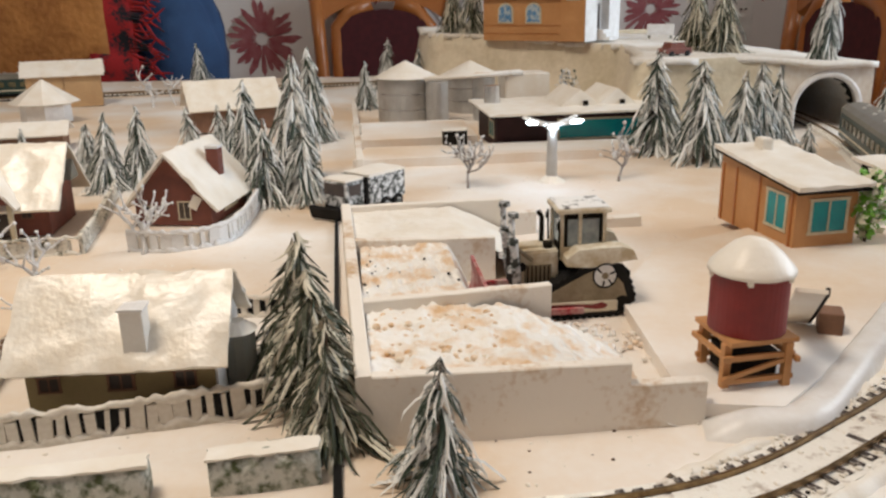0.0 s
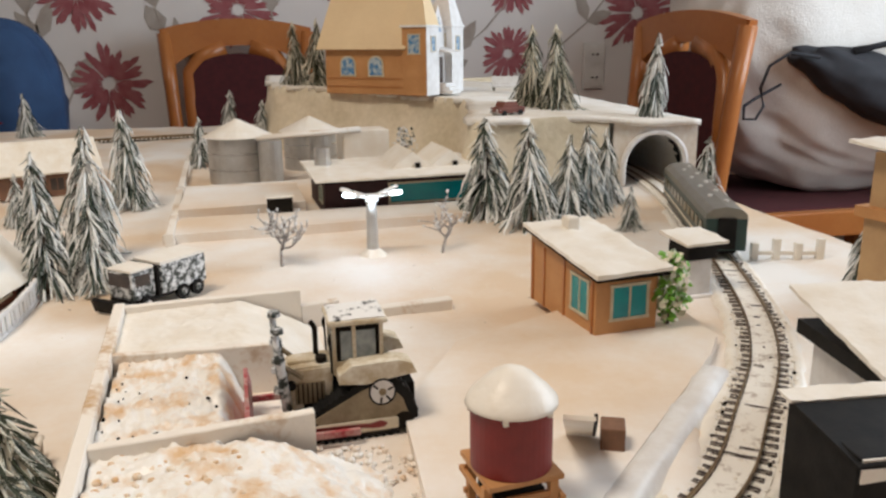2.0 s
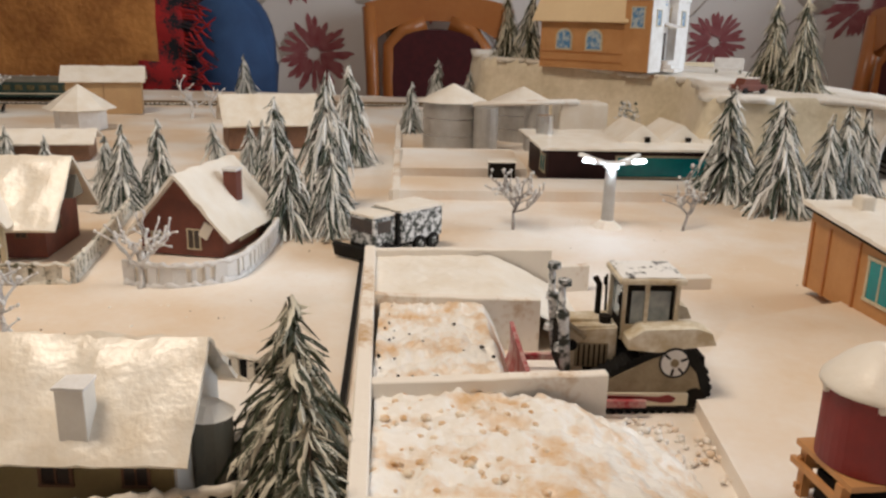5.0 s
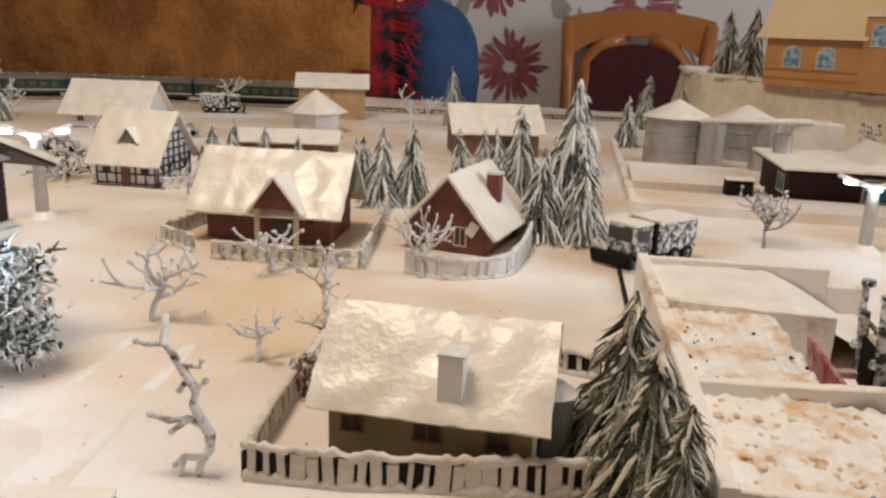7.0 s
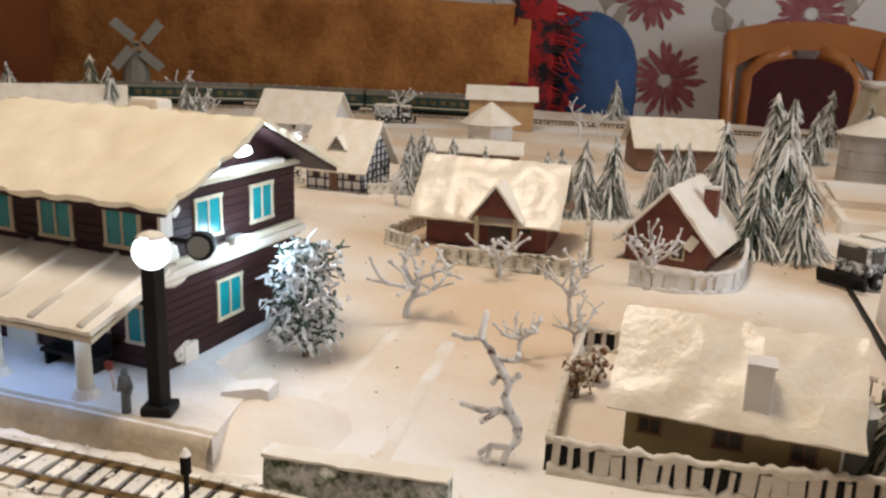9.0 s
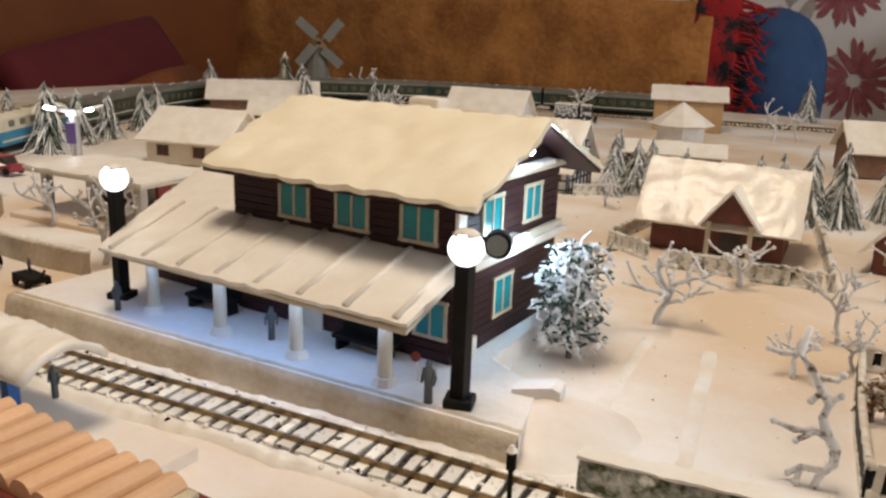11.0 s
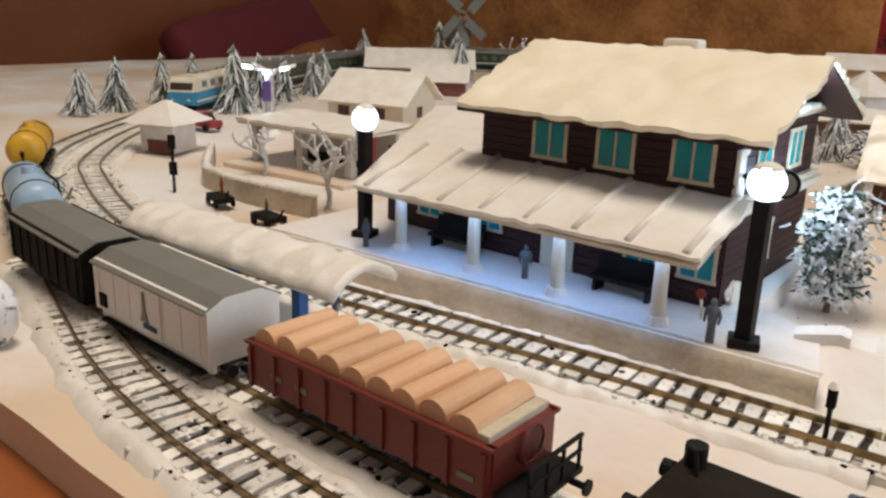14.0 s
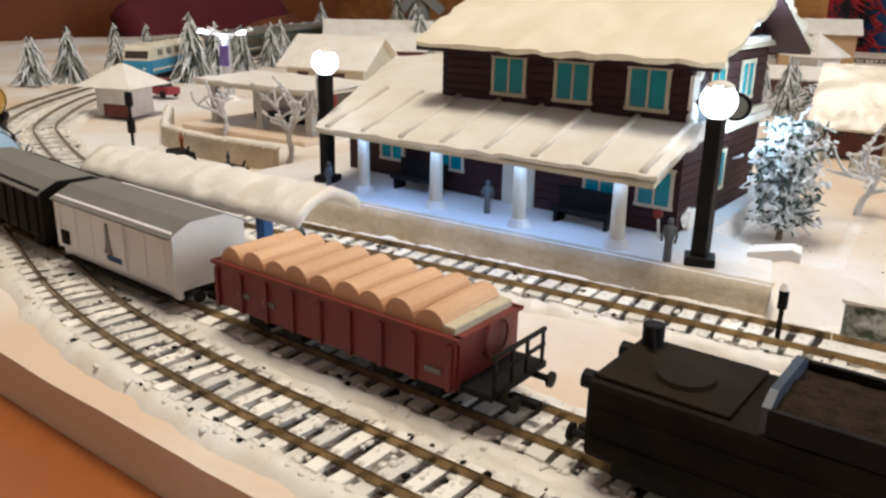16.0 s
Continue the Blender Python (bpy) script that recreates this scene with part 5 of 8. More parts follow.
# long workshop with teal windows and two roof humps
ws = thing("workshop", "dark red workshop with a teal window band and a snowy roof", "workshop", 0.230, 1.058, 0, 5)
part("wall", box(0, 0, 0, 0.192, 0.120, 0.040), M_DARKWALL, ws)
part("roof_board", box(0, -0.004, 0.040, 0.208, 0.142, 0.0025), M_DARK, ws)
part("roof", snow_slab((-0.108, -0.079, 0.0425), (0.108, -0.079, 0.0425), (0.108, 0.071, 0.0445), (-0.108, 0.071, 0.0445), th=0.003, seed=44, rough=0.0014), M_SNOW, ws, smooth=True)
for k, x in enumerate((0.018, 0.066)):
    hump = part("roof_hump", prism([(-0.030 + x, 0.043), (0.030 + x, 0.043), (x, 0.066)], "y", -0.030, 0.055), M_SNOW, ws, "snowy roof gable")
    part("vent", box(x + 0.006, -0.031, 0.046, 0.006, 0.003, 0.006), M_DARK, hump)
part("chimney", cone(-0.084, 0.030, 0.0425, 0.0105, 0.0105, 0.026, 18), M_CHROME, ws, "shiny metal chimney pipe")
add_window(ws, 0.112, 0.026, pose(0.036, -0.060, 0.022), M_FRAME, M_TEAL, 0)
add_window(ws, 0.03, 0.022, pose(-0.096, -0.03, 0.022, 0, 0, -90), M_FRAME, M_TEAL, 1)
solid("loading_ramp", prism([(-0.03, 0.893), (0.30, 0.925), (0.325, 0.99), (-0.02, 0.975)], "z", -0.003, 0.010), M_GROUND, "low snow-covered loading ramp before the workshop", "ramp", kind="structure")
solid("loading_ramp", prism([(-0.025, 0.99), (0.118, 1.005), (0.11, 1.14), (-0.03, 1.13)], "z", -0.003, 0.016), M_GROUND, "snow-covered yard step before the silos", "ramp", kind="structure")
for pts in (((-0.022, 0.885), (-0.055, 1.40)), ((-0.045, 1.155), (0.11, 1.165))):
    a, b = Vector((*pts[0], 0)), Vector((*pts[1], 0))
    d = b - a
    solid("low_wall", box((a.x + b.x) / 2, (a.y + b.y) / 2, -0.003, d.length, 0.008, 0.016, math.degrees(math.atan2(d.y, d.x)), bev=0.001), M_PLASTER, "low plastered yard wall edged with brown", "wall", kind="structure")
bx = thing("crate", "dark wooden crate by the ramp", "crate", 0.088, 0.985, 0.009, 4)
part("body", box(0, 0, 0, 0.028, 0.02, 0.018, bev=0.001), M_DARK, bx)
part("snow", snow_slab((-0.015, -0.011, 0.018), (0.015, -0.011, 0.018), (0.015, 0.011, 0.018), (-0.015, 0.011, 0.018), step=0.004, th=0.002), M_SNOW, bx, smooth=True)

# silos with a connecting pipe
def silo(x, y, r, h, apex):
    ob = thing("silo", "silver metal silo with a snow-capped conical roof", "silo", x, y, 0, group="silos")
    part("tank", cone(0, 0, -0.002, r, r, h + 0.002, 32), M_SILVER, ob, smooth=False)
    part("roof", cone(0, 0, h, r * 1.16, 0.002, apex - h, 24), M_SNOW, ob)
    for z in (0.3, 0.65):
        part("band", cone(0, 0, h * z, r * 1.012, r * 1.012, 0.0015, 32), M_CHROME, ob)


silo(0.033, 1.262, 0.043, 0.066, 0.090)
silo(0.140, 1.372, 0.042, 0.058, 0.080)
pipe = thing("silo_pipes", "metal pipes and small tanks between the silos", "pipes", 0.0, 0.0, 0)
part("bridge", tube([(0.06, 1.215, 0.066), (0.21, 1.255, 0.069)], 0.0030, 8), M_PLASTER, pipe, smooth=True)
part("bridge", tube([(0.06, 1.232, 0.066), (0.21, 1.275, 0.069)], 0.0030, 8), M_PLASTER, pipe, smooth=True)
part("small_tank", cone(0.078, 1.225, -0.002, 0.017, 0.017, 0.064, 18), M_SILVER, pipe)
part("small_tank", cone(0.150, 1.255, -0.002, 0.016, 0.016, 0.066, 18), M_SILVER, pipe)
part("block", box(0.215, 1.28, -0.002, 0.07, 0.05, 0.070, 8, bev=0.003), M_SNOW, pipe)

# church on the hill
chx, chy, chz = 0.285, 1.553, 0.103
church = thing("church", "orange card church with a steep cream roof and white front towers", "church", chx, chy, chz, -38)
W, D, H, R = 0.165, 0.125, 0.088, 0.190
part("wall", house_body(W, D, H, R, "x"), M_ORANGE, church)
M_CARD = material("cream_card_roof", (0.80, 0.62, 0.38), (0.72, 0.54, 0.32), 0.7, big=12, fine=200)
for s in (-1, 1):
    part("roof_slope", snow_slab((-W / 2 - 0.012, s * (D / 2 + 0.010), H - 0.012), (W / 2 + 0.004, s * (D / 2 + 0.010), H - 0.012), (W / 2 + 0.004, 0, R + 0.002), (-W / 2 - 0.012, 0, R + 0.002), th=0.0025, rough=0.0002, sag=0), M_CARD, church)
for x in (-0.035, 0.022):
    fr = part("window", prism([(x - 0.016, 0.030), (x + 0.016, 0.030), (x + 0.016, 0.052)] + [(x + 0.016 * math.cos(a), 0.052 + 0.014 * math.sin(a)) for a in [math.pi * k / 8 for k in range(1, 8)]] + [(x - 0.016, 0.052)], "y", -D / 2 - 0.0015, -D / 2 + 0.001), M_FRAME, church)
    part("pane", prism([(x - 0.013, 0.033), (x + 0.013, 0.033), (x + 0.013, 0.051)] + [(x + 0.013 * math.cos(a), 0.052 + 0.011 * math.sin(a)) for a in [math.pi * k / 8 for k in range(1, 8)]] + [(x - 0.013, 0.051)], "y", -D / 2 - 0.0022, -D / 2 - 0.0012), M_BLUEWIN, fr)
for z in (0.012, 0.026):
    part("plank", box(0, -D / 2 - 0.0006, z, W, 0.0012, 0.0012), M_CHAIR, church)
for s in (-1, 1):
    tw = part("tower", box(W / 2 + 0.020, s * 0.048, 0, 0.046, 0.046, 0.112, bev=0.0008), M_ORANGE if s < 0 else M_WHITE, church, "square front tower")
    part("front_face", box(W / 2 + 0.0436, s * 0.048, 0, 0.0012, 0.046, 0.112), M_WHITE, tw, "white front of the tower")
    part("cornice", box(W / 2 + 0.020, s * 0.048, 0.112, 0.052, 0.052, 0.004, bev=0.001), M_WHITE, tw)
    part("spire", cone(0, 0, 0, 0.034, 0.0008, 0.092, 4, pose(W / 2 + 0.020, s * 0.048, 0.116, 0, 0, 45)), M_WHITE if s > 0 else M_CARD, tw, "pointed spire")
    add_window(tw, 0.024, 0.034, pose(W / 2 + 0.020, s * 0.048 - 0.0235, 0.085), M_FRAME, M_BLUEWIN, 0)
    add_window(tw, 0.018, 0.026, pose(W / 2 + 0.0445, s * 0.048, 0.085, 0, 0, 90), M_FRAME, M_BLUEWIN, 0)
part("gable_front", prism([(-0.026, 0), (0.026, 0), (0.026, 0.10), (0, 0.15), (-0.026, 0.10)], "x", W / 2, W / 2 + 0.030), M_WHITE, church, "white gabled entrance front")
part("gable_window", prism([(-0.010, 0.105), (0.010, 0.105), (0, 0.130)], "x", W / 2 + 0.030, W / 2 + 0.0312), M_BLUEWIN, church)
part("door", box(W / 2 + 0.0306, 0, 0, 0.0012, 0.028, 0.062), M_BLACKWIN, church, "dark doorway")
part("door_canopy", box(W / 2 + 0.046, 0, 0.072, 0.036, 0.04, 0.003, ry=14), M_WHITE, church)
for k in range(3):
    part("step", box(W / 2 + 0.050 - k * 0.006, 0, 0.0 + k * 0.006, 0.03, 0.034, 0.006, bev=0.001), M_WHITE, church)

# houses by the right-hand edge
rb = thing("engine_shed", "white shed with a dark roof band under snow", "shed", 0.425, 0.392, -0.005, -7)
part("wall", box(0, 0, 0, 0.10, 0.07, 0.040), M_WHITE, rb)
part("doorway", box(-0.004, -0.0356, 0, 0.07, 0.0012, 0.033), M_DARKWALL, rb, "dark red-brown doorway")
part("band", box(0, 0.0, 0.0435, 0.112, 0.088, 0.008), M_BLACK, rb)
part("roof", snow_slab((-0.060, -0.055, 0.041), (0.060, -0.055, 0.041), (0.056, -0.034, 0.051), (-0.056, -0.034, 0.051), th=0.0015, seed=5), M_SNOW, rb, smooth=True)
part("roof_top", snow_slab((-0.060, -0.046, 0.0515), (0.060, -0.046, 0.0515), (0.060, 0.05, 0.068), (-0.060, 0.05, 0.068), th=0.003, seed=6), M_SNOW, rb, smooth=True)
db = thing("black_warehouse", "black building with a snow-rimmed front edge by the track", "building", 0.345, 0.318, 0, -4)
part("wall", box(0, 0, 0, 0.086, 0.05, 0.048, bev=0.001), M_BLACK, db)
part("roof", prism([(-0.028, 0.045), (0.028, 0.050), (0.028, 0.0515), (-0.028, 0.0465)], "x", -0.045, 0.045), M_BLACK, db, "flat black roof")
part("rim", snow_slab((-0.046, 0.018, 0.0505), (0.046, 0.018, 0.0505), (0.046, 0.029, 0.0515), (-0.046, 0.029, 0.0515), th=0.0014, seed=8, step=0.004), M_SNOW, db, "rim of snow along the roof", smooth=True)
part("front_snow", prism([(-0.042, 0.0375), (-0.031, 0.0385), (-0.026, 0.043), (-0.012, 0.0455), (-0.012, 0.0478), (-0.042, 0.0478)], "y", -0.0262, -0.0252), M_SNOW, db)
for x, z in ((-0.028, 0.040), (-0.018, 0.041), (-0.015, 0.030), (-0.012, 0.038)):
    part("snow_fleck", cone(0, 0, 0, 0.0013, 0.0009, 0.0012, 10, pose(x, -0.0248, z, 90)), M_WHITE, db)
twr = thing("wooden_tower", "plain wooden tower house by the layout's end", "tower", 0.545, 0.555, 0, 12)
part("shaft", box(0, 0, 0, 0.050, 0.045, 0.070, bev=0.001), M_TANWALL, twr)
part("gallery", box(0, 0, 0.070, 0.060, 0.055, 0.008), M_ORANGE, twr)
part("cabin", box(0, 0, 0.078, 0.046, 0.042, 0.040), M_TANWALL, twr)
part("roof", snow_slab((-0.036, -0.034, 0.118), (0.036, -0.034, 0.118), (0.036, 0.034, 0.124), (-0.036, 0.034, 0.124), th=0.003, seed=9), M_SNOW, twr, smooth=True)
add_window(twr, 0.026, 0.026, pose(-0.006, -0.021, 0.098), M_ORANGE, M_OCHRE, 1)
rail = thing("low_fence", "low white snow-caked fence by the tunnel", "fence", 0.548, 0.705, 0, -14)
for k in range(4):
    part("post", box(-0.03 + 0.02 * k, 0, -0.002, 0.007, 0.006, 0.016 + 0.004 * (k % 2), bev=0.001), M_SNOW, rail)
part("rail", box(0, 0, 0.002, 0.066, 0.003, 0.004, bev=0.001), M_SNOW, rail)

# water tank
tk = thing("water_tank", "round red water tank on a wooden stand with a snow cone", "water tank", 0.180, 0.352, 0.010)
part("tank", cone(0, 0, 0.021, 0.0172, 0.0172, 0.029, 40), M_RED, tk, smooth=False)
bm = bmesh.new()
rings = [[bm.verts.new((r * math.cos(a) * (1 + 0.05 * noise.noise((math.cos(a) * 2, math.sin(a) * 2, z * 300))), r * math.sin(a) * (1 + 0.05 * noise.noise((math.cos(a) * 2, math.sin(a) * 2, 5 + z * 300))), z + 0.0007 * noise.noise((r * 200 * math.cos(a), r * 200 * math.sin(a), 1)))) for a in [2 * math.pi * k / 28 for k in range(28)]] for r, z in ((0.0176, 0.0480), (0.0192, 0.0488), (0.0190, 0.0505), (0.0165, 0.0535), (0.0128, 0.0572), (0.0090, 0.0605), (0.0052, 0.0628), (0.0018, 0.0638))]
for a, b in zip(rings, rings[1:]):
    for k in range(28):
        bm.faces.new((a[k], a[(k + 1) % 28], b[(k + 1) % 28], b[k]))
bm.faces.new(rings[0][::-1])
bm.faces.new(rings[-1])
part("snow_cone", bm, M_SNOW, tk, "rounded heap of snow on the tank", smooth=True)
bm = bmesh.new()
for k in range(5):
    a = 0.7 + k * 1.2
    add_box(bm, 0.0176 * math.cos(a), 0.0176 * math.sin(a), 0.046, 0.002, 0.002, 0.004)
part("snow_drips", bm, M_SNOW, tk)
part("deck", box(0, 0, 0.0185, 0.033, 0.033, 0.0022, 8), M_ORANGE, tk, "wooden deck board")
for sx in (-1, 1):
    for sy in (-1, 1):
        part("leg", box(sx * 0.014, sy * 0.0135, -0.012, 0.0035, 0.0035, 0.0305, 8), M_ORANGE, tk)
    part("brace", box(sx * 0.0155, 0, 0.010, 0.0018, 0.034, 0.0024, 8), M_ORANGE, tk)
for sy in (-1, 1):
    part("brace", box(0, sy * 0.0155, 0.0115, 0.035, 0.0018, 0.0024, 8), M_ORANGE, tk)
    part("brace", box(0, sy * 0.0155, 0.0005, 0.035, 0.0018, 0.0024, 8), M_ORANGE, tk)
    part("brace", box(0, sy * 0.0158, 0.0060, 0.034, 0.0016, 0.0020, 8, ry=sy * 14), M_ORANGE, tk)
part("cabin", box(0, 0, 0.0, 0.022, 0.02, 0.012, 8), M_DARK, tk)
ramp = thing("loading_chute", "snowy loading chute with a black edge leaning beside the tank", "chute", 0.222, 0.382, 0.006, -22)
part("board", box(0, 0, 0.020, 0.014, 0.068, 0.002, rx=-33), M_SNOW, ramp)
part("edge", box(0.007, 0, 0.020, 0.0016, 0.066, 0.0035, rx=-33), M_BLACK, ramp)
part("block", box(0.016, 0.022, -0.003, 0.012, 0.014, 0.016, bev=0.001), M_BROWN, ramp)

# ---- station ----
M_PLATSNOW = material("platform_snow", (0.86, 0.86, 0.87), (0.76, 0.68, 0.58), 0.6, big=14, fine=260, mix=0.3, bump=0.6, depth=0.0012)
solid("platform", prism([(-0.61, 0.2455), (-0.293, 0.2665), (-0.306, 0.312), (-0.340, 0.330), (-0.345, 0.44), (-0.61, 0.44)], "z", -0.003, 0.013), M_PLATSNOW, "snowy station platform", "platform", kind="structure")
line = smooth_path([(-0.612, 0.2435), (-0.45, 0.2545), (-0.2905, 0.2655)], 0.004)
bm = bmesh.new()
rows = []
for i, p in enumerate(line):
    rows.append([bm.verts.new((p.x, p.y + dy - 0.0016 * noise.noise((p.x * 160, z * 300, 2)), z)) for dy, z in ((-0.004, -0.002), (-0.0032, 0.004), (-0.0016, 0.009), (0.0, 0.0128), (0.006, 0.0132))])
for a, b in zip(rows, rows[1:]):
    for k in range(4):
        bm.faces.new((a[k], b[k], b[k + 1], a[k + 1]))
solid("platform_edge", bm, M_CONCRETE, "rough stony face of the platform edge", "platform edge", kind="structure", smooth=True)
bm = bmesh.new()
vs = []
for j in range(25):
    for i in range(25):
        u, v = -1 + i / 12, -1 + j / 12
        x, y = -0.296 + 0.042 * u, 0.300 + 0.042 * v + 0.010 * u
        f = max(0.0, 1 - math.hypot(u, v) ** 1.6)
        vs.append(bm.verts.new((x, y, -0.003 + 0.0165 * f ** 1.0 + 0.0012 * noise.noise((x * 90, y * 90, 3)))))
for j in range(24):
    for i in range(24):
        k = j * 25 + i
        bm.faces.new((vs[k], vs[k + 1], vs[k + 26], vs[k + 25]))
solid("snow_drift", bm, M_GROUND, "soft drift of snow over the platform's end", "snow", kind="structure", smooth=True)

solid("snow_block", prism([(-0.012, 0), (0.010, 0), (0.010, 0.006), (0.006, 0.0072), (-0.012, 0.0035)], "y", -0.006, 0.006), M_PLATSNOW, "wedge of packed snow at the platform's end", "snow block", pose(-0.303, 0.308, 0.0115, 0, 0, 12))

st = thing("station", "two-storey dark brown station with snowy roofs and teal windows", "station building", 0, 0, 0.013)
SX0, SX1, SY0, SY1 = -0.493, -0.352, 0.309, 0.421
SXM, SYM = (SX0 + SX1) / 2, (SY0 + SY1) / 2
ZU, ZE, ZR = 0.050, 0.088, 0.112


def planks(name, x, y, z0, z1, length, rz, side):
    """Courses of planks proud of a wall."""
    n = int((z1 - z0) / 0.0042)
    for k in range(n):
        ob = new(name, PLANK)
        ob.parent = side
        ob.matrix_basis = pose(x, y, z0 + (k + 0.5) * (z1 - z0) / n, 0, 0, rz) @ Matrix.Diagonal((length, 1, 1, 1))


PLANK = finish("plank", box(0, 0, -0.0019, 1.0, 0.0012, 0.0038), M_DARKWALL)
body = part("wall", box(SXM, SYM, -0.002, SX1 - SX0, SY1 - SY0, ZE + 0.002), M_DARKWALL, st, "dark brown planked walls")
planks("plank", SXM, SY0 - 0.0004, 0.046, ZE, SX1 - SX0, 0, body)
planks("plank", SX1 + 0.0004, SYM, 0.004, ZE, SY1 - SY0, 90, body)
planks("plank", SXM, SY0 - 0.0004, 0.002, 0.044, SX1 - SX0, 0, body)
part("gable", prism([(SY0, ZE), (SY1, ZE), (SYM, ZR - 0.001)], "x", SX0, SX1), M_DARKWALL, st)
part("left_wing", box(-0.534, 0.352, -0.002, 0.080, 0.070, 0.050), M_DARKWALL, st, "lower side wing")
rx0, rx1, ov = SX0 - 0.007, SX1 + 0.020, 0.017
fall = (ZR - ZE) / ((SY1 - SY0) / 2)
for s, yo in ((-1, SY0 - ov), (1, SY1 + ov)):
    part("roof_slope", snow_slab((rx0, yo, ZE - fall * ov + 0.001), (rx1, yo, ZE - fall * ov + 0.001), (rx1, SYM, ZR + 0.001), (rx0, SYM, ZR + 0.001), th=0.0035, rough=0.0016, seed=60 + s, sag=0.0030), M_ROOFCREAM, st, "thick cream snow roof", smooth=True)
    part("roof_board", prism([(yo, ZE - fall * ov - 0.001), (yo, ZE - fall * ov + 0.0012), (SYM, ZR + 0.0012), (SYM, ZR - 0.001)], "x", rx0 + 0.001, rx1 - 0.001), M_DARKWALL, st)
part("ridge_cap", box(SXM + 0.01, SYM + 0.012, ZR - 0.004, 0.020, 0.012, 0.012, bev=0.002), M_SNOW, st, "snow-covered chimney stub")
# porch roof with battens
py, pz, wz = 0.2570, 0.0350, 0.0525
porch = part("porch_roof", snow_slab((-0.542, py, pz), (-0.342, py, pz + 0.0025), (-0.342, SY0 + 0.001, wz), (-0.542, SY0 + 0.001, wz), th=0.0028, rough=0.0009, seed=71, sag=0.0026), M_SNOW, st, "snowy porch roof with raised battens", smooth=True)
for k in range(8):
    x = -0.534 + k * 0.0265
    part("batten", tube([(x, py + 0.001, pz + 0.0026 + 0.0025 * (x + 0.542) / 0.2), (x, SY0 - 0.001, wz + 0.0024)], 0.0019, 8), M_SNOW, porch, smooth=True)
part("porch_board", prism([(py + 0.001, pz - 0.0015), (py + 0.001, pz + 0.0005), (SY0, wz + 0.0005), (SY0, wz - 0.0015)], "x", -0.541, -0.343), M_CREAM, st)
part("wing_roof", snow_slab((-0.544, py + 0.003, pz + 0.0012), (SX0, py + 0.003, pz + 0.0012), (SX0, 0.405, 0.074), (-0.602, 0.395, 0.062), th=0.003, rough=0.0008, seed=74), M_SNOW, st, "long snow slope over the side wing", smooth=True)
for x in (-0.365, -0.418, -0.470, -0.522):
    pl = part("pillar", cone(x, 0.274, 0, 0.0036, 0.0031, 0.0385, 14), M_CREAM, st, "round cream porch pillar")
    part("foot", cone(x, 0.274, 0, 0.0062, 0.0044, 0.004, 14), M_SNOW, pl)
for x in (-0.449, -0.411, -0.371):
    add_window(st, 0.0215, 0.0215, pose(x, SY0 - 0.001, 0.0685), M_FRAME, M_TEAL, 1)
for x in (-0.530, -0.486, -0.392, -0.363):
    add_window(st, 0.019, 0.020, pose(x, SY0 - 0.001, 0.022), M_FRAME, M_TEAL, 1)
part("door", box(-0.440, SY0 - 0.0012, 0, 0.020, 0.0014, 0.034), M_CREAM, st, "pale double door")
for y in (0.343, 0.388):
    add_window(st, 0.021, 0.021, pose(SX1 + 0.001, y, 0.0685, 0, 0, 90), M_FRAME, M_TEAL, 1)
add_window(st, 0.021, 0.022, pose(SX1 + 0.001, 0.358, 0.024, 0, 0, 90), M_FRAME, M_TEAL, 1)
for z in (0.044, 0.050, ZE - 0.003):
    part("trim", box(SX1 + 0.0022, SYM, z, 0.003, SY1 - SY0 + 0.004, 0.0032), M_CREAM, st)
part("trim", box(SX1 + 0.003, SYM, 0.0462, 0.006, SY1 - SY0 + 0.008, 0.0035), M_SNOW, st, "snow on the string course")
part("gable_snow", box(SX1 + 0.004, SYM, ZE, 0.006, 0.075, 0.003, bev=0.001), M_SNOW, st)
for y, z in ((0.362, 0.099), (0.362, 0.0535)):
    bm = bmesh.new()
    for dy in (-0.0034, 0.0, 0.0034):
        bmesh.ops.create_uvsphere(bm, u_segments=12, v_segments=8, radius=0.0026, matrix=Matrix.Translation((SX1 + 0.0085, y + dy, z)))
    lt = part("wall_lamp", bm, M_LAMP, st, "cluster of glowing white bulbs on the gable wall", smooth=True)
    part("lamp_base", box(SX1 + 0.0035, y, z - 0.002, 0.008, 0.012, 0.004, bev=0.0008), M_WHITE, lt)
ck = part("clock", cone(0, 0, 0, 0.0062, 0.0062, 0.006, 24, pose(SX1 + 0.0205, 0.314, 0.064, 90, 0, 25)), M_BLACK, st, "round station clock on a bracket")
part("clock_face", cone(0, 0, 0, 0.0048, 0.0048, 0.0066, 24, pose(SX1 + 0.0202, 0.3135, 0.064, 90, 0, 25)), M_GREYROOF, ck)
part("bracket", box(SX1 + 0.008, 0.314, 0.063, 0.018, 0.002, 0.002), M_BLACK, st)
for p in ((SX1 + 0.0016, 0.312, 0.060, 0.0022, 0.008, 0.016), (SX1 + 0.0016, 0.325, 0.0, 0.003, 0.010, 0.010)):
    part("snow_patch", box(*p, bev=0.0008), M_SNOW, st)


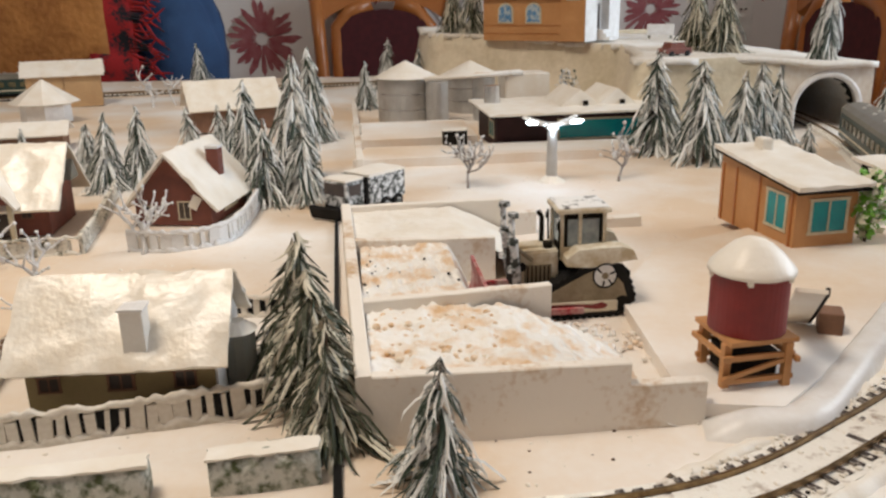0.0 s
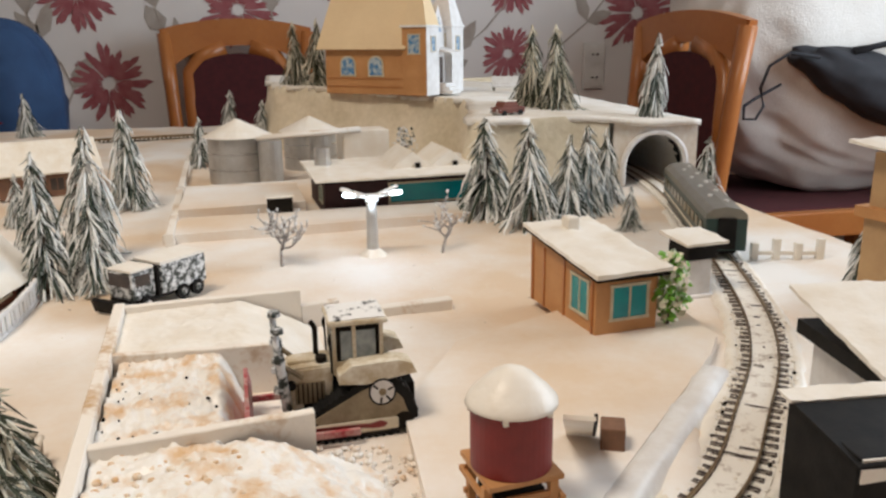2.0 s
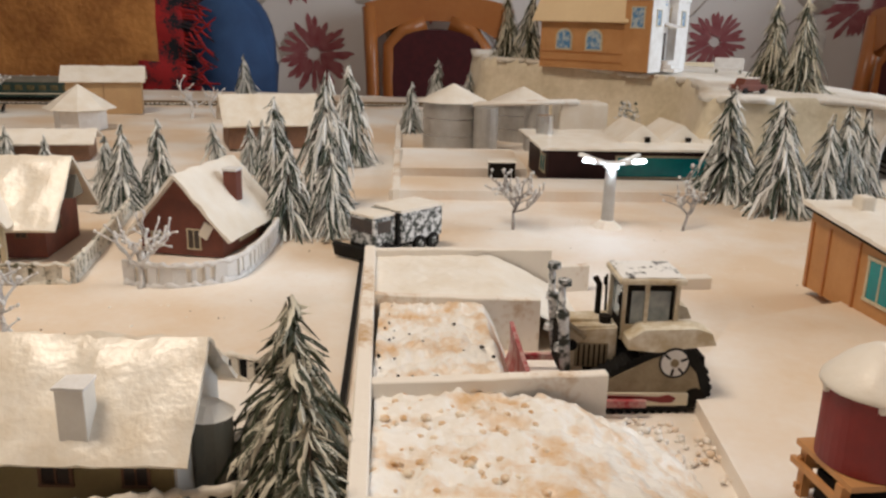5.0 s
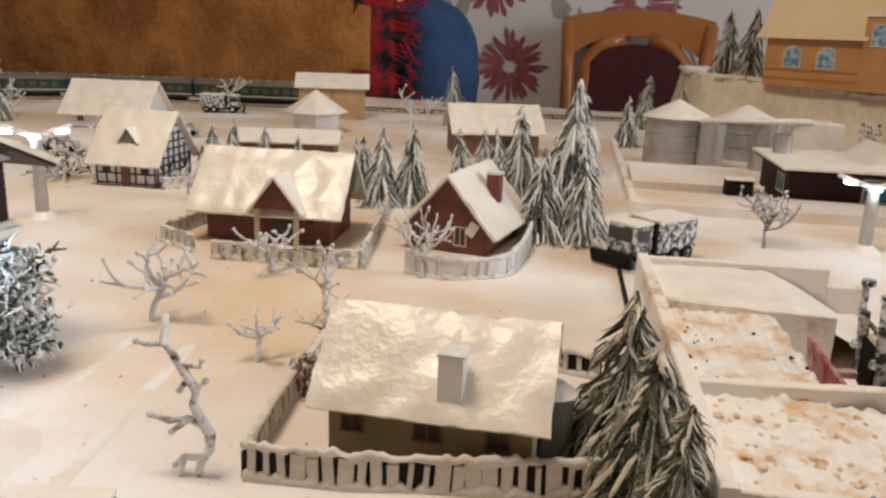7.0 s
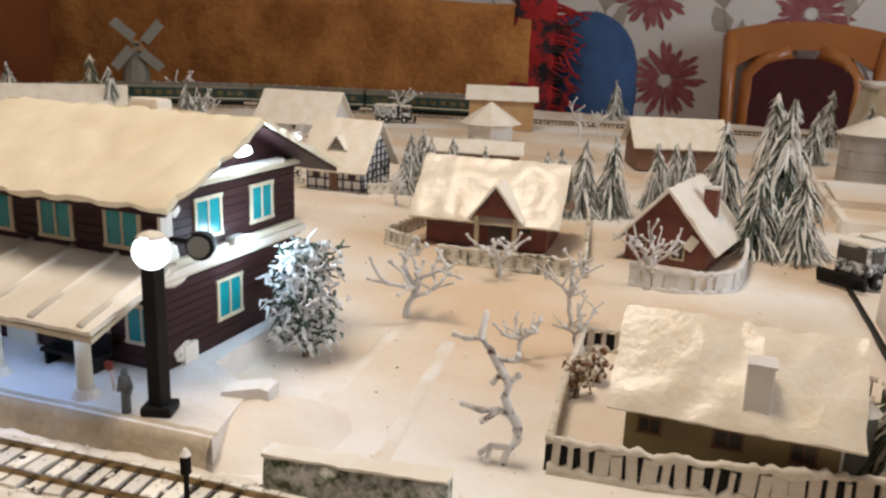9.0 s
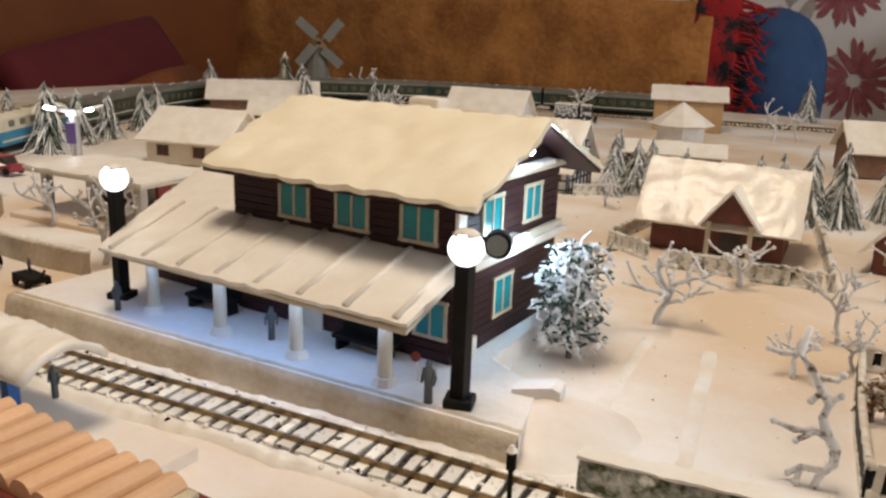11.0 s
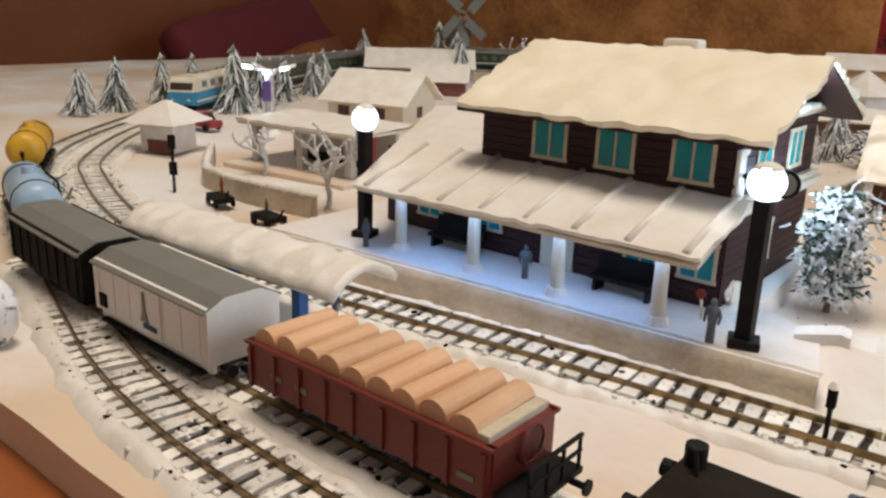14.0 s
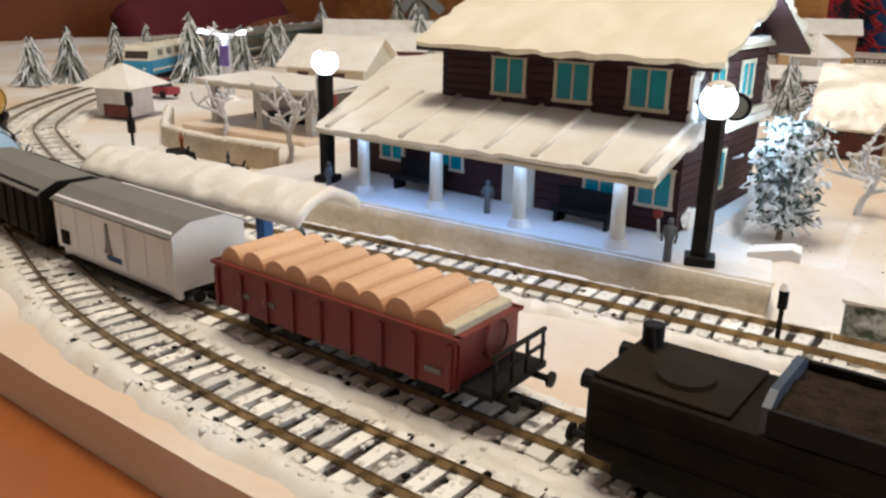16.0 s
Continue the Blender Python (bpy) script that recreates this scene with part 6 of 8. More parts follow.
for k, (y, z, w, h) in enumerate(((0.314, 0.056, 0.012, 0.012), (0.317, 0.044, 0.016, 0.007), (0.318, 0.078, 0.008, 0.010), (0.322, 0.006, 0.014, 0.010), (0.408, 0.047, 0.014, 0.006))):
    bm = bmesh.new()
    bmesh.ops.create_icosphere(bm, subdivisions=3, radius=1)
    for v in bm.verts:
        q = v.co.copy()
        f = 1 + 0.45 * noise.noise(q * 1.9 + Vector((k * 3.0, 0, 0)))
        v.co = Vector((SX1 + 0.0014 + 0.0013 * q.x, y + 0.5 * w * q.y * f, z + 0.5 * h * q.z * f))
    part("stuck_snow", bm, M_SNOW, st, "ragged snow stuck to the planks", smooth=True)


def bench(x, y):
    ob = thing("bench", "dark bench standing on the platform under the porch", "bench", x, y, 0.013, group="platform benches")
    part("seat", box(0, 0, 0.006, 0.034, 0.010, 0.002), M_BLACK, ob)
    part("backrest", box(0, 0.005, 0.008, 0.034, 0.0015, 0.009), M_BLACK, ob)
    for sx in (-0.014, 0.014):
        part("leg", box(sx, 0, 0, 0.002, 0.009, 0.006), M_BLACK, ob)


bench(-0.394, 0.297)
bench(-0.500, 0.296)


def globe_lamp(x, y):
    ob = thing("globe_lamp", "black lamp post with a glowing white glass globe", "street lamp", x, y, 0.013, group="platform lamps")
    part("post", box(0, 0, 0, 0.0066, 0.0066, 0.063, bev=0.0006), M_BLACK, ob)
    part("foot", box(0, 0, 0, 0.013, 0.012, 0.004, 20, bev=0.001), M_BLACK, ob)
    bm = bmesh.new()
    bmesh.ops.create_uvsphere(bm, u_segments=24, v_segments=16, radius=0.0076, matrix=Matrix.Translation((0, 0, 0.0700)))
    part("globe", bm, M_GLOBE, ob, "round glowing glass globe", smooth=True)
    bm = bmesh.new()
    bmesh.ops.create_uvsphere(bm, u_segments=24, v_segments=16, radius=0.0079, matrix=Matrix.Translation((0, 0, 0.0700)))
    bmesh.ops.delete(bm, geom=[v for v in bm.verts if v.co.z < 0.0752 + 0.0012 * noise.noise(v.co * 500)], context="VERTS")
    bmesh.ops.solidify(bm, geom=bm.faces[:], thickness=-0.0006)
    part("snow_cap", bm, M_SNOW, ob, smooth=True)


globe_lamp(-0.3265, 0.276)
globe_lamp(-0.556, 0.279)
point_lamp("gable_light", -0.334, 0.362, 0.112, 0.060, (0.55, 0.78, 1.0), 0.004)
point_lamp("string_course_light", -0.334, 0.362, 0.0665, 0.060, (0.55, 0.78, 1.0), 0.004)
# unseen strip, added under the porch to spread blue light over the platform
area_lamp("porch_strip_light", (-0.442, 0.268, 0.0468), (-0.442, 0.272, 0.0), 0.17, 0.006, 0.032, (0.30, 0.52, 1.0))



def cross_lamp(x, y, h, rz, label):
    """A post with a head of four glowing tubes."""
    ob = thing("area_lamp_post", label, "street lamp", x, y, 0, rz, "yard lamps")
    part("post", cone(0, 0, 0, 0.0058, 0.0048, h - 0.006, 12), M_SILVER, ob)
    part("head", box(0, 0, h - 0.008, 0.012, 0.010, 0.006, bev=0.001), M_WHITE, ob)
    for a in (20, 160, 200, 340):
        c, s = math.cos(radians(a)), math.sin(radians(a))
        tip = 0.0045 + 0.002 * (s > 0)
        arm = part("arm", tube([(0.003 * c, 0.003 * s, h - 0.004), (0.018 * c, 0.018 * s, h - 0.004 + 0.6 * tip)], [0.0016, 0.0018], 8), M_WHITE, ob, smooth=True)
        part("bulb", tube([(0.017 * c, 0.017 * s, h - 0.004 + 0.55 * tip), (0.021 * c, 0.021 * s, h - 0.004 + 0.75 * tip), (0.028 * c, 0.028 * s, h - 0.004 + tip), (0.030 * c, 0.030 * s, h - 0.004 + tip)], [0.0013, 0.0019, 0.0021, 0.0010], 10), M_PLASTICW if s > 0 else M_LAMP, arm, "white lamp bulb", smooth=True)
    part("foot", cone(0, 0, -0.002, 0.015, 0.006, 0.007, 14), M_SNOW, ob)
    point_lamp("yard_light", x, y - 0.008, h - 0.009, 0.026, (0.70, 0.85, 1.0), 0.006)


cross_lamp(0.1745, 0.812, 0.060, 3, "white post with four glowing lamp tubes in the workshop yard")
cross_lamp(-0.530, 0.665, 0.076, 30, "white post with glowing lamp tubes beside the half-timbered house")
cross_lamp(-0.965, 0.530, 0.074, 25, "white post with glowing lamp tubes at the far stop")

# island canopy between the tracks
solid("island_platform", prism([(-0.62, 0.158), (-0.40, 0.163), (-0.40, 0.196), (-0.62, 0.183)], "z", -0.003, 0.0045), M_GROUND, "low snowy island platform", "platform", kind="structure")
cp = thing("platform_canopy", "curved snowy platform canopy on blue posts", "canopy", -0.524, 0.171, 0.0045, 1.5)
bm = bmesh.new()
nx, ny = 44, 10
tops, lows = [], []
for i in range(nx + 1):
    for j in range(ny + 1):
        x, v = -0.077 + 0.154 * i / nx, -1 + 2 * j / ny
        b = 0.0030 * (noise.noise((x * 120, v * 2, 3)) + 0.5 * noise.noise((x * 260, v * 4, 1)))
        z = 0.028 + 0.009 * (1 - v * v)
        tops.append(bm.verts.new((x, 0.0195 * v, z + 0.003 + b)))
        lows.append(bm.verts.new((x, 0.0185 * v, z)))
s = ny + 1
for i in range(nx):
    for j in range(ny):
        k = i * s + j
        bm.faces.new((tops[k], tops[k + s], tops[k + s + 1], tops[k + 1]))
        bm.faces.new((lows[k + 1], lows[k + s + 1], lows[k + s], lows[k]))
for i in range(nx):
    for j in (0, ny):
        k = i * s + j
        bm.faces.new((lows[k], lows[k + s], tops[k + s], tops[k]))
for i in (0, nx):
    for j in range(ny):
        k = i * s + j
        bm.faces.new((lows[k], lows[k + 1], tops[k + 1], tops[k]))
part("roof", bm, M_SNOW, cp, "lumpy snow on a barrel roof", smooth=True)
for x in (-0.06, -0.012, 0.036):
    part("post", box(x, 0, 0, 0.0055, 0.0055, 0.036, bev=0.0006), M_BLUEPOST, cp, "blue canopy post")

# fences, hedges, walls
def fence(pts, h, label, mat, gap_mat, step=0.0085, seed=0, ragged=0.3):
    """Short boards on a rail: dark gaps between snow-caked pickets."""
    rnd = random.Random(seed)
    ob = thing("fence", label, "fence")
    line = smooth_path(pts, step)
    mesh = [finish("picket", box(0, 0, -0.002, step * f, 0.0022, h + 0.002, bev=0.0004), mat) for f in (0.36, 0.52, 0.74, 1.0)]
    for i, (a, b) in enumerate(zip(line, line[1:])):
        d = b - a
        p = new("picket", mesh[rnd.randrange(4)])
        p.parent = ob
        p.matrix_basis = pose((a.x + b.x) / 2, (a.y + b.y) / 2, 0, rnd.uniform(-3, 3), rnd.uniform(-4, 4), math.degrees(math.atan2(d.y, d.x))) @ Matrix.Diagonal((1, 1, 1 - ragged * rnd.random(), 1))
    part("backing", sweep_rect(line, 0.0008, -0.002, 0.0012, h * 0.72 + 0.002), gap_mat, ob, "dark backing between the pickets")
    fine = smooth_path(pts, 0.0016)
    for nm, zc, amp, th in (("top_snow", 0.88, 0.16, 0.0034), ("bottom_snow", 0.05, 0.26, 0.0040)):
        bm = bmesh.new()
        rows = []
        for i, p in enumerate(fine):
            d = (fine[min(i + 1, len(fine) - 1)] - fine[max(i - 1, 0)]).normalized()
            sd = Vector((-d.y, d.x, 0)) * th / 2
            a, b = noise.noise(p * 190 + Vector((seed, 0, zc))), noise.noise(p * 260 + Vector((0, seed, zc)))
            lo = h * (zc - 0.08 + amp * a) if zc > 0.5 else -0.002
            hi = max(lo + 0.001, h * (zc + 0.10 + amp * b))
            rows.append([bm.verts.new(p + sd * e + Vector((0, 0, z))) for e, z in ((-1, lo), (1, lo), (1, hi - 0.0006), (0, hi), (-1, hi - 0.0006))])
        for r, q in zip(rows, rows[1:]):
            for k in range(5):
                bm.faces.new((r[k], r[(k + 1) % 5], q[(k + 1) % 5], q[k]))
        bm.faces.new(rows[0][::-1])
        bm.faces.new(rows[-1])
        part(nm, bm, mat, ob, smooth=True)
    return ob


fence([(-0.171, 0.3245), (-0.12, 0.3305), (-0.07, 0.3415), (-0.034, 0.351)], 0.0155, "snow-caked picket fence with dark gaps before the cottage", M_FENCE, M_BLACK, 0.0062, 1)
fence([(-0.171, 0.3255), (-0.18, 0.39), (-0.187, 0.465)], 0.0135, "snow-caked side fence of the cottage garden", M_FENCE, M_BLACK, 0.0075, 2)
fence([(-0.034, 0.352), (-0.028, 0.40), (-0.034, 0.46)], 0.0135, "snow-caked fence between cottage and trees", M_FENCE, M_BLACK, 0.0075, 3)
fence([(-0.187, 0.466), (-0.12, 0.475), (-0.036, 0.462)], 0.0135, "rear fence of the cottage garden", M_FENCE, M_BLACK, 0.0075, 4)
fence([(-0.393, 0.63), (-0.352, 0.609)], 0.014, "mossy snow-caked fence by the bungalow", M_FENCEGREEN, M_FENCEGREEN, 0.009, 5, 0.1)
fence([(-0.333, 0.599), (-0.28, 0.602), (-0.219, 0.609)], 0.014, "mossy snow-caked front fence of the bungalow", M_FENCEGREEN, M_FENCEGREEN, 0.009, 6, 0.1)
fence([(-0.219, 0.61), (-0.237, 0.71), (-0.258, 0.81)], 0.014, "mossy snow-caked side fence of the bungalow", M_FENCEGREEN, M_FENCEGREEN, 0.009, 7, 0.1)
fence([(-0.393, 0.631), (-0.392, 0.70), (-0.385, 0.77)], 0.013, "mossy snow-caked far fence of the bungalow", M_FENCEGREEN, M_FENCEGREEN, 0.009, 8, 0.1)
fence([(-0.185, 0.612), (-0.15, 0.605), (-0.117, 0.625), (-0.108, 0.67), (-0.108, 0.73), (-0.112, 0.78)], 0.0165, "curved icy white fence round the gabled cottage", M_WHITE, M_SNOW, 0.009, 9, 0.08)
fence([(-0.61, 0.80), (-0.655, 0.86)], 0.013, "low snowy fence near the half-timbered house", M_FENCEGREEN, M_FENCEGREEN, 0.009, 10, 0.1)
fence([(-0.505, 0.815), (-0.475, 0.85), (-0.47, 0.93)], 0.012, "low snowy fence beside the half-timbered house", M_FENCEGREEN, M_FENCEGREEN, 0.009, 11, 0.1)


def hedge(a, b, h, w, label, seed):
    a, b = Vector((*a, 0)), Vector((*b, 0))
    d = b - a
    n = max(4, int(d.length / 0.004))
    s = Vector((-d.y, d.x, 0)).normalized()
    bm = bmesh.new()
    ring = [(-0.5, -0.15), (-0.52, 0.5), (-0.42, 0.95), (0, 1.04), (0.42, 0.95), (0.52, 0.5), (0.5, -0.15)]
    rows = []
    for i in range(n + 1):
        p = a + d * i / n
        rows.append([bm.verts.new(p + s * e * w * (1 + 0.12 * noise.noise((i * 0.9, k * 3, seed))) + Vector((0, 0, z * h * (1 + 0.08 * noise.noise((i * 0.7, k, seed + 5)))))) for k, (e, z) in enumerate(ring)])
    for p, q in zip(rows, rows[1:]):
        for k in range(len(ring) - 1):
            bm.faces.new((p[k], p[k + 1], q[k + 1], q[k]))
    bm.faces.new(rows[0][::-1])
    bm.faces.new(rows[-1])
    ob = thing("hedge", label, "hedge")
    part("foliage", bm, M_HEDGE, ob, smooth=True)
    e = s * w * 0.46
    zt = h * 0.99
    part("snow_top", snow_slab(tuple(a - e + Vector((0, 0, zt))), tuple(b - e + Vector((0, 0, zt))), tuple(b + e + Vector((0, 0, zt))), tuple(a + e + Vector((0, 0, zt))), th=0.0012, step=0.003, rough=0.0010, seed=seed, sag=0.002), M_SNOW, ob, "patchy snow along the hedge top", smooth=True)


hedge((-0.265, 0.264), (-0.195, 0.2755), 0.0155, 0.010, "flocked grey-green hedge with snow on top", 1)
hedge((-0.165, 0.2775), (-0.075, 0.2865), 0.0135, 0.010, "flocked grey-green hedge near the track", 2)
hedge((-0.052, 0.2865), (-0.011, 0.2925), 0.0150, 0.010, "short flocked hedge by the board joint", 3)
solid("low_wall", sweep_rect(smooth_path([(-0.868, 0.385), (-0.795, 0.330), (-0.766, 0.319), (-0.720, 0.314), (-0.648, 0.320)], 0.006), 0, -0.003, 0.007, 0.0180), M_CONCRETE, "low curved concrete wall with a snowy top", "wall", kind="structure")

crumbs("wall_snow", [(p.x, p.y, 0.0152, 0.0036) for p in smooth_path([(-0.868, 0.385), (-0.795, 0.330), (-0.766, 0.319), (-0.720, 0.314), (-0.648, 0.320)], 0.0040)], M_SNOW, "lumpy snow along the top of the low wall", "snow")

# covered stop with flat roof, hut, signals, carts
gs = thing("covered_stop", "open shelter with a flat snowy roof on grey posts", "shelter", -0.775, 0.432, 0, 4)
part("roof", snow_slab((-0.072, -0.03, 0.040), (0.072, -0.03, 0.040), (0.072, 0.045, 0.042), (-0.072, 0.045, 0.042), th=0.003, seed=80), M_SNOW, gs, smooth=True)
part("roof_board", box(0, 0.007, 0.0375, 0.142, 0.073, 0.0025), M_CREAM, gs)
for sx in (-0.058, 0.0, 0.058):
    part("post", box(sx, -0.018, 0, 0.007, 0.007, 0.038), M_SILVER, gs)
part("back_wall", box(0, 0.036, 0, 0.13, 0.004, 0.038), M_SILVER, gs)
part("bench", box(0, 0.022, 0.004, 0.09, 0.012, 0.006), M_BLACK, gs)
part("red_panel", box(0.064, -0.0, 0.0, 0.004, 0.014, 0.036), M_RED, gs, "red side panel")
part("floor_slab", box(0, 0, -0.003, 0.15, 0.09, 0.006, bev=0.001), M_GROUND, gs)
hs = thing("guard_hut", "small white guard hut with a pointed snow roof", "hut", -0.945, 0.388, 0, 20)
part("wall", box(0, 0, 0, 0.040, 0.034, 0.030, bev=0.001), M_WHITE, hs)
part("base_band", box(0.004, -0.0175, 0.0, 0.03, 0.0015, 0.012), M_BRICK, hs)
part("roof", cone(0, 0, 0, 0.045, 0.003, 0.020, 4, pose(0, 0, 0.029, 0, 0, 45)), M_SNOW, hs)
sg = thing("signal", "tall black railway signal post", "signal", -0.779, 0.290, 0)
part("post", tube([(0, 0, 0), (0, 0, 0.042)], 0.0012, 6), M_BLACK, sg)
part("lamp_box", box(0, 0, 0.034, 0.006, 0.004, 0.011, bev=0.001), M_BLACK, sg)
part("step_box", box(0, 0, 0.014, 0.005, 0.004, 0.010), M_BLACK, sg)
sg = thing("track_signal", "stubby snow-topped signal post at the platform's end", "signal", -0.281, 0.2365, 0)
part("post", tube([(0, 0, 0), (0, 0, 0.020)], 0.0010, 6), M_DARK, sg)
part("head", box(0, 0, 0.016, 0.0032, 0.0028, 0.008, bev=0.0006), M_DARK, sg)
part("snow", cone(0, 0, 0.0235, 0.0022, 0.0008, 0.0025, 8), M_SNOW, sg)


def cart(x, y, rz):
    ob = thing("handcart", "small black platform handcart", "cart", x, y, 0, rz, "handcarts")
    part("tray", box(0, 0, 0.004, 0.026, 0.013, 0.004, bev=0.0008), M_BLACK, ob)
    part("handle", tube([(0.012, 0, 0.007), (0.018, 0, 0.014)], 0.0008, 5), M_BLACK, ob)
    for sx in (-0.008, 0.008):
        for sy in (-0.0065, 0.0065):
            part("wheel", cone(0, 0, -0.0008, 0.0032, 0.0032, 0.0016, 12, pose(sx, sy, 0.0032, 90)), M_DARK, ob)


cart(-0.720, 0.291, -15)
cart(-0.652, 0.282, -5)
figure(-0.7205, 0.293, 0.008, 0.013, M_ORANGEFIG, "toy figure in orange on the handcart")
figure(-0.655, 0.283, 0.008, 0.010, M_FIGURE, "small dark toy figure on the handcart")
figure(-0.3385, 0.2695, 0.013, 0.020, M_FIGURE, "toy station figure in grey coat holding a signal disc")
disc = thing("signal_disc", "small red signal disc on a thin rod", "signal disc", -0.3425, 0.2675, 0.013)
part("rod", tube([(0, 0, 0.010), (-0.001, 0, 0.020)], 0.0006, 5), M_WHITE, disc)
part("disc", cone(0, 0, 0, 0.0022, 0.0022, 0.001, 12, pose(-0.001, -0.0005, 0.0212, 90)), M_RED, disc)
figure(-0.443, 0.283, 0.013, 0.018, M_FIGURE, "dark toy figure walking on the platform", 40)
figure(-0.540, 0.264, 0.013, 0.017, M_FIGURE, "grey toy figure beside the lamp post", 90)
figure(-0.485, 0.190, 0.0045, 0.016, M_FIGURE, "dark toy figure under the canopy", 20)
figure(-0.510, 0.190, 0.0045, 0.018, M_FIGURE, "dark toy figure waiting under the canopy", 70)
sgn = thing("warning_sign", "yellow triangular road sign on a thin post", "road sign", -0.523, 0.605, 0, 30)
part("post", tube([(0, 0, 0), (0, 0, 0.02)], 0.0009, 6), M_BROWN, sgn)
part("plate", prism([(-0.0065, 0.017), (0.0065, 0.017), (0, 0.029)], "y", -0.0006, 0.0006), M_YELLOW, sgn)
pb = thing("advert_board", "purple poster board on a post", "sign", -0.955, 0.518, 0, 30)
part("post", tube([(0, 0, 0), (0, 0, 0.05)], 0.001, 6), M_SILVER, pb)
part("panel", box(0, 0, 0.038, 0.010, 0.002, 0.022), M_PURPLE, pb)

# ---- bulldozer ----
dz = thing("bulldozer", "sand-coloured toy bulldozer with snow on its cab roof", "bulldozer", 0.1225, 0.466, 0.0005, 3)


def track_loop(pts, y0, y1, name, mat):
    bm = bmesh.new()
    add_prism(bm, pts, "y", y0, y1)
    return part(name, bm, mat, dz)


for s in (-1, 1):
    yc = s * 0.0195
    oval = [(-0.030, 0.0), (0.022, 0.0), (0.033, 0.004), (0.037, 0.011), (0.033, 0.023), (0.025, 0.032), (0.014, 0.0355), (0.004, 0.032), (-0.026, 0.0165), (-0.034, 0.013), (-0.037, 0.008), (-0.035, 0.003)]
    oval = [(x, 1.08 * z) for x, z in oval]
    tr = track_loop(oval, yc - 0.006, yc + 0.006, "crawler_track", M_BLACK)
    n = len(oval)
    lug = bmesh.new()
    for k in range(n):
        a, b = oval[k], oval[(k + 1) % n]
        l = math.hypot(b[0] - a[0], b[1] - a[1])
        m = max(1, int(l / 0.0042))
        for i in range(m):
            f = (i + 0.5) / m
            add_box(lug, a[0] + (b[0] - a[0]) * f, yc, a[1] + (b[1] - a[1]) * f - 0.0009, 0.0022, 0.0124, 0.0018, ry=-math.degrees(math.atan2(b[1] - a[1], b[0] - a[0])))
    part("tread", lug, M_BLACK, tr)
    side = yc + s * 0.0062
    inset = [(0.001 + (x - 0.001) * 0.84, 0.0145 + (z - 0.0145) * 0.76) for x, z in oval]
    part("track_plate", prism(inset, "y", side - 0.0004, side + 0.0003), M_DOZPLATE, tr, "dusty tan plate inside the track")
    w = part("drive_sprocket", cone(0, 0, -0.001, 0.0080, 0.0080, 0.002, 24, pose(0.0155, side, 0.0280, 90)), M_WHITE, tr, "snowy drive sprocket")
    part("rim", tube([(0.0155 + 0.0078 * math.cos(a), side + s * 0.0009, 0.0280 + 0.0078 * math.sin(a)) for a in [2 * math.pi * k / 20 for k in range(21)]], 0.0006, 5), M_BLACK, w)
    part("hub", cone(0, 0, -0.0014, 0.0026, 0.0022, 0.0028, 14, pose(0.0155, side, 0.0280, 90)), M_DOZPLATE, w)
    for a in (-100, -50, 20, 140):
        part("spoke_gap", box(0.0155 + 0.0052 * math.cos(radians(a)), side + s * 0.0010, 0.0280 + 0.0052 * math.sin(radians(a)) - 0.0006, 0.0036, 0.0005, 0.0012, ry=-a), M_DARK, w)
    part("track_frame", box(-0.004, side, 0.0040, 0.058, 0.002, 0.0075, bev=0.0010), M_CREAM, tr, "snow-caked cream track frame")
    part("swoosh", prism([(-0.026, 0.0075), (0.002, 0.0072), (0.010, 0.0060), (0.016, 0.0062), (0.018, 0.0085), (0.014, 0.0105), (0.008, 0.0090), (-0.004, 0.0095), (-0.026, 0.0100)], "y", min(side + s * 0.0009, side + s * 0.0014), max(side + s * 0.0009, side + s * 0.0014)), M_RED, tr, "red flash on the track frame")
    for x in (-0.028, 0.028):
        part("idler", cone(0, 0, -0.001, 0.0055, 0.0055, 0.002, 16, pose(x, side - s * 0.0003, 0.0085, 90)), M_DARK, tr)
    part("push_arm", box(-0.030, s * 0.030, 0.005, 0.062, 0.003, 0.004, bev=0.0006), M_DOZRED, dz)
    part("fender", prism([(-0.010, 0.0350), (0.006, 0.0335), (0.030, 0.0370), (0.037, 0.0375), (0.034, 0.0440), (0.026, 0.0465), (-0.002, 0.0455), (-0.010, 0.0400)], "y", s * 0.0195 - 0.0068, s * 0.0195 + 0.0068), M_DOZER, dz, "sand-coloured fender tank dusted with snow")
bm = prism([(-0.0415, 0.016), (-0.012, 0.016), (-0.012, 0.0425), (-0.036, 0.0415), (-0.0415, 0.0385)], "y", -0.0125, 0.0125)
bmesh.ops.bevel(bm, geom=bm.edges[:], offset=0.0012, segments=2, affect="EDGES")
part("engine_hood", bm, M_DOZER, dz)
part("hood_ridge", box(-0.026, 0, 0.0415, 0.024, 0.010, 0.0022, bev=0.0008), M_DOZER, dz)
part("belly", box(0, 0, 0.006, 0.060, 0.026, 0.014), M_DARK, dz)
part("grille", box(-0.0422, 0, 0.017, 0.0016, 0.021, 0.021), M_DARK, dz)
part("air_port", cone(0, 0, -0.001, 0.0030, 0.0030, 0.002, 16, pose(-0.0370, -0.0128, 0.0320, 90)), M_BLACK, dz, "round black port in the hood's side")
part("side_vent", box(-0.026, -0.0129, 0.020, 0.018, 0.0010, 0.013), M_DOZPLATE, dz)
for k in range(6):
    part("vent_slat", box(-0.033 + k * 0.0028, -0.0136, 0.0205, 0.0008, 0.0008, 0.012), M_DARK, dz)
M_DOZGLASS = material("dull_cab_glass", (0.20, 0.24, 0.25), (0.42, 0.46, 0.47), 0.12, big=120, fine=300, mix=0.35, bump=0)
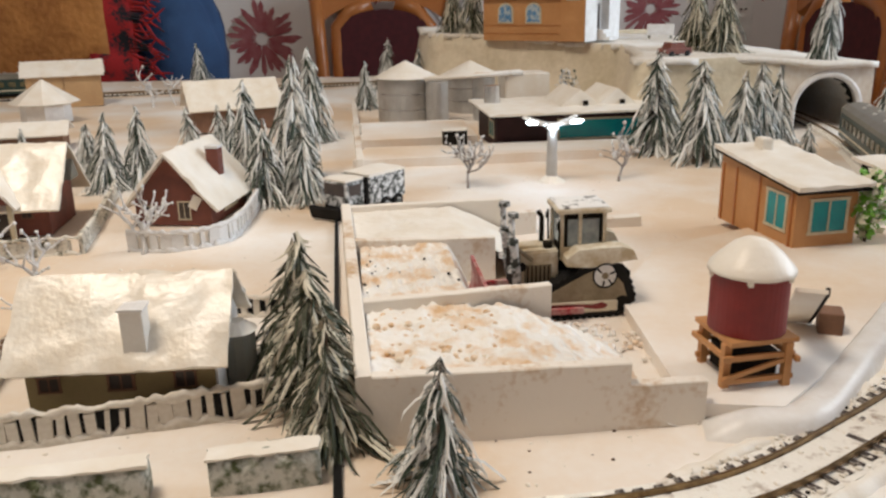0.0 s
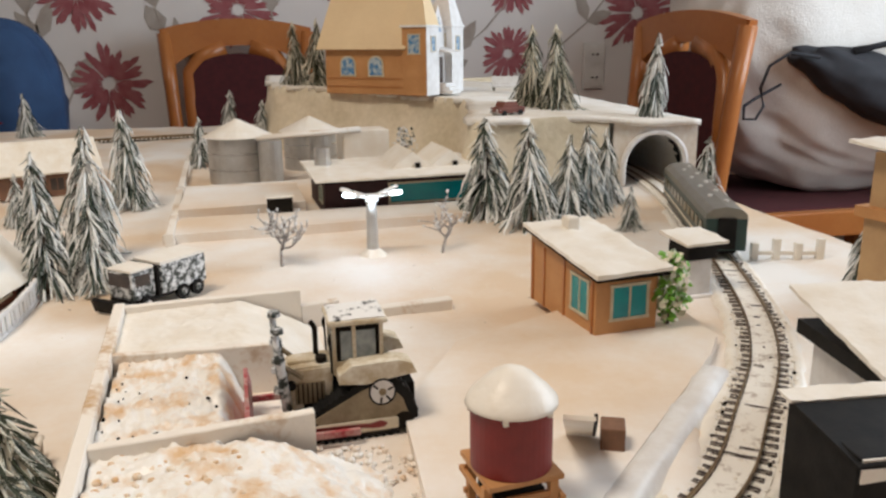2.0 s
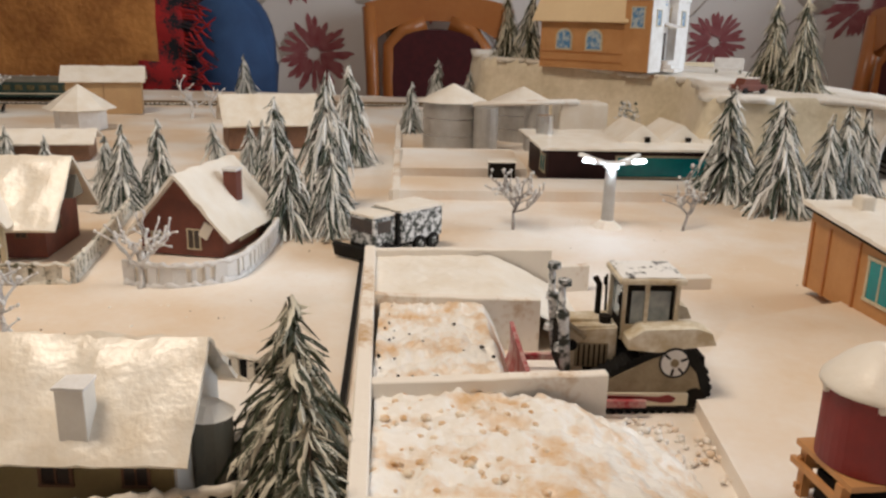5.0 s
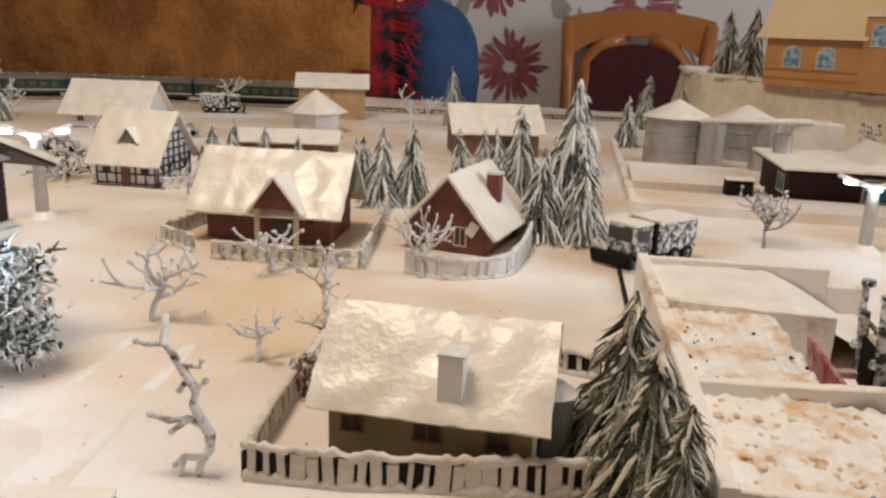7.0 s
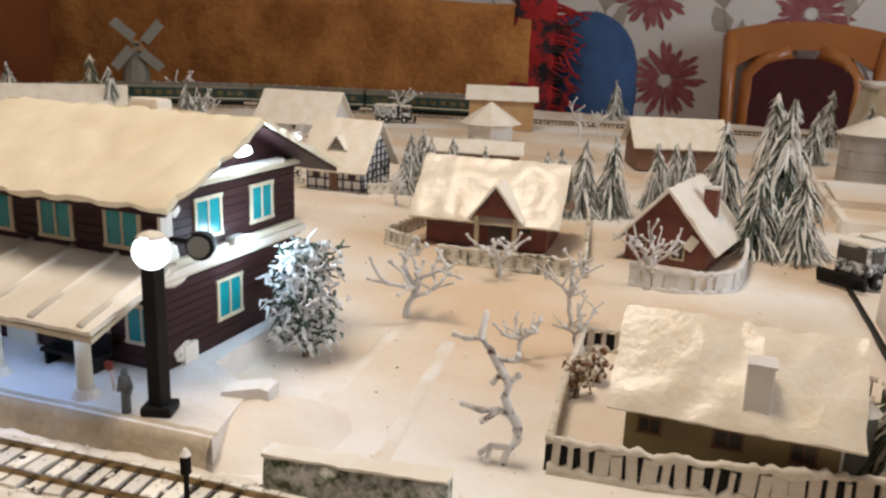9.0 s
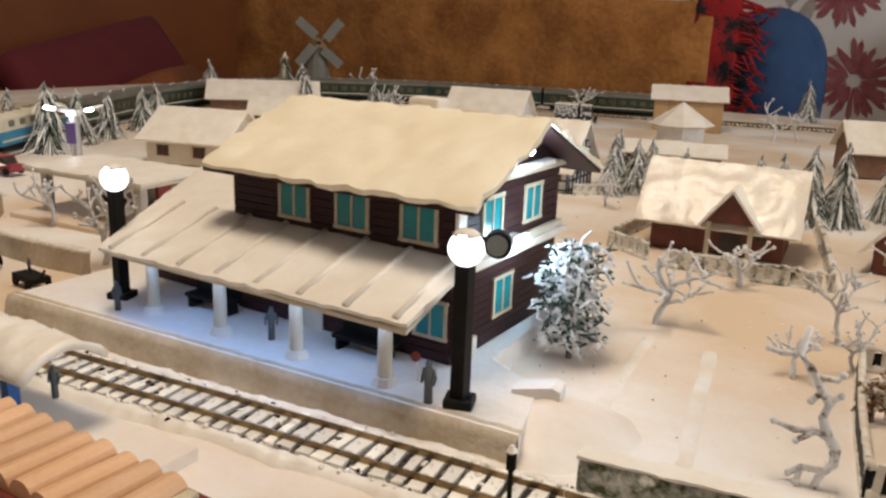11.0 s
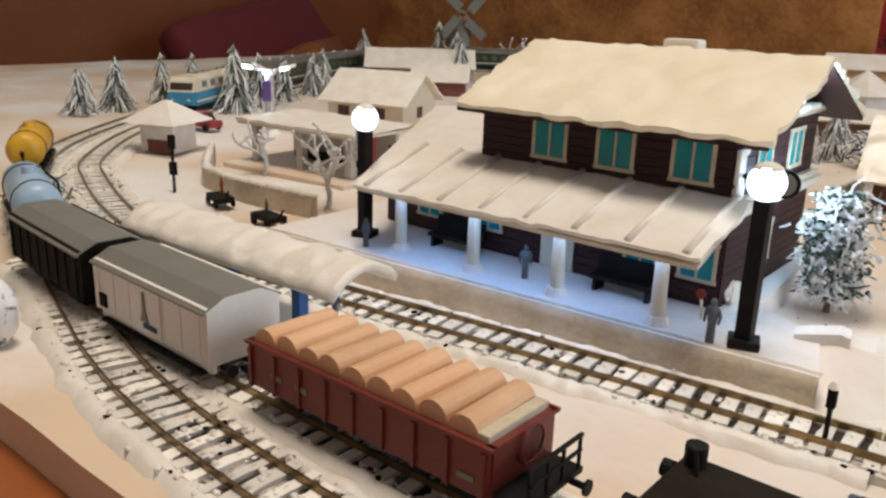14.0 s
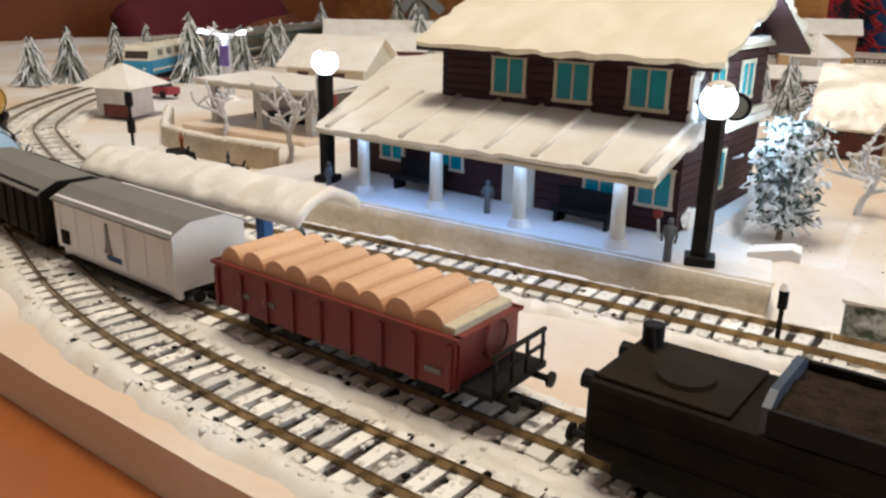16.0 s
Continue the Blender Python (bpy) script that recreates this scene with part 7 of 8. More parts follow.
cab = part("cab", box(0.0040, 0, 0.034, 0.027, 0.025, 0.032, bev=0.0010), M_DARK, dz, "boxy cab with large glass windows")
for s in (-1, 1):
    part("cab_window", box(0.0040, s * 0.0128, 0.0445, 0.021, 0.0010, 0.0175), M_DOZGLASS, cab)
    part("cab_window", box(0.0040 + s * 0.0138, 0, 0.0445, 0.0010, 0.020, 0.0175), M_DOZGLASS, cab)
    part("cab_panel", box(0.0040, s * 0.0134, 0.036, 0.028, 0.0016, 0.0080, bev=0.0004), M_DOZER, cab)
    for x in (-0.0105, 0.0015, 0.0180):
        part("cab_pillar", box(x, s * 0.0134, 0.036, 0.0022, 0.0022, 0.030), M_DOZER, cab)
    part("handrail", tube([(-0.0125, s * 0.0150, 0.038), (-0.0130, s * 0.0155, 0.062)], 0.0007, 6), M_DARK, cab)
    part("mirror", box(-0.0135, s * 0.0155, 0.056, 0.0016, 0.003, 0.004), M_DARK, cab)
part("cab_roof", box(0.0040, 0, 0.066, 0.036, 0.033, 0.0032, bev=0.0012), M_DOZER, cab, "sand-coloured cab roof")
M_ROOFBLOT = material("snow_with_dark_streaks", (0.82, 0.81, 0.79), (0.035, 0.035, 0.035), 0.5, big=150, fine=500, mix=0.30, contrast=0.06)
part("roof_snow", snow_slab((-0.0125, -0.0150, 0.0690), (0.0205, -0.0150, 0.0690), (0.0205, 0.0150, 0.0690), (-0.0125, 0.0150, 0.0690), th=0.0012, step=0.003, rough=0.0005), M_ROOFBLOT, cab, "streaky snow on the cab roof", smooth=True)
for x in (-0.010, 0.018):
    part("work_lamp", box(x, -0.010, 0.0625, 0.003, 0.004, 0.003, bev=0.0005), M_PLASTICW, cab)
part("exhaust", tube([(-0.020, 0.004, 0.040), (-0.020, 0.004, 0.060), (-0.0225, 0.004, 0.064)], [0.0019, 0.0017, 0.0017], 8), M_DARK, dz)
part("air_filter", cone(-0.018, -0.006, 0.042, 0.003, 0.0036, 0.004, 12), M_DARK, dz)
for s in (-1, 1):
    part("lift_cylinder", tube([(-0.040, s * 0.015, 0.018), (-0.043, s * 0.015, 0.050), (-0.044, s * 0.015, 0.052), (-0.0445, s * 0.015, 0.066)], [0.0030, 0.0032, 0.0020, 0.0020], 8), M_CAMO, dz, "snowy hydraulic lift cylinder", smooth=True)
    for z in (0.030, 0.048, 0.0655):
        part("cylinder_collar", cone(-0.0435, s * 0.015, z, 0.0040, 0.0036, 0.0030, 12), M_CAMO, dz)
    part("lift_arm", tube([(-0.042, s * 0.015, 0.046), (-0.030, s * 0.0125, 0.036)], 0.0016, 6), M_DOZPLATE, dz)
out = [(-0.066, 0.002), (-0.061, 0.008), (-0.060, 0.016), (-0.062, 0.026), (-0.0645, 0.026), (-0.0635, 0.016), (-0.064, 0.008)]
part("blade", prism(out, "y", -0.036, 0.036), M_DOZRED, dz, "red blade caked with snow")
part("rear_tool", box(0.036, 0, 0.010, 0.006, 0.018, 0.014, bev=0.001), M_DARK, dz)
dz.scale = (0.87, 0.90, 0.90)

# ---- truck with plough ----
tr = thing("truck", "dark green truck with a snow-covered box body and a plough", "truck", -0.010, 0.712, 0, 48)
part("chassis", box(0, 0, 0.006, 0.078, 0.026, 0.005), M_BLACK, tr)
part("box_body", box(0.015, 0, 0.009, 0.050, 0.032, 0.025, bev=0.002), M_CAMO, tr, "dark box body flecked with snow")
part("body_snow", snow_slab((-0.010, -0.0165, 0.0335), (0.040, -0.0165, 0.0335), (0.040, 0.0165, 0.0335), (-0.010, 0.0165, 0.0335), th=0.003, step=0.005, seed=4), M_SNOW, tr, smooth=True)
part("divider", box(-0.0125, 0, 0.009, 0.003, 0.0335, 0.0255, bev=0.001), M_BLACK, tr)
cb = part("cab", box(-0.0265, 0, 0.010, 0.024, 0.029, 0.023, bev=0.0025), M_CAMO, tr)
part("windscreen", box(-0.0386, 0, 0.021, 0.0012, 0.025, 0.010), M_BLACKWIN, cb)
for s in (-1, 1):
    part("side_window", box(-0.027, s * 0.0147, 0.021, 0.014, 0.001, 0.009), M_BLACKWIN, cb)
part("cab_snow", snow_slab((-0.038, -0.014, 0.033), (-0.015, -0.014, 0.033), (-0.015, 0.014, 0.033), (-0.038, 0.014, 0.033), th=0.002, step=0.005), M_SNOW, tr, smooth=True)
for x in (-0.026, 0.012, 0.028):
    for s in (-1, 1):
        wh = part("wheel", cone(0, 0, -0.002, 0.0065, 0.0065, 0.004, 18, pose(x, s * 0.0155, 0.0065, 90)), M_BLACK, tr)
        part("rim", cone(0, 0, -0.0003, 0.003, 0.003, 0.0006, 12, pose(x, s * 0.0178, 0.0065, 90)), M_CAMO, wh)
part("plough", box(-0.047, 0, 0.001, 0.004, 0.040, 0.011, rz=8, ry=-18, bev=0.0005), M_BLACK, tr, "black snow plough blade")
tr.scale = (0.93, 0.95, 0.98)
tagged(copy_thing(tr, pose(-0.815, 1.535, 0, 0, 0, 196)), "dark truck half buried in snow behind the half-timbered house")

# ---- small cars ----
def car(x, y, rz, mat, label, snow):
    ob = thing("car", label, "car", x, y, 0, rz, "parked cars")
    part("body", box(0, 0, 0.004, 0.046, 0.019, 0.008, bev=0.002), mat, ob)
    part("cabin", prism([(-0.016, 0.012), (0.013, 0.012), (0.008, 0.0195), (-0.012, 0.0195)], "y", -0.008, 0.008), M_BLACKWIN if not snow else mat, ob)
    part("roof", box(-0.002, 0, 0.0193, 0.021, 0.017, 0.0012, bev=0.0005), M_SNOW if snow else mat, ob)
    for sx in (-0.014, 0.014):
        for s in (-1, 1):
            part("wheel", cone(0, 0, -0.001, 0.0042, 0.0042, 0.002, 14, pose(sx, s * 0.0095, 0.0042, 90)), M_BLACK, ob)
    for s in (-1, 1):
        part("headlight", cone(0, 0, 0, 0.0016, 0.0014, 0.001, 10, pose(-0.0228, s * 0.006, 0.0088, 0, -90)), M_PLASTICW, ob)
    part("bumper", box(-0.0232, 0, 0.0045, 0.0016, 0.018, 0.0022, bev=0.0004), M_CHROME, ob)
    return ob


car(-1.035, 0.487, 10, M_CAR, "small dark red car parked by the stop", False)
car(-0.70, 1.20, 15, M_CAMO, "dark car half covered in snow by the sheds", True)
car(-0.755, 0.985, 30, M_CAMO, "snow-flecked dark car near the lamp", True)

hc = car(0.395, 1.115, 25, M_BRICK, "dark red car with a snowy roof parked on the hill", True)
hc.location.z = 0.097
hb = thing("memorial_bench", "small white snow-covered bench beside the church", "bench", 0.515, 1.56, 0.099, -20, "hill top things")
part("seat", box(0, 0, 0.006, 0.050, 0.018, 0.004, bev=0.001), M_WHITE, hb)
part("backrest", box(0, 0.009, 0.010, 0.050, 0.003, 0.016, bev=0.0008), M_WHITE, hb)
for sx in (-0.020, 0.020):
    part("leg", box(sx, 0, 0, 0.004, 0.016, 0.007), M_GREYROOF, hb)

# ---- rolling stock on the siding ----
def bogies(ob, xs, mat=M_BLACK, r=0.0052):
    for x in xs:
        for s in (-1, 1):
            part("wheel", cone(0, 0, -0.001, r, r, 0.002, 16, pose(x, s * 0.0082, 0.0058 + r, 90)), mat, ob)
        part("axle_box", box(x, 0, 0.0075, 0.010, 0.023, 0.005, bev=0.0006), mat, ob)


def buffers(ob, x, z=0.0135):
    d = 1 if x > 0 else -1
    for s in (-1, 1):
        part("buffer", tube([(x, s * 0.010, z), (x + d * 0.006, s * 0.010, z), (x + d * 0.0062, s * 0.010, z), (x + d * 0.0072, s * 0.010, z)], [0.0011, 0.0011, 0.0026, 0.0026], 10), M_BLACK, ob)
    part("coupling", box(x + d * 0.004, 0, z - 0.005, 0.010, 0.003, 0.002), M_BLACK, ob)


rw = thing("open_wagon", "oxide-red open wagon loaded with round logs", "wagon", -0.3905, 0.1285, 0, 0)
L, W2, Z0, Z1 = 0.107, 0.0160, 0.0145, 0.0300
for s in (-1, 1):
    part("side_panel", box(0, s * W2, Z0, L, 0.0016, Z1 - Z0), M_WAGON, rw, "oxide-red wagon side")
    part("end_panel", box(s * L / 2, 0, Z0, 0.0016, 2 * W2 - 0.0016, Z1 - Z0), M_WAGON, rw)
part("floor", box(0, 0, Z0, L - 0.002, 2 * W2 - 0.002, 0.0015), M_DARK, rw)
for s in (-1, 1):
    for k in range(9):
        part("rib", box(-0.052 + k * 0.013, s * (W2 + 0.0012), Z0, 0.0016, 0.0012, Z1 - Z0 - 0.001), M_WAGON, rw)
    part("top_edge", box(0, s * W2, Z1, L + 0.003, 0.0028, 0.0012), M_WAGON, rw)
    part("end_edge", box(s * L / 2, 0, Z1, 0.0028, 2 * W2, 0.0012), M_WAGON, rw)
    part("sole_bar", box(0, s * 0.012, 0.0125, L, 0.002, 0.0042), M_BLACK, rw)
for x, z in ((-0.038, 0.0225), (-0.025, 0.0225), (0.046, 0.0205)):
    part("marking", box(x, -W2 - 0.0009, z - 0.002, 0.006, 0.0006, 0.0018), M_GREYROOF, rw, "faded unreadable marking")
bogies(rw, (-0.038, -0.020, 0.022, 0.040))
buffers(rw, -L / 2)
buffers(rw, L / 2 + 0.010)
part("brake_platform", box(L / 2 + 0.006, 0, 0.0145, 0.012, 0.030, 0.002), M_BLACK, rw)
bm = bmesh.new()
for y in (-0.013, -0.004, 0.004, 0.013):
    add_box(bm, L / 2 + 0.0115, y, 0.0165, 0.0009, 0.0009, 0.011)
add_box(bm, L / 2 + 0.0115, 0, 0.027, 0.0011, 0.028, 0.0011)
add_box(bm, L / 2 + 0.0115, 0, 0.022, 0.0009, 0.028, 0.0009)
part("railing", bm, M_BLACK, rw, "thin black end railing")
part("brake_wheel", tube([(L / 2 + 0.002, 0.006 * math.cos(a) + 0.002, 0.026 + 0.006 * math.sin(a)) for a in [2 * math.pi * k / 14 for k in range(15)]], 0.0006, 5), M_WAGON, rw)
lg = bmesh.new()
add_tube(lg, [(0, -0.0150, 0), (0, 0.0150, 0)], 0.0058, 18)
LOGM = finish("log", lg, M_LOG, False)
for k in range(9):
    ob = tagged(new("log", LOGM), "pale sawn round log lying across the wagon", "log", "logs on the wagon")
    ob.matrix_basis = pose(-0.3905 - 0.0455 + k * 0.0110, 0.1285, 0.0312 + 0.0006 * (k % 2), 0, k * 40, 2 * (k % 3) - 2)
    ob.scale = (0.97, 1, 0.97)
solid("cargo_board", box(-0.3405, 0.1285, 0.0300, 0.0045, 0.030, 0.0035, bev=0.0005), M_FRAME, "pale board at the end of the log load", "board")

ww = thing("box_wagon", "white covered wagon with a grey roof", "wagon", -0.5125, 0.1285, -0.0025, -1.5)
L2 = 0.088
part("body", box(0, 0, 0.015, L2, 0.033, 0.0235, bev=0.0004), M_WAGONW, ww, "white planked wagon body")
prof = [(-0.0180, 0.0362), (-0.0180, 0.0370), (-0.0080, 0.0418), (0.0080, 0.0418), (0.0180, 0.0370), (0.0180, 0.0362)]
part("roof", prism(prof, "x", -L2 / 2 - 0.0008, L2 / 2 + 0.0008), M_GREYROOF, ww, "grey roof with bevelled sides")
for s in (-1, 1):
    part("end_panel", prism([(-0.0165, 0.015), (0.0165, 0.015), (0.0165, 0.0372), (0.0080, 0.0414), (-0.0080, 0.0414), (-0.0165, 0.0372)], "x", s * L2 / 2 - 0.0009, s * L2 / 2 + 0.0009 + s * 0.0003), M_WAGONW, ww)
    for k in range(7):
        part("plank_seam", box(-0.040 + k * 0.0133, s * 0.0167, 0.016, 0.0005, 0.0005, 0.021), M_WAGONW, ww)
    part("door_frame", box(0.0, s * 0.0169, 0.0155, 0.024, 0.0008, 0.0215), M_WAGONW, ww)
    part("footboard", box(0, s * 0.0155, 0.0105, L2 * 0.9, 0.004, 0.0012), M_DARK, ww)
    part("sole_bar", box(0, s * 0.0135, 0.0112, L2, 0.0018, 0.0042), M_WAGONW, ww)
part("emblem", prism([(-0.003, 0.021), (0.003, 0.021), (0.0012, 0.026), (0.0008, 0.034), (-0.0008, 0.034), (-0.0012, 0.026)], "y", -0.01785, -0.0174), M_GREYROOF, ww, "grey pictogram on the door")
part("emblem_shadow", box(0.004, -0.0176, 0.0185, 0.010, 0.0006, 0.002), M_BLUE, ww)
part("label_plate", box(-0.037, -0.0169, 0.0175, 0.006, 0.0008, 0.006), M_DARK, ww)
bogies(ww, (-0.028, 0.028))
buffers(ww, -L2 / 2)
buffers(ww, L2 / 2)

dw = thing("dark_box_wagon", "dark grimy covered wagon with a grey-green roof", "wagon", -0.613, 0.1325, -0.0025, -5)
part("body", box(0, 0, 0.015, 0.092, 0.033, 0.0235, bev=0.0004), M_DARK, dw)
part("roof", prism(prof, "x", -0.047, 0.047), M_GREYROOF, dw, "grey-green roof with bevelled sides")
for s in (-1, 1):
    part("end_panel", prism([(-0.0165, 0.015), (0.0165, 0.015), (0.0165, 0.0372), (0.0080, 0.0414), (-0.0080, 0.0414), (-0.0165, 0.0372)], "x", s * 0.046 - 0.0009, s * 0.046 + 0.0012), M_DARK, dw)
    for k in range(8):
        part("rib", box(-0.042 + k * 0.012, s * 0.0168, 0.0155, 0.0012, 0.0008, 0.022), M_DARK, dw)
bogies(dw, (-0.028, 0.028))
buffers(dw, 0.046)
buffers(dw, -0.046)

def tank_wagon(x, y, rz, mat, label, ladder):
    """A tank barrel with domed ends on a black frame."""
    ob = thing("tank_wagon", label, "wagon", x, y, -0.0015, rz, "tank wagons")
    part("frame", box(0, 0, 0.0125, 0.092, 0.026, 0.0035, bev=0.0005), M_BLACK, ob)
    part("tank", tube([(-0.0430, 0, 0.0295), (-0.0415, 0, 0.0295), (-0.0380, 0, 0.0295), (0.0380, 0, 0.0295), (0.0415, 0, 0.0295), (0.0430, 0, 0.0295)], [0.006, 0.0105, 0.0138, 0.0138, 0.0105, 0.006], 28), mat, ob, smooth=True)
    part("filler_dome", cone(0, 0, 0.0425, 0.0048, 0.0042, 0.0045, 18), mat, ob)
    for k in (-0.026, 0.026):
        part("saddle", box(k, 0, 0.0155, 0.004, 0.022, 0.005), M_BLACK, ob)
        part("strap", tube([(k, 0.0140 * math.cos(a), 0.0295 + 0.0140 * math.sin(a)) for a in [2 * math.pi * i / 24 for i in range(25)]], 0.0005, 5), M_BLACK, ob)
    if ladder:
        for sx in (-0.004, 0.004):
            part("ladder_rail", tube([(sx, -0.0165, 0.0135), (sx, -0.0150, 0.036), (sx, -0.0080, 0.0435)], 0.0006, 6), M_BLACK, ob)
        for k in range(5):
            part("ladder_rung", box(0, -0.0163 + 0.0004 * k, 0.0165 + 0.0045 * k, 0.008, 0.0008, 0.0008), M_BLACK, ob)
    part("brake_platform", box(0.047, 0, 0.0150, 0.008, 0.024, 0.0016), M_BLACK, ob)
    bogies(ob, (-0.030, 0.030))
    buffers(ob, 0.046)
    buffers(ob, -0.046)
    return ob


M_TANKBLUE = material("pale_blue_tank", (0.38, 0.52, 0.64), (0.30, 0.42, 0.54), 0.35, big=60, fine=400)
M_TANKYELLOW = material("yellow_tank", (0.72, 0.42, 0.03), (0.56, 0.30, 0.02), 0.4, big=60, fine=400)
tank_wagon(-0.726, 0.1605, 162, M_TANKBLUE, "pale blue tank wagon with a black ladder on the outer siding", True)
tank_wagon(-0.905, 0.2385, 150, M_TANKYELLOW, "yellow tank wagon with black fittings on the outer siding", False)
flat = thing("flat_wagon", "low brown flat wagon with dark machinery between the tank wagons", "wagon", -0.815, 0.1945, -0.0015, 155)
part("deck", box(0, 0, 0.0135, 0.080, 0.027, 0.004, bev=0.0006), M_BROWN, flat)
part("machinery", box(-0.010, 0, 0.0175, 0.034, 0.018, 0.011, bev=0.003), M_DARK, flat)
part("jib", tube([(0.004, 0, 0.022), (0.026, 0.002, 0.034), (0.034, 0.002, 0.030)], [0.0026, 0.0018, 0.0012], 8), M_DARK, flat)
bogies(flat, (-0.026, 0.026))
buffers(flat, 0.040)
buffers(flat, -0.040)
rock = bmesh.new()
bmesh.ops.create_icosphere(rock, subdivisions=3, radius=1)
for v in rock.verts:
    q = v.co.copy()
    v.co = Vector((q.x * 0.011, q.y * 0.009, max(-0.003, 0.013 + q.z * 0.016))) * (1 + 0.16 * noise.noise(q * 2.2))
solid("snowy_stump", rock, M_ROOFBLOT, "white snow-caked stump with black patches by the siding", "stump", pose(-0.580, 0.078, 0, 0, 0, 20), smooth=True)
te = thing("steam_locomotive", "grimy black steam locomotive tender with a coal load", "locomotive", -0.229, 0.1275, -0.001, 0)
part("tank_body", box(-0.012, 0, 0.0125, 0.108, 0.034, 0.0215, bev=0.0018), M_DARK, te, "black tender body")
part("frame", box(0, 0, 0.0075, 0.118, 0.028, 0.006), M_BLACK, te)
part("top_deck", box(-0.048, 0, 0.034, 0.034, 0.030, 0.0012, bev=0.0005), M_DECK, te, "dusty grey-brown deck")
part("filler_hatch", cone(-0.046, -0.003, 0.0352, 0.0075, 0.007, 0.0012, 20), M_DECK, te, "round filler hatch")
part("coal_wall", prism([(-0.016, 0.034), (0.016, 0.034), (0.016, 0.0405), (0.011, 0.043), (-0.011, 0.043), (-0.016, 0.0405)], "x", -0.0245, -0.0225), M_SLATE, te, "blue-grey coal partition")
bm = bmesh.new()
nx, ny = 30, 14
vs = []
for i in range(nx + 1):
    for j in range(ny + 1):
        x, y = -0.023 + 0.066 * i / nx, -0.0145 + 0.029 * j / ny
        vs.append(bm.verts.new((x, y, 0.0375 + 0.0022 * math.cos(y * 90) + 0.0011 * noise.noise((x * 260, y * 260, 0)))))
for i in range(nx):
    for j in range(ny):
        k = i * (ny + 1) + j
        bm.faces.new((vs[k], vs[k + ny + 1], vs[k + ny + 2], vs[k + 1]))
part("coal", bm, M_COAL, te, "brown-black coal heap", smooth=True)
for s in (-1, 1):
    part("coal_rail", box(0.010, s * 0.0158, 0.034, 0.066, 0.0016, 0.0065, bev=0.0004), M_BLACK, te)
    for z in (0.018, 0.026):
        part("rivet_strip", box(-0.012, s * 0.0172, z, 0.104, 0.0006, 0.0007), M_DARK, te)
    part("rear_lamp", tube([(-0.0665, s * 0.011, 0.031), (-0.0695, s * 0.011, 0.031)], 0.0026, 12), M_BLACK, te)
part("tool_hook", tube([(-0.061, 0.009, 0.035), (-0.062, 0.009, 0.041), (-0.060, 0.007, 0.0415), (-0.0585, 0.006, 0.036)], 0.0008, 6), M_BLACK, te)
part("rear_headlamp", cone(-0.061, 0.011, 0.035, 0.003, 0.003, 0.006, 12), M_BLACK, te)
bogies(te, (-0.05, -0.03, 0.01, 0.03), r=0.0055)
buffers(te, -0.066)
part("cab", box(0.062, 0, 0.012, 0.034, 0.036, 0.036, bev=0.002), M_BLACK, te)
part("cab_roof", prism([(-0.019, 0.048), (0.019, 0.048), (0.012, 0.053), (-0.012, 0.053)], "x", 0.042, 0.082), M_DARK, te)
part("boiler", tube([(0.078, 0, 0.030), (0.150, 0, 0.030)], 0.0145, 20), M_BLACK, te, smooth=True)

# ---- passenger train on the far bend ----
RUN = smooth_path(LOOP, 0.002)


def on_track(s, z=0.0058):
    k = max(1, min(len(RUN) - 2, int(s / 0.002)))
    d = RUN[k + 1] - RUN[k - 1]
    return RUN[k], math.degrees(math.atan2(d.y, d.x))


def rail_pose(s, length):
    a, _ = on_track(s - length * 0.34)
    b, _ = on_track(s + length * 0.34)
    d = b - a
    m = (a + b) / 2
    return pose(m.x, m.y, 0.0, 0, 0, math.degrees(math.atan2(d.y, d.x)))


start = min(range(len(RUN)), key=lambda k: (RUN[k] - Vector((-1.135, 0.525, 0))).length) * 0.002
LL = 0.205
lc = thing("diesel_locomotive", "blue and cream diesel locomotive with snow on its roof", "locomotive")
lc.matrix_basis = rail_pose(start + LL / 2, LL)
side = [(-0.018, 0.014), (0.018, 0.014), (0.0185, 0.031), (-0.0185, 0.031)]
part("lower_body", prism(side, "x", -LL / 2 + 0.006, LL / 2 - 0.006), M_LOCOBLUE, lc, "blue lower body")
up = [(-0.0185, 0.0312), (0.0185, 0.0312), (0.0178, 0.046), (0.012, 0.0505), (0, 0.052), (-0.012, 0.0505), (-0.0178, 0.046)]
part("upper_body", prism(up, "x", -LL / 2 + 0.014, LL / 2 - 0.014), M_CREAM, lc, "cream upper body and roof")
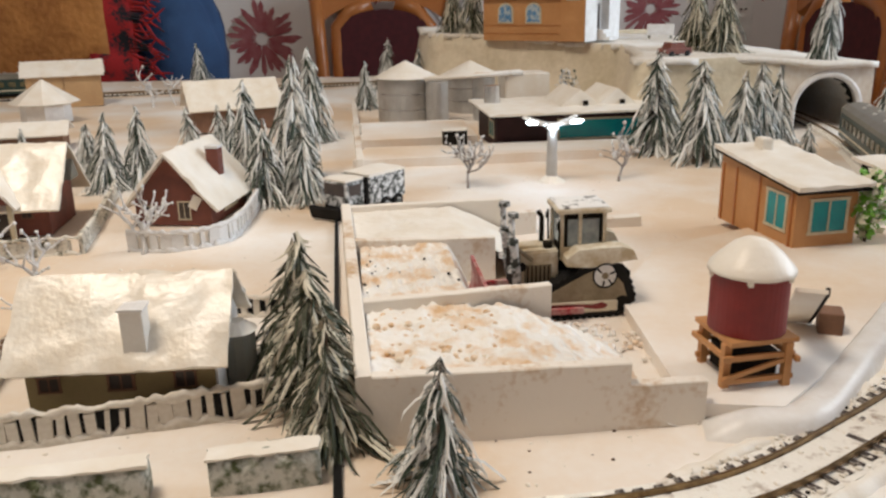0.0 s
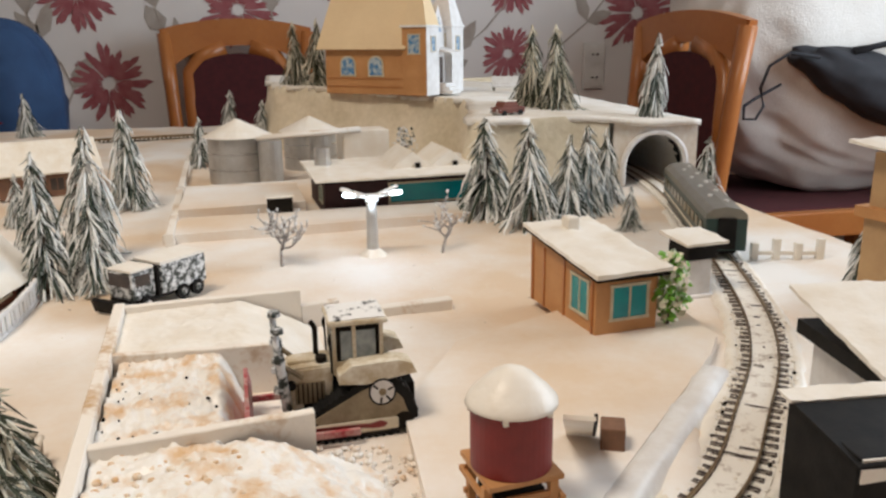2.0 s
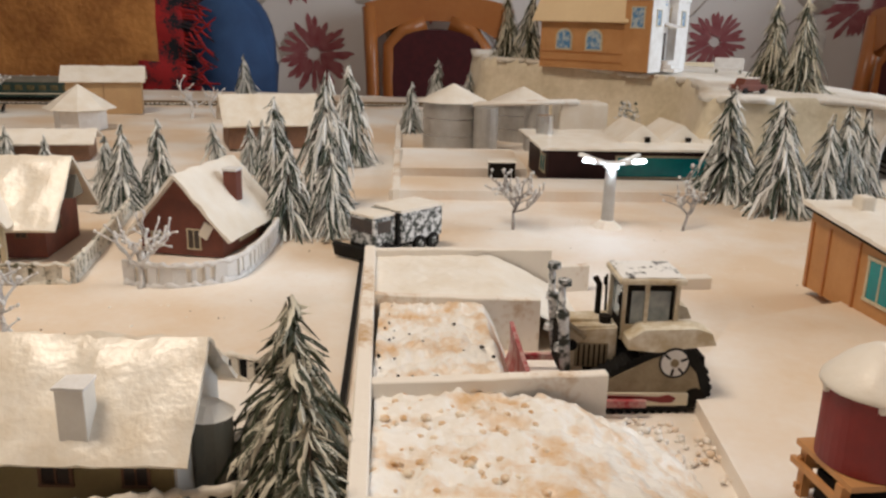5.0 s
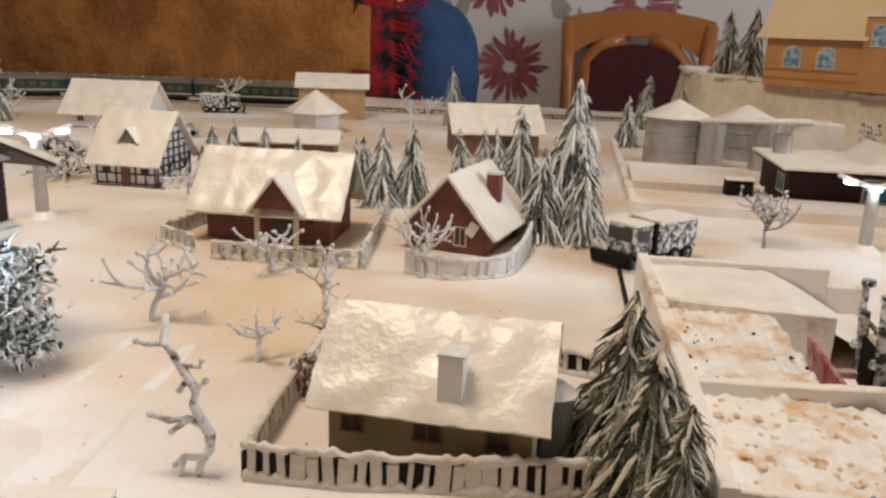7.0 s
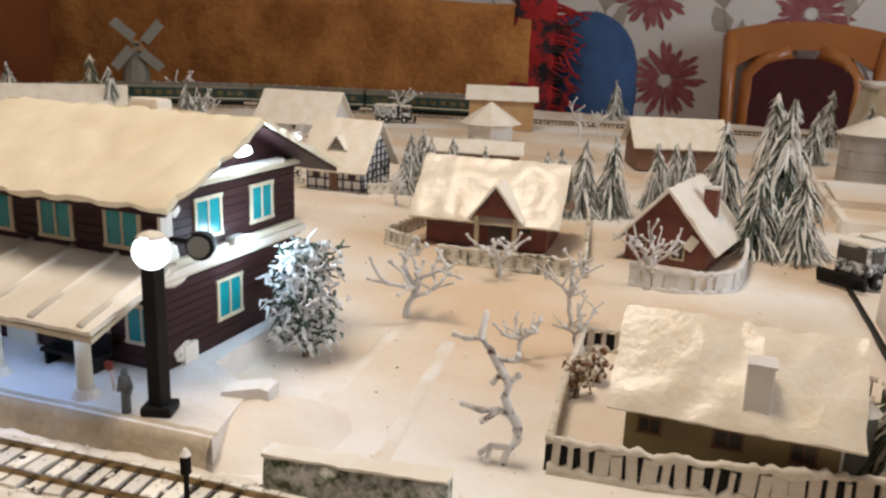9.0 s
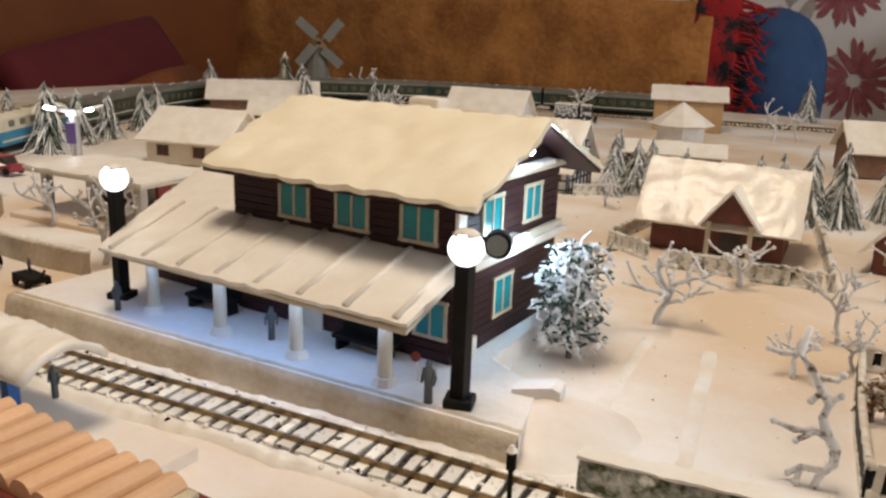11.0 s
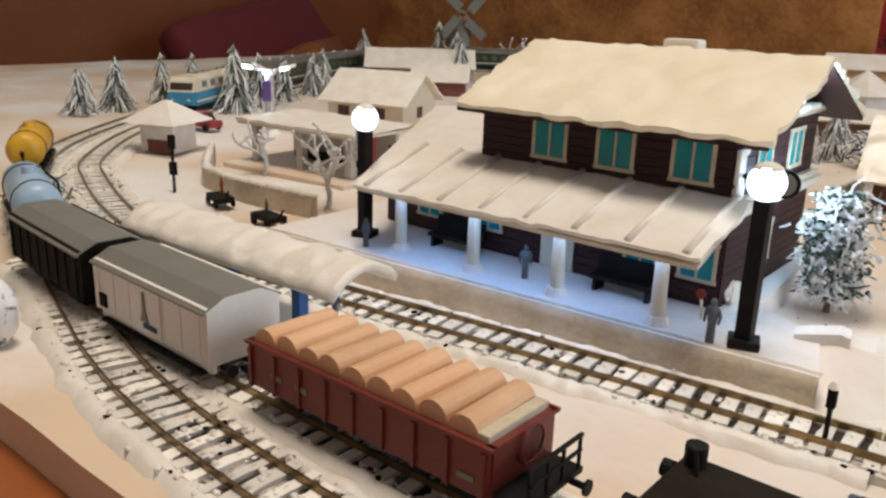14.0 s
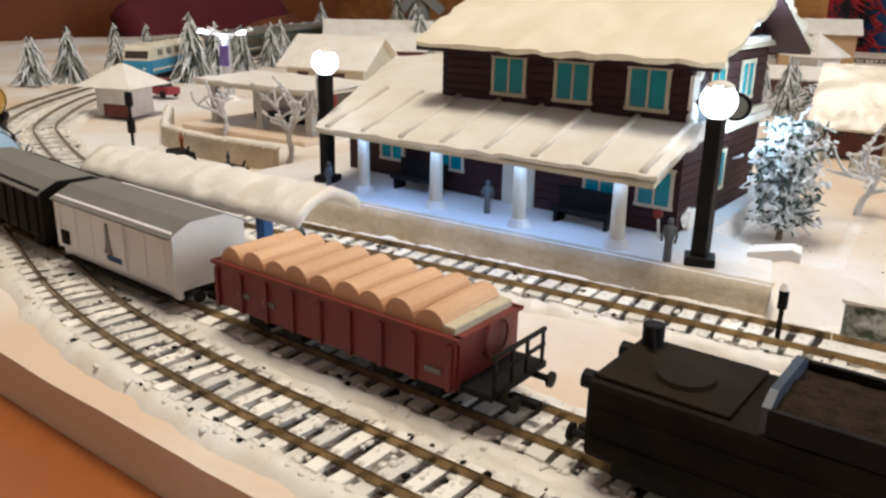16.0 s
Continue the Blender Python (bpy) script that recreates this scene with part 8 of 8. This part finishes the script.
for s in (-1, 1):
    nose = [(s * (LL / 2 - 0.006), 0.014), (s * (LL / 2 + 0.001), 0.017), (s * (LL / 2 - 0.001), 0.031), (s * (LL / 2 - 0.006), 0.031)]
    part("nose", prism(nose, "y", -0.0165, 0.0165), M_LOCOBLUE, lc)
    head = [(s * (LL / 2 - 0.014), 0.0312), (s * (LL / 2 - 0.002), 0.0312), (s * (LL / 2 - 0.009), 0.045), (s * (LL / 2 - 0.014), 0.049)]
    part("cab_front", prism(head, "y", -0.017, 0.017), M_CREAM, lc)
    part("windscreen", box(s * (LL / 2 - 0.0052), 0, 0.0335, 0.002, 0.029, 0.009, ry=-s * 27), M_BLACKWIN, lc)
    part("stripe", box(0, s * 0.0186, 0.0185, LL - 0.016, 0.0008, 0.0022), M_CREAM, lc)
    for k in range(6):
        part("side_window", box(-0.070 + k * 0.028, s * 0.0184, 0.036, 0.013, 0.0014, 0.0075), M_GREYROOF, lc)
    part("skirt", box(0, s * 0.0155, 0.0085, LL - 0.02, 0.002, 0.006), M_BLACK, lc)
    for y in (-0.011, 0.011):
        part("headlight", cone(0, 0, 0, 0.002, 0.002, 0.0015, 10, pose(s * (LL / 2 + 0.0005), y, 0.021, 0, 90)), M_PLASTICW, lc)
for x in (-0.06, -0.04, -0.02, 0.01, 0.03, 0.05):
    part("roof_fan", cone(x, 0, 0.0515, 0.006, 0.006, 0.0012, 14), M_GREYROOF, lc)
part("underframe", box(0, 0, 0.007, LL - 0.02, 0.028, 0.008), M_BLACK, lc)
bogies(lc, (-0.075, -0.045, 0.045, 0.075))

CL = 0.262
co = thing("passenger_coach", "dark green passenger coach with a rounded silver-grey roof", "coach", group="coaches of the passenger train")
part("body", box(0, 0, 0.013, CL, 0.036, 0.029, bev=0.0008), M_COACH, co)
roofp = [(-0.0185, 0.0415), (-0.0175, 0.0465), (-0.012, 0.051), (0, 0.053), (0.012, 0.051), (0.0175, 0.0465), (0.0185, 0.0415)]
part("roof", prism(roofp, "x", -CL / 2 + 0.001, CL / 2 - 0.001), M_COACHROOF, co, "smooth grey metallic roof")
for s in (-1, 1):
    for k in range(11):
        part("window", box(-0.108 + k * 0.0216, s * 0.0181, 0.0265, 0.0135, 0.0012, 0.0095), M_COACHWIN, co)
    part("stripe", box(0, s * 0.0182, 0.0185, CL - 0.002, 0.0008, 0.002), M_CREAM, co)
    part("end_door", box(s * (CL / 2 + 0.0008), 0, 0.015, 0.003, 0.016, 0.028), M_BLACK, co)
for k in range(9):
    part("roof_vent", cone(-0.10 + k * 0.025, 0.005 * (-1) ** k, 0.0515, 0.0022, 0.0022, 0.0022, 10), M_PLASTICW, co)
part("underframe", box(0, 0, 0.007, CL - 0.03, 0.026, 0.007), M_BLACK, co)
bogies(co, (-0.095, -0.075, 0.075, 0.095))
pos = start + LL + 0.006
for k in range(6):
    m = rail_pose(pos + CL / 2, CL)
    if k == 0:
        co.matrix_basis = m
    else:
        copy_thing(co, m)
    pos += CL + 0.006
gate = min(range(len(RUN)), key=lambda k: (RUN[k] - Vector((0.4897, 0.691, 0))).length) * 0.002
tagged(copy_thing(co, rail_pose(gate - CL / 2, CL)), "dark green coach with a silver-grey roof standing in the tunnel mouth")

# ---- trees ----
FIRS = [fir_crown_parts("fir_tree", s, M_FIR if s % 3 else M_FIRG, layers=l, per=p, droop=d, spread=w) for s, l, p, d, w in ((1, 9, 38, 1.5, 0.205), (2, 8, 36, 1.4, 0.25), (3, 9, 38, 1.35, 0.225), (4, 9, 40, 1.6, 0.215))]
used = set()


def fir(x, y, h, kind, label, z=0.0, wide=1.0):
    rnd = random.Random(int(x * 1000) * 7 + int(y * 1000))
    m = pose(x, y, z - 0.001, rnd.uniform(-3, 3), rnd.uniform(-3, 3), rnd.uniform(0, 360))
    src = FIRS[kind]
    if kind in used:
        src = copy_thing(src, m)
    else:
        used.add(kind)
        src.matrix_basis = m
    src.scale = (h * wide, h * wide, h)
    tagged(src, label, "tree", "bristle fir trees")


T1, T2, T3 = "snow-flocked bristle fir tree standing on the snow", "tall snow-flocked bristle fir in the tree group", "greener bristle fir on the hill top"
for x, y, h, k, w in ((0.322, 0.945, 0.110, 3, 1.35), (0.357, 0.888, 0.106, 1, 1.2), (0.404, 0.906, 0.094, 1, 1.1), (0.440, 0.940, 0.098, 3, 1.2), (0.376, 0.96, 0.10, 3, 1.3), (0.482, 0.985, 0.09, 1, 1.0)):
    fir(x, y, h, k, "frosted bristle fir against the hill slope", 0, w)
fir(0.456, 0.846, 0.046, 1, T1)
fir(0.613, 0.975, 0.077, 1, T1)
fir(0.545, 0.60, 0.06, 1, T1)
fir(0.470, 1.245, 0.118, 2, T3, 0.094, 1.0)
fir(0.497, 1.205, 0.120, 2, T3, 0.092, 1.0)
fir(0.612, 1.135, 0.116, 0, T3, 0.084, 0.8)
fir(0.132, 1.640, 0.118, 2, T3, 0.108, 0.9)
fir(0.166, 1.622, 0.124, 2, T3, 0.108, 0.9)
for x, y, h, k in ((-0.104, 0.752, 0.076, 1), (-0.067, 0.764, 0.077, 1), (-0.088, 0.85, 0.124, 0), (-0.139, 0.88, 0.098, 0), (-0.092, 1.10, 0.118, 0)):
    fir(x, y, h, k, T2, 0, 1.15 if k else 1.0)
for x, y, h, k in ((-0.205, 0.905, 0.070, 1), (-0.034, 1.42, 0.078, 1), (0.0, 1.72, 0.10, 3), (0.06, 1.66, 0.085, 3), (-0.437, 1.95, 0.09, 1)):
    fir(x, y, h, k, T1)
for x, y, h, k, w in ((-0.028, 0.390, 0.072, 2, 1.5), (-0.017, 0.350, 0.066, 2, 1.45), (-0.008, 0.318, 0.056, 2, 1.4), (0.034, 0.281, 0.054, 1, 1.2)):
    fir(x, y, h, k, "broad dark bristle fir by the board joint", 0, w)
for x, y, h, k in ((-0.272, 0.828, 0.076, 1), (-0.244, 0.848, 0.079, 1), (-0.342, 0.96, 0.046, 1), (-0.202, 1.027, 0.058, 1), (-0.186, 1.03, 0.060, 1), (-0.30, 0.87, 0.06, 1), (-0.443, 1.03, 0.036, 1), (-0.488, 1.03, 0.046, 1), (-0.537, 1.04, 0.05, 1), (-0.474, 0.845, 0.046, 1), (-0.460, 0.88, 0.06, 1), (-0.492, 0.90, 0.06, 1)):
    fir(x, y, h, k, "snow-flocked bristle fir between the houses")
for x, y, h, k in ((-1.237, 0.442, 0.048, 1), (-1.31, 0.531, 0.053, 1), (-1.265, 0.462, 0.046, 1), (-1.30, 0.60, 0.056, 1), (-1.25, 0.50, 0.056, 1), (-1.35, 0.68, 0.052, 1), (-1.14, 0.612, 0.072, 1), (-1.20, 0.74, 0.055, 1), (-1.24, 0.83, 0.055, 1), (-1.29, 0.90, 0.056, 1), (-1.395, 0.78, 0.05, 1), (-1.60, 1.30, 0.072, 1), (-1.38, 1.31, 0.09, 2), (-1.31, 1.27, 0.075, 1), (-1.25, 1.22, 0.07, 1), (-1.10, 1.25, 0.06, 1), (-1.05, 1.22, 0.05, 1), (-1.18, 0.68, 0.06, 1)):
    fir(x, y, 1.2 * h, k, "small snow-flocked bristle fir by the bend", 0, 1.15)


def bare(x, y, h, seed, label, rz=0, fat=1.0, n=3, dark=False, **k):
    bm, knobs = branchy(seed, r=0.040 * fat, n=n, curl=0.5, length=0.48, knob=1.5 if dark else 1.0, **k)
    ob = thing("bare_tree", label, "tree", x, y, -0.001, rz, "bare winter trees")
    part("branchwork", bm, M_TWIGD if dark else M_TWIG, ob, smooth=True)
    part("frost", knobs, M_WHITE, ob, "white knobs of frost on the twig ends", smooth=True)
    ob.scale = (h, h, h)
    return ob


BT = "bare twisted twig tree crusted with white frost"
crooked = thing("bare_tree", "tall crooked bare tree with frosted stubs by the garden fence", "tree", -0.189, 0.322, -0.001, 0, "bare winter trees")
part("trunk", tube([(0, 0, 0), (0.001, 0, 0.005), (0.0055, 0, 0.012), (0.0050, 0.001, 0.018), (0.0015, 0.001, 0.023), (-0.001, 0, 0.030), (0.0005, 0, 0.036), (-0.004, 0, 0.043), (-0.008, 0, 0.049), (-0.0125, 0, 0.054), (-0.0105, 0, 0.0655)], [0.0016, 0.0015, 0.0019, 0.0023, 0.0022, 0.0018, 0.0019, 0.0020, 0.0018, 0.0017, 0.0013], 7), M_TWIG, crooked, smooth=True)
for pts in (((0.002, 0, 0.022), (-0.004, 0, 0.024), (-0.010, -0.002, 0.023), (-0.018, -0.003, 0.025)), ((-0.003, 0, 0.0235), (-0.009, -0.003, 0.019)), ((0.003, 0, 0.008), (-0.006, 0, 0.007), (-0.010, 0, 0.003)), ((-0.006, 0, 0.007), (-0.0065, -0.002, 0.001)), ((-0.012, 0, 0.054), (-0.019, 0, 0.0525), (-0.024, 0, 0.0535)), ((-0.006, 0, 0.046), (0.002, 0.001, 0.046), (0.0035, 0, 0.049)), ((-0.003, 0, 0.040), (-0.006, -0.001, 0.036)), ((0.0, 0, 0.036), (0.004, 0.001, 0.040))):
    part("limb", tube(list(pts), [0.0014] * (len(pts) - 1) + [0.0011], 6), M_TWIG, crooked, smooth=True)
    bm = bmesh.new()
    bmesh.ops.create_icosphere(bm, subdivisions=1, radius=0.0017, matrix=Matrix.Translation(pts[-1]))
    part("frost_knob", bm, M_WHITE, crooked, smooth=True)
for x, y, h, s, f, lean, rise in ((-0.300, 0.468, 0.058, 2, 1.0, 0.4, 0.35), (-0.2026, 0.503, 0.050, 3, 0.9, 0.3, 0.6), (-0.172, 0.602, 0.056, 4, 0.9, 0.2, 0.4), (-0.2755, 0.583, 0.046, 5, 1.3, 0.3, 0.6), (-0.827, 1.60, 0.080, 6, 1.0, 0.1, 0.5), (-1.0675, 1.281, 0.080, 7, 1.0, 0.1, 0.5), (-1.300, 1.52, 0.10, 7, 1.0, 0.1, 0.5), (-0.428, 1.527, 0.075, 8, 0.9, 0.2, 0.4), (-0.390, 1.545, 0.070, 15, 0.9, 0.2, 0.4), (-0.661, 0.342, 0.072, 11, 0.8, 0.1, 0.8), (-0.790, 0.385, 0.055, 12, 1.0, 0.2, 0.5), (-0.717, 1.018, 0.055, 13, 0.9, 0.1, 0.6), (-1.02, 0.58, 0.05, 14, 1.0, 0.2, 0.5), (-0.215, 0.43, 0.036, 16, 1.1, 0.3, 0.6), (-0.456, 0.785, 0.045, 17, 1.0, 0.2, 0.5), (-0.189, 0.462, 0.034, 18, 1.0, 0.3, 0.6)):
    bare(x, y, h, s, BT, 40 * s, f, 4 if s in (2, 4, 11) else 3, lean=lean, rise=rise)
for x, y, h, s, n in ((0.0877, 0.786, 0.062, 19, 6), (0.2408, 0.803, 0.060, 27, 4)):
    bare(x, y, h, s, "small dark-stemmed tree with white knobs in the workshop yard", 30 * s, 0.62, n, True, lean=0.05, rise=0.55)


M_DRY = frost("dry_brown_twigs", (0.20, 0.095, 0.04), (0.74, 0.68, 0.58), 0.52)


def twig_bush(x, y, h, w, seed, label, count=240, mat=M_BUSH):
    """An uneven bush of many short frosted twigs hanging every way from a few stems."""
    rnd = random.Random(seed)
    bm = bmesh.new()
    stems = [Vector((rnd.gauss(0, 0.35) * w, rnd.gauss(0, 0.35) * w, 0)) for k in range(5)]
    for k in range(count):
        c = rnd.choice(stems)
        z = h * rnd.uniform(0.12, 0.9)
        bulge = math.sin(math.pi * min(1, 0.15 + z / h * 0.8)) * w
        p = c + Vector((rnd.gauss(0, 0.45) * bulge, rnd.gauss(0, 0.45) * bulge, z))
        d = Vector((rnd.gauss(0, 1), rnd.gauss(0, 1), rnd.gauss(-0.2, 0.7))).normalized()
        l = rnd.uniform(0.25, 0.6) * w
        e = Vector((rnd.gauss(0, 0.3), rnd.gauss(0, 0.3), rnd.gauss(-0.2, 0.3))) * l
        q = p + d * l + e
        q.z = max(0.001, q.z)
        add_tube(bm, [p, p + d * l * 0.5, q], [0.0009, 0.0008, 0.0004], 4)
        if k % 3 == 0:
            bmesh.ops.create_icosphere(bm, subdivisions=1, radius=rnd.uniform(0.0009, 0.0020), matrix=Matrix.Translation(p + d * l * 0.3) @ Matrix.Diagonal((1, 1, 1.3, 1)))
    ob = thing("frosted_bush", label, "bush", x, y, 0)
    part("twigwork", bm, mat, ob)
    part("stem", tube([(0, 0, -0.002), (0, 0, h * 0.6)], [0.002, 0.001], 6), M_TRUNK, ob)


twig_bush(-0.322, 0.385, 0.070, 0.0140, 1, "dense dark green bush frosted white beside the station", 1000)
twig_bush(-0.176, 0.400, 0.022, 0.007, 9, "dry brown shrub by the cottage fence", 90, M_DRY)
twig_bush(-0.170, 0.425, 0.020, 0.006, 10, "dry brown shrub with frosted tips by the cottage", 70, M_DRY)
twig_bush(-0.70, 0.175, 0.022, 0.02, 2, "frosted undergrowth between the tracks", 120)
twig_bush(-0.80, 0.19, 0.024, 0.024, 3, "frosted undergrowth beside the outer siding", 120)
twig_bush(0.268, 1.20, 0.085, 0.012, 6, "round frosted twig bush behind the workshop", 160)
twig_bush(-0.425, 0.86, 0.04, 0.026, 4, "frosted bush by the bungalow", 160)
twig_bush(-0.640, 0.845, 0.03, 0.03, 5, "frosted bush near the half-timbered house", 140)
rnd = random.Random(4)
bm = bmesh.new()
for k in range(420):
    a, e = rnd.uniform(0, 2 * math.pi), rnd.uniform(-1.4, 1.5)
    r = rnd.uniform(0.4, 1.0)
    p = Vector((0.016 * r * math.cos(a) * math.cos(e), 0.014 * r * math.sin(a) * math.cos(e), 0.030 + 0.026 * r * math.sin(e)))
    u = Vector((rnd.uniform(-1, 1), rnd.uniform(-1, 1), rnd.uniform(-1, 1))).normalized()
    v = u.orthogonal().normalized()
    s = rnd.uniform(0.0015, 0.003)
    bm.faces.new([bm.verts.new(p + u * s * 1.5), bm.verts.new(p + v * s), bm.verts.new(p - u * s * 1.5), bm.verts.new(p - v * s)])
gb = thing("green_bush", "bright green bush half covered with cream flock by the shop", "bush", 0.350, 0.548, 0.004)
part("leaves", bm, M_LEAF, gb)
part("stem", tube([(0, 0, -0.004), (0, 0, 0.05)], [0.0014, 0.0008], 6), M_TRUNK, gb)
# snow scraps, stones and twigs on the ground
rnd = random.Random(77)
spots, specks = [], []
for k in range(1500):
    x, y = rnd.uniform(-1.0, 0.42), 0.27 + 0.75 * rnd.random() ** 1.6
    spots.append((x, y, ground_z(x, y), rnd.uniform(0.0003, 0.0011)))
for k in range(260):
    x, y = rnd.uniform(-0.9, 0.40), 0.29 + 0.6 * rnd.random() ** 1.4
    specks.append((x, y, ground_z(x, y) + 0.0002, rnd.uniform(0.0003, 0.0008)))
crumbs("snow_crumbs", spots, M_SNOW, "scattered crumbs of artificial snow", "snow")
crumbs("dirt_specks", specks, M_TRUNK, "scattered brown specks on the snow", "grit")
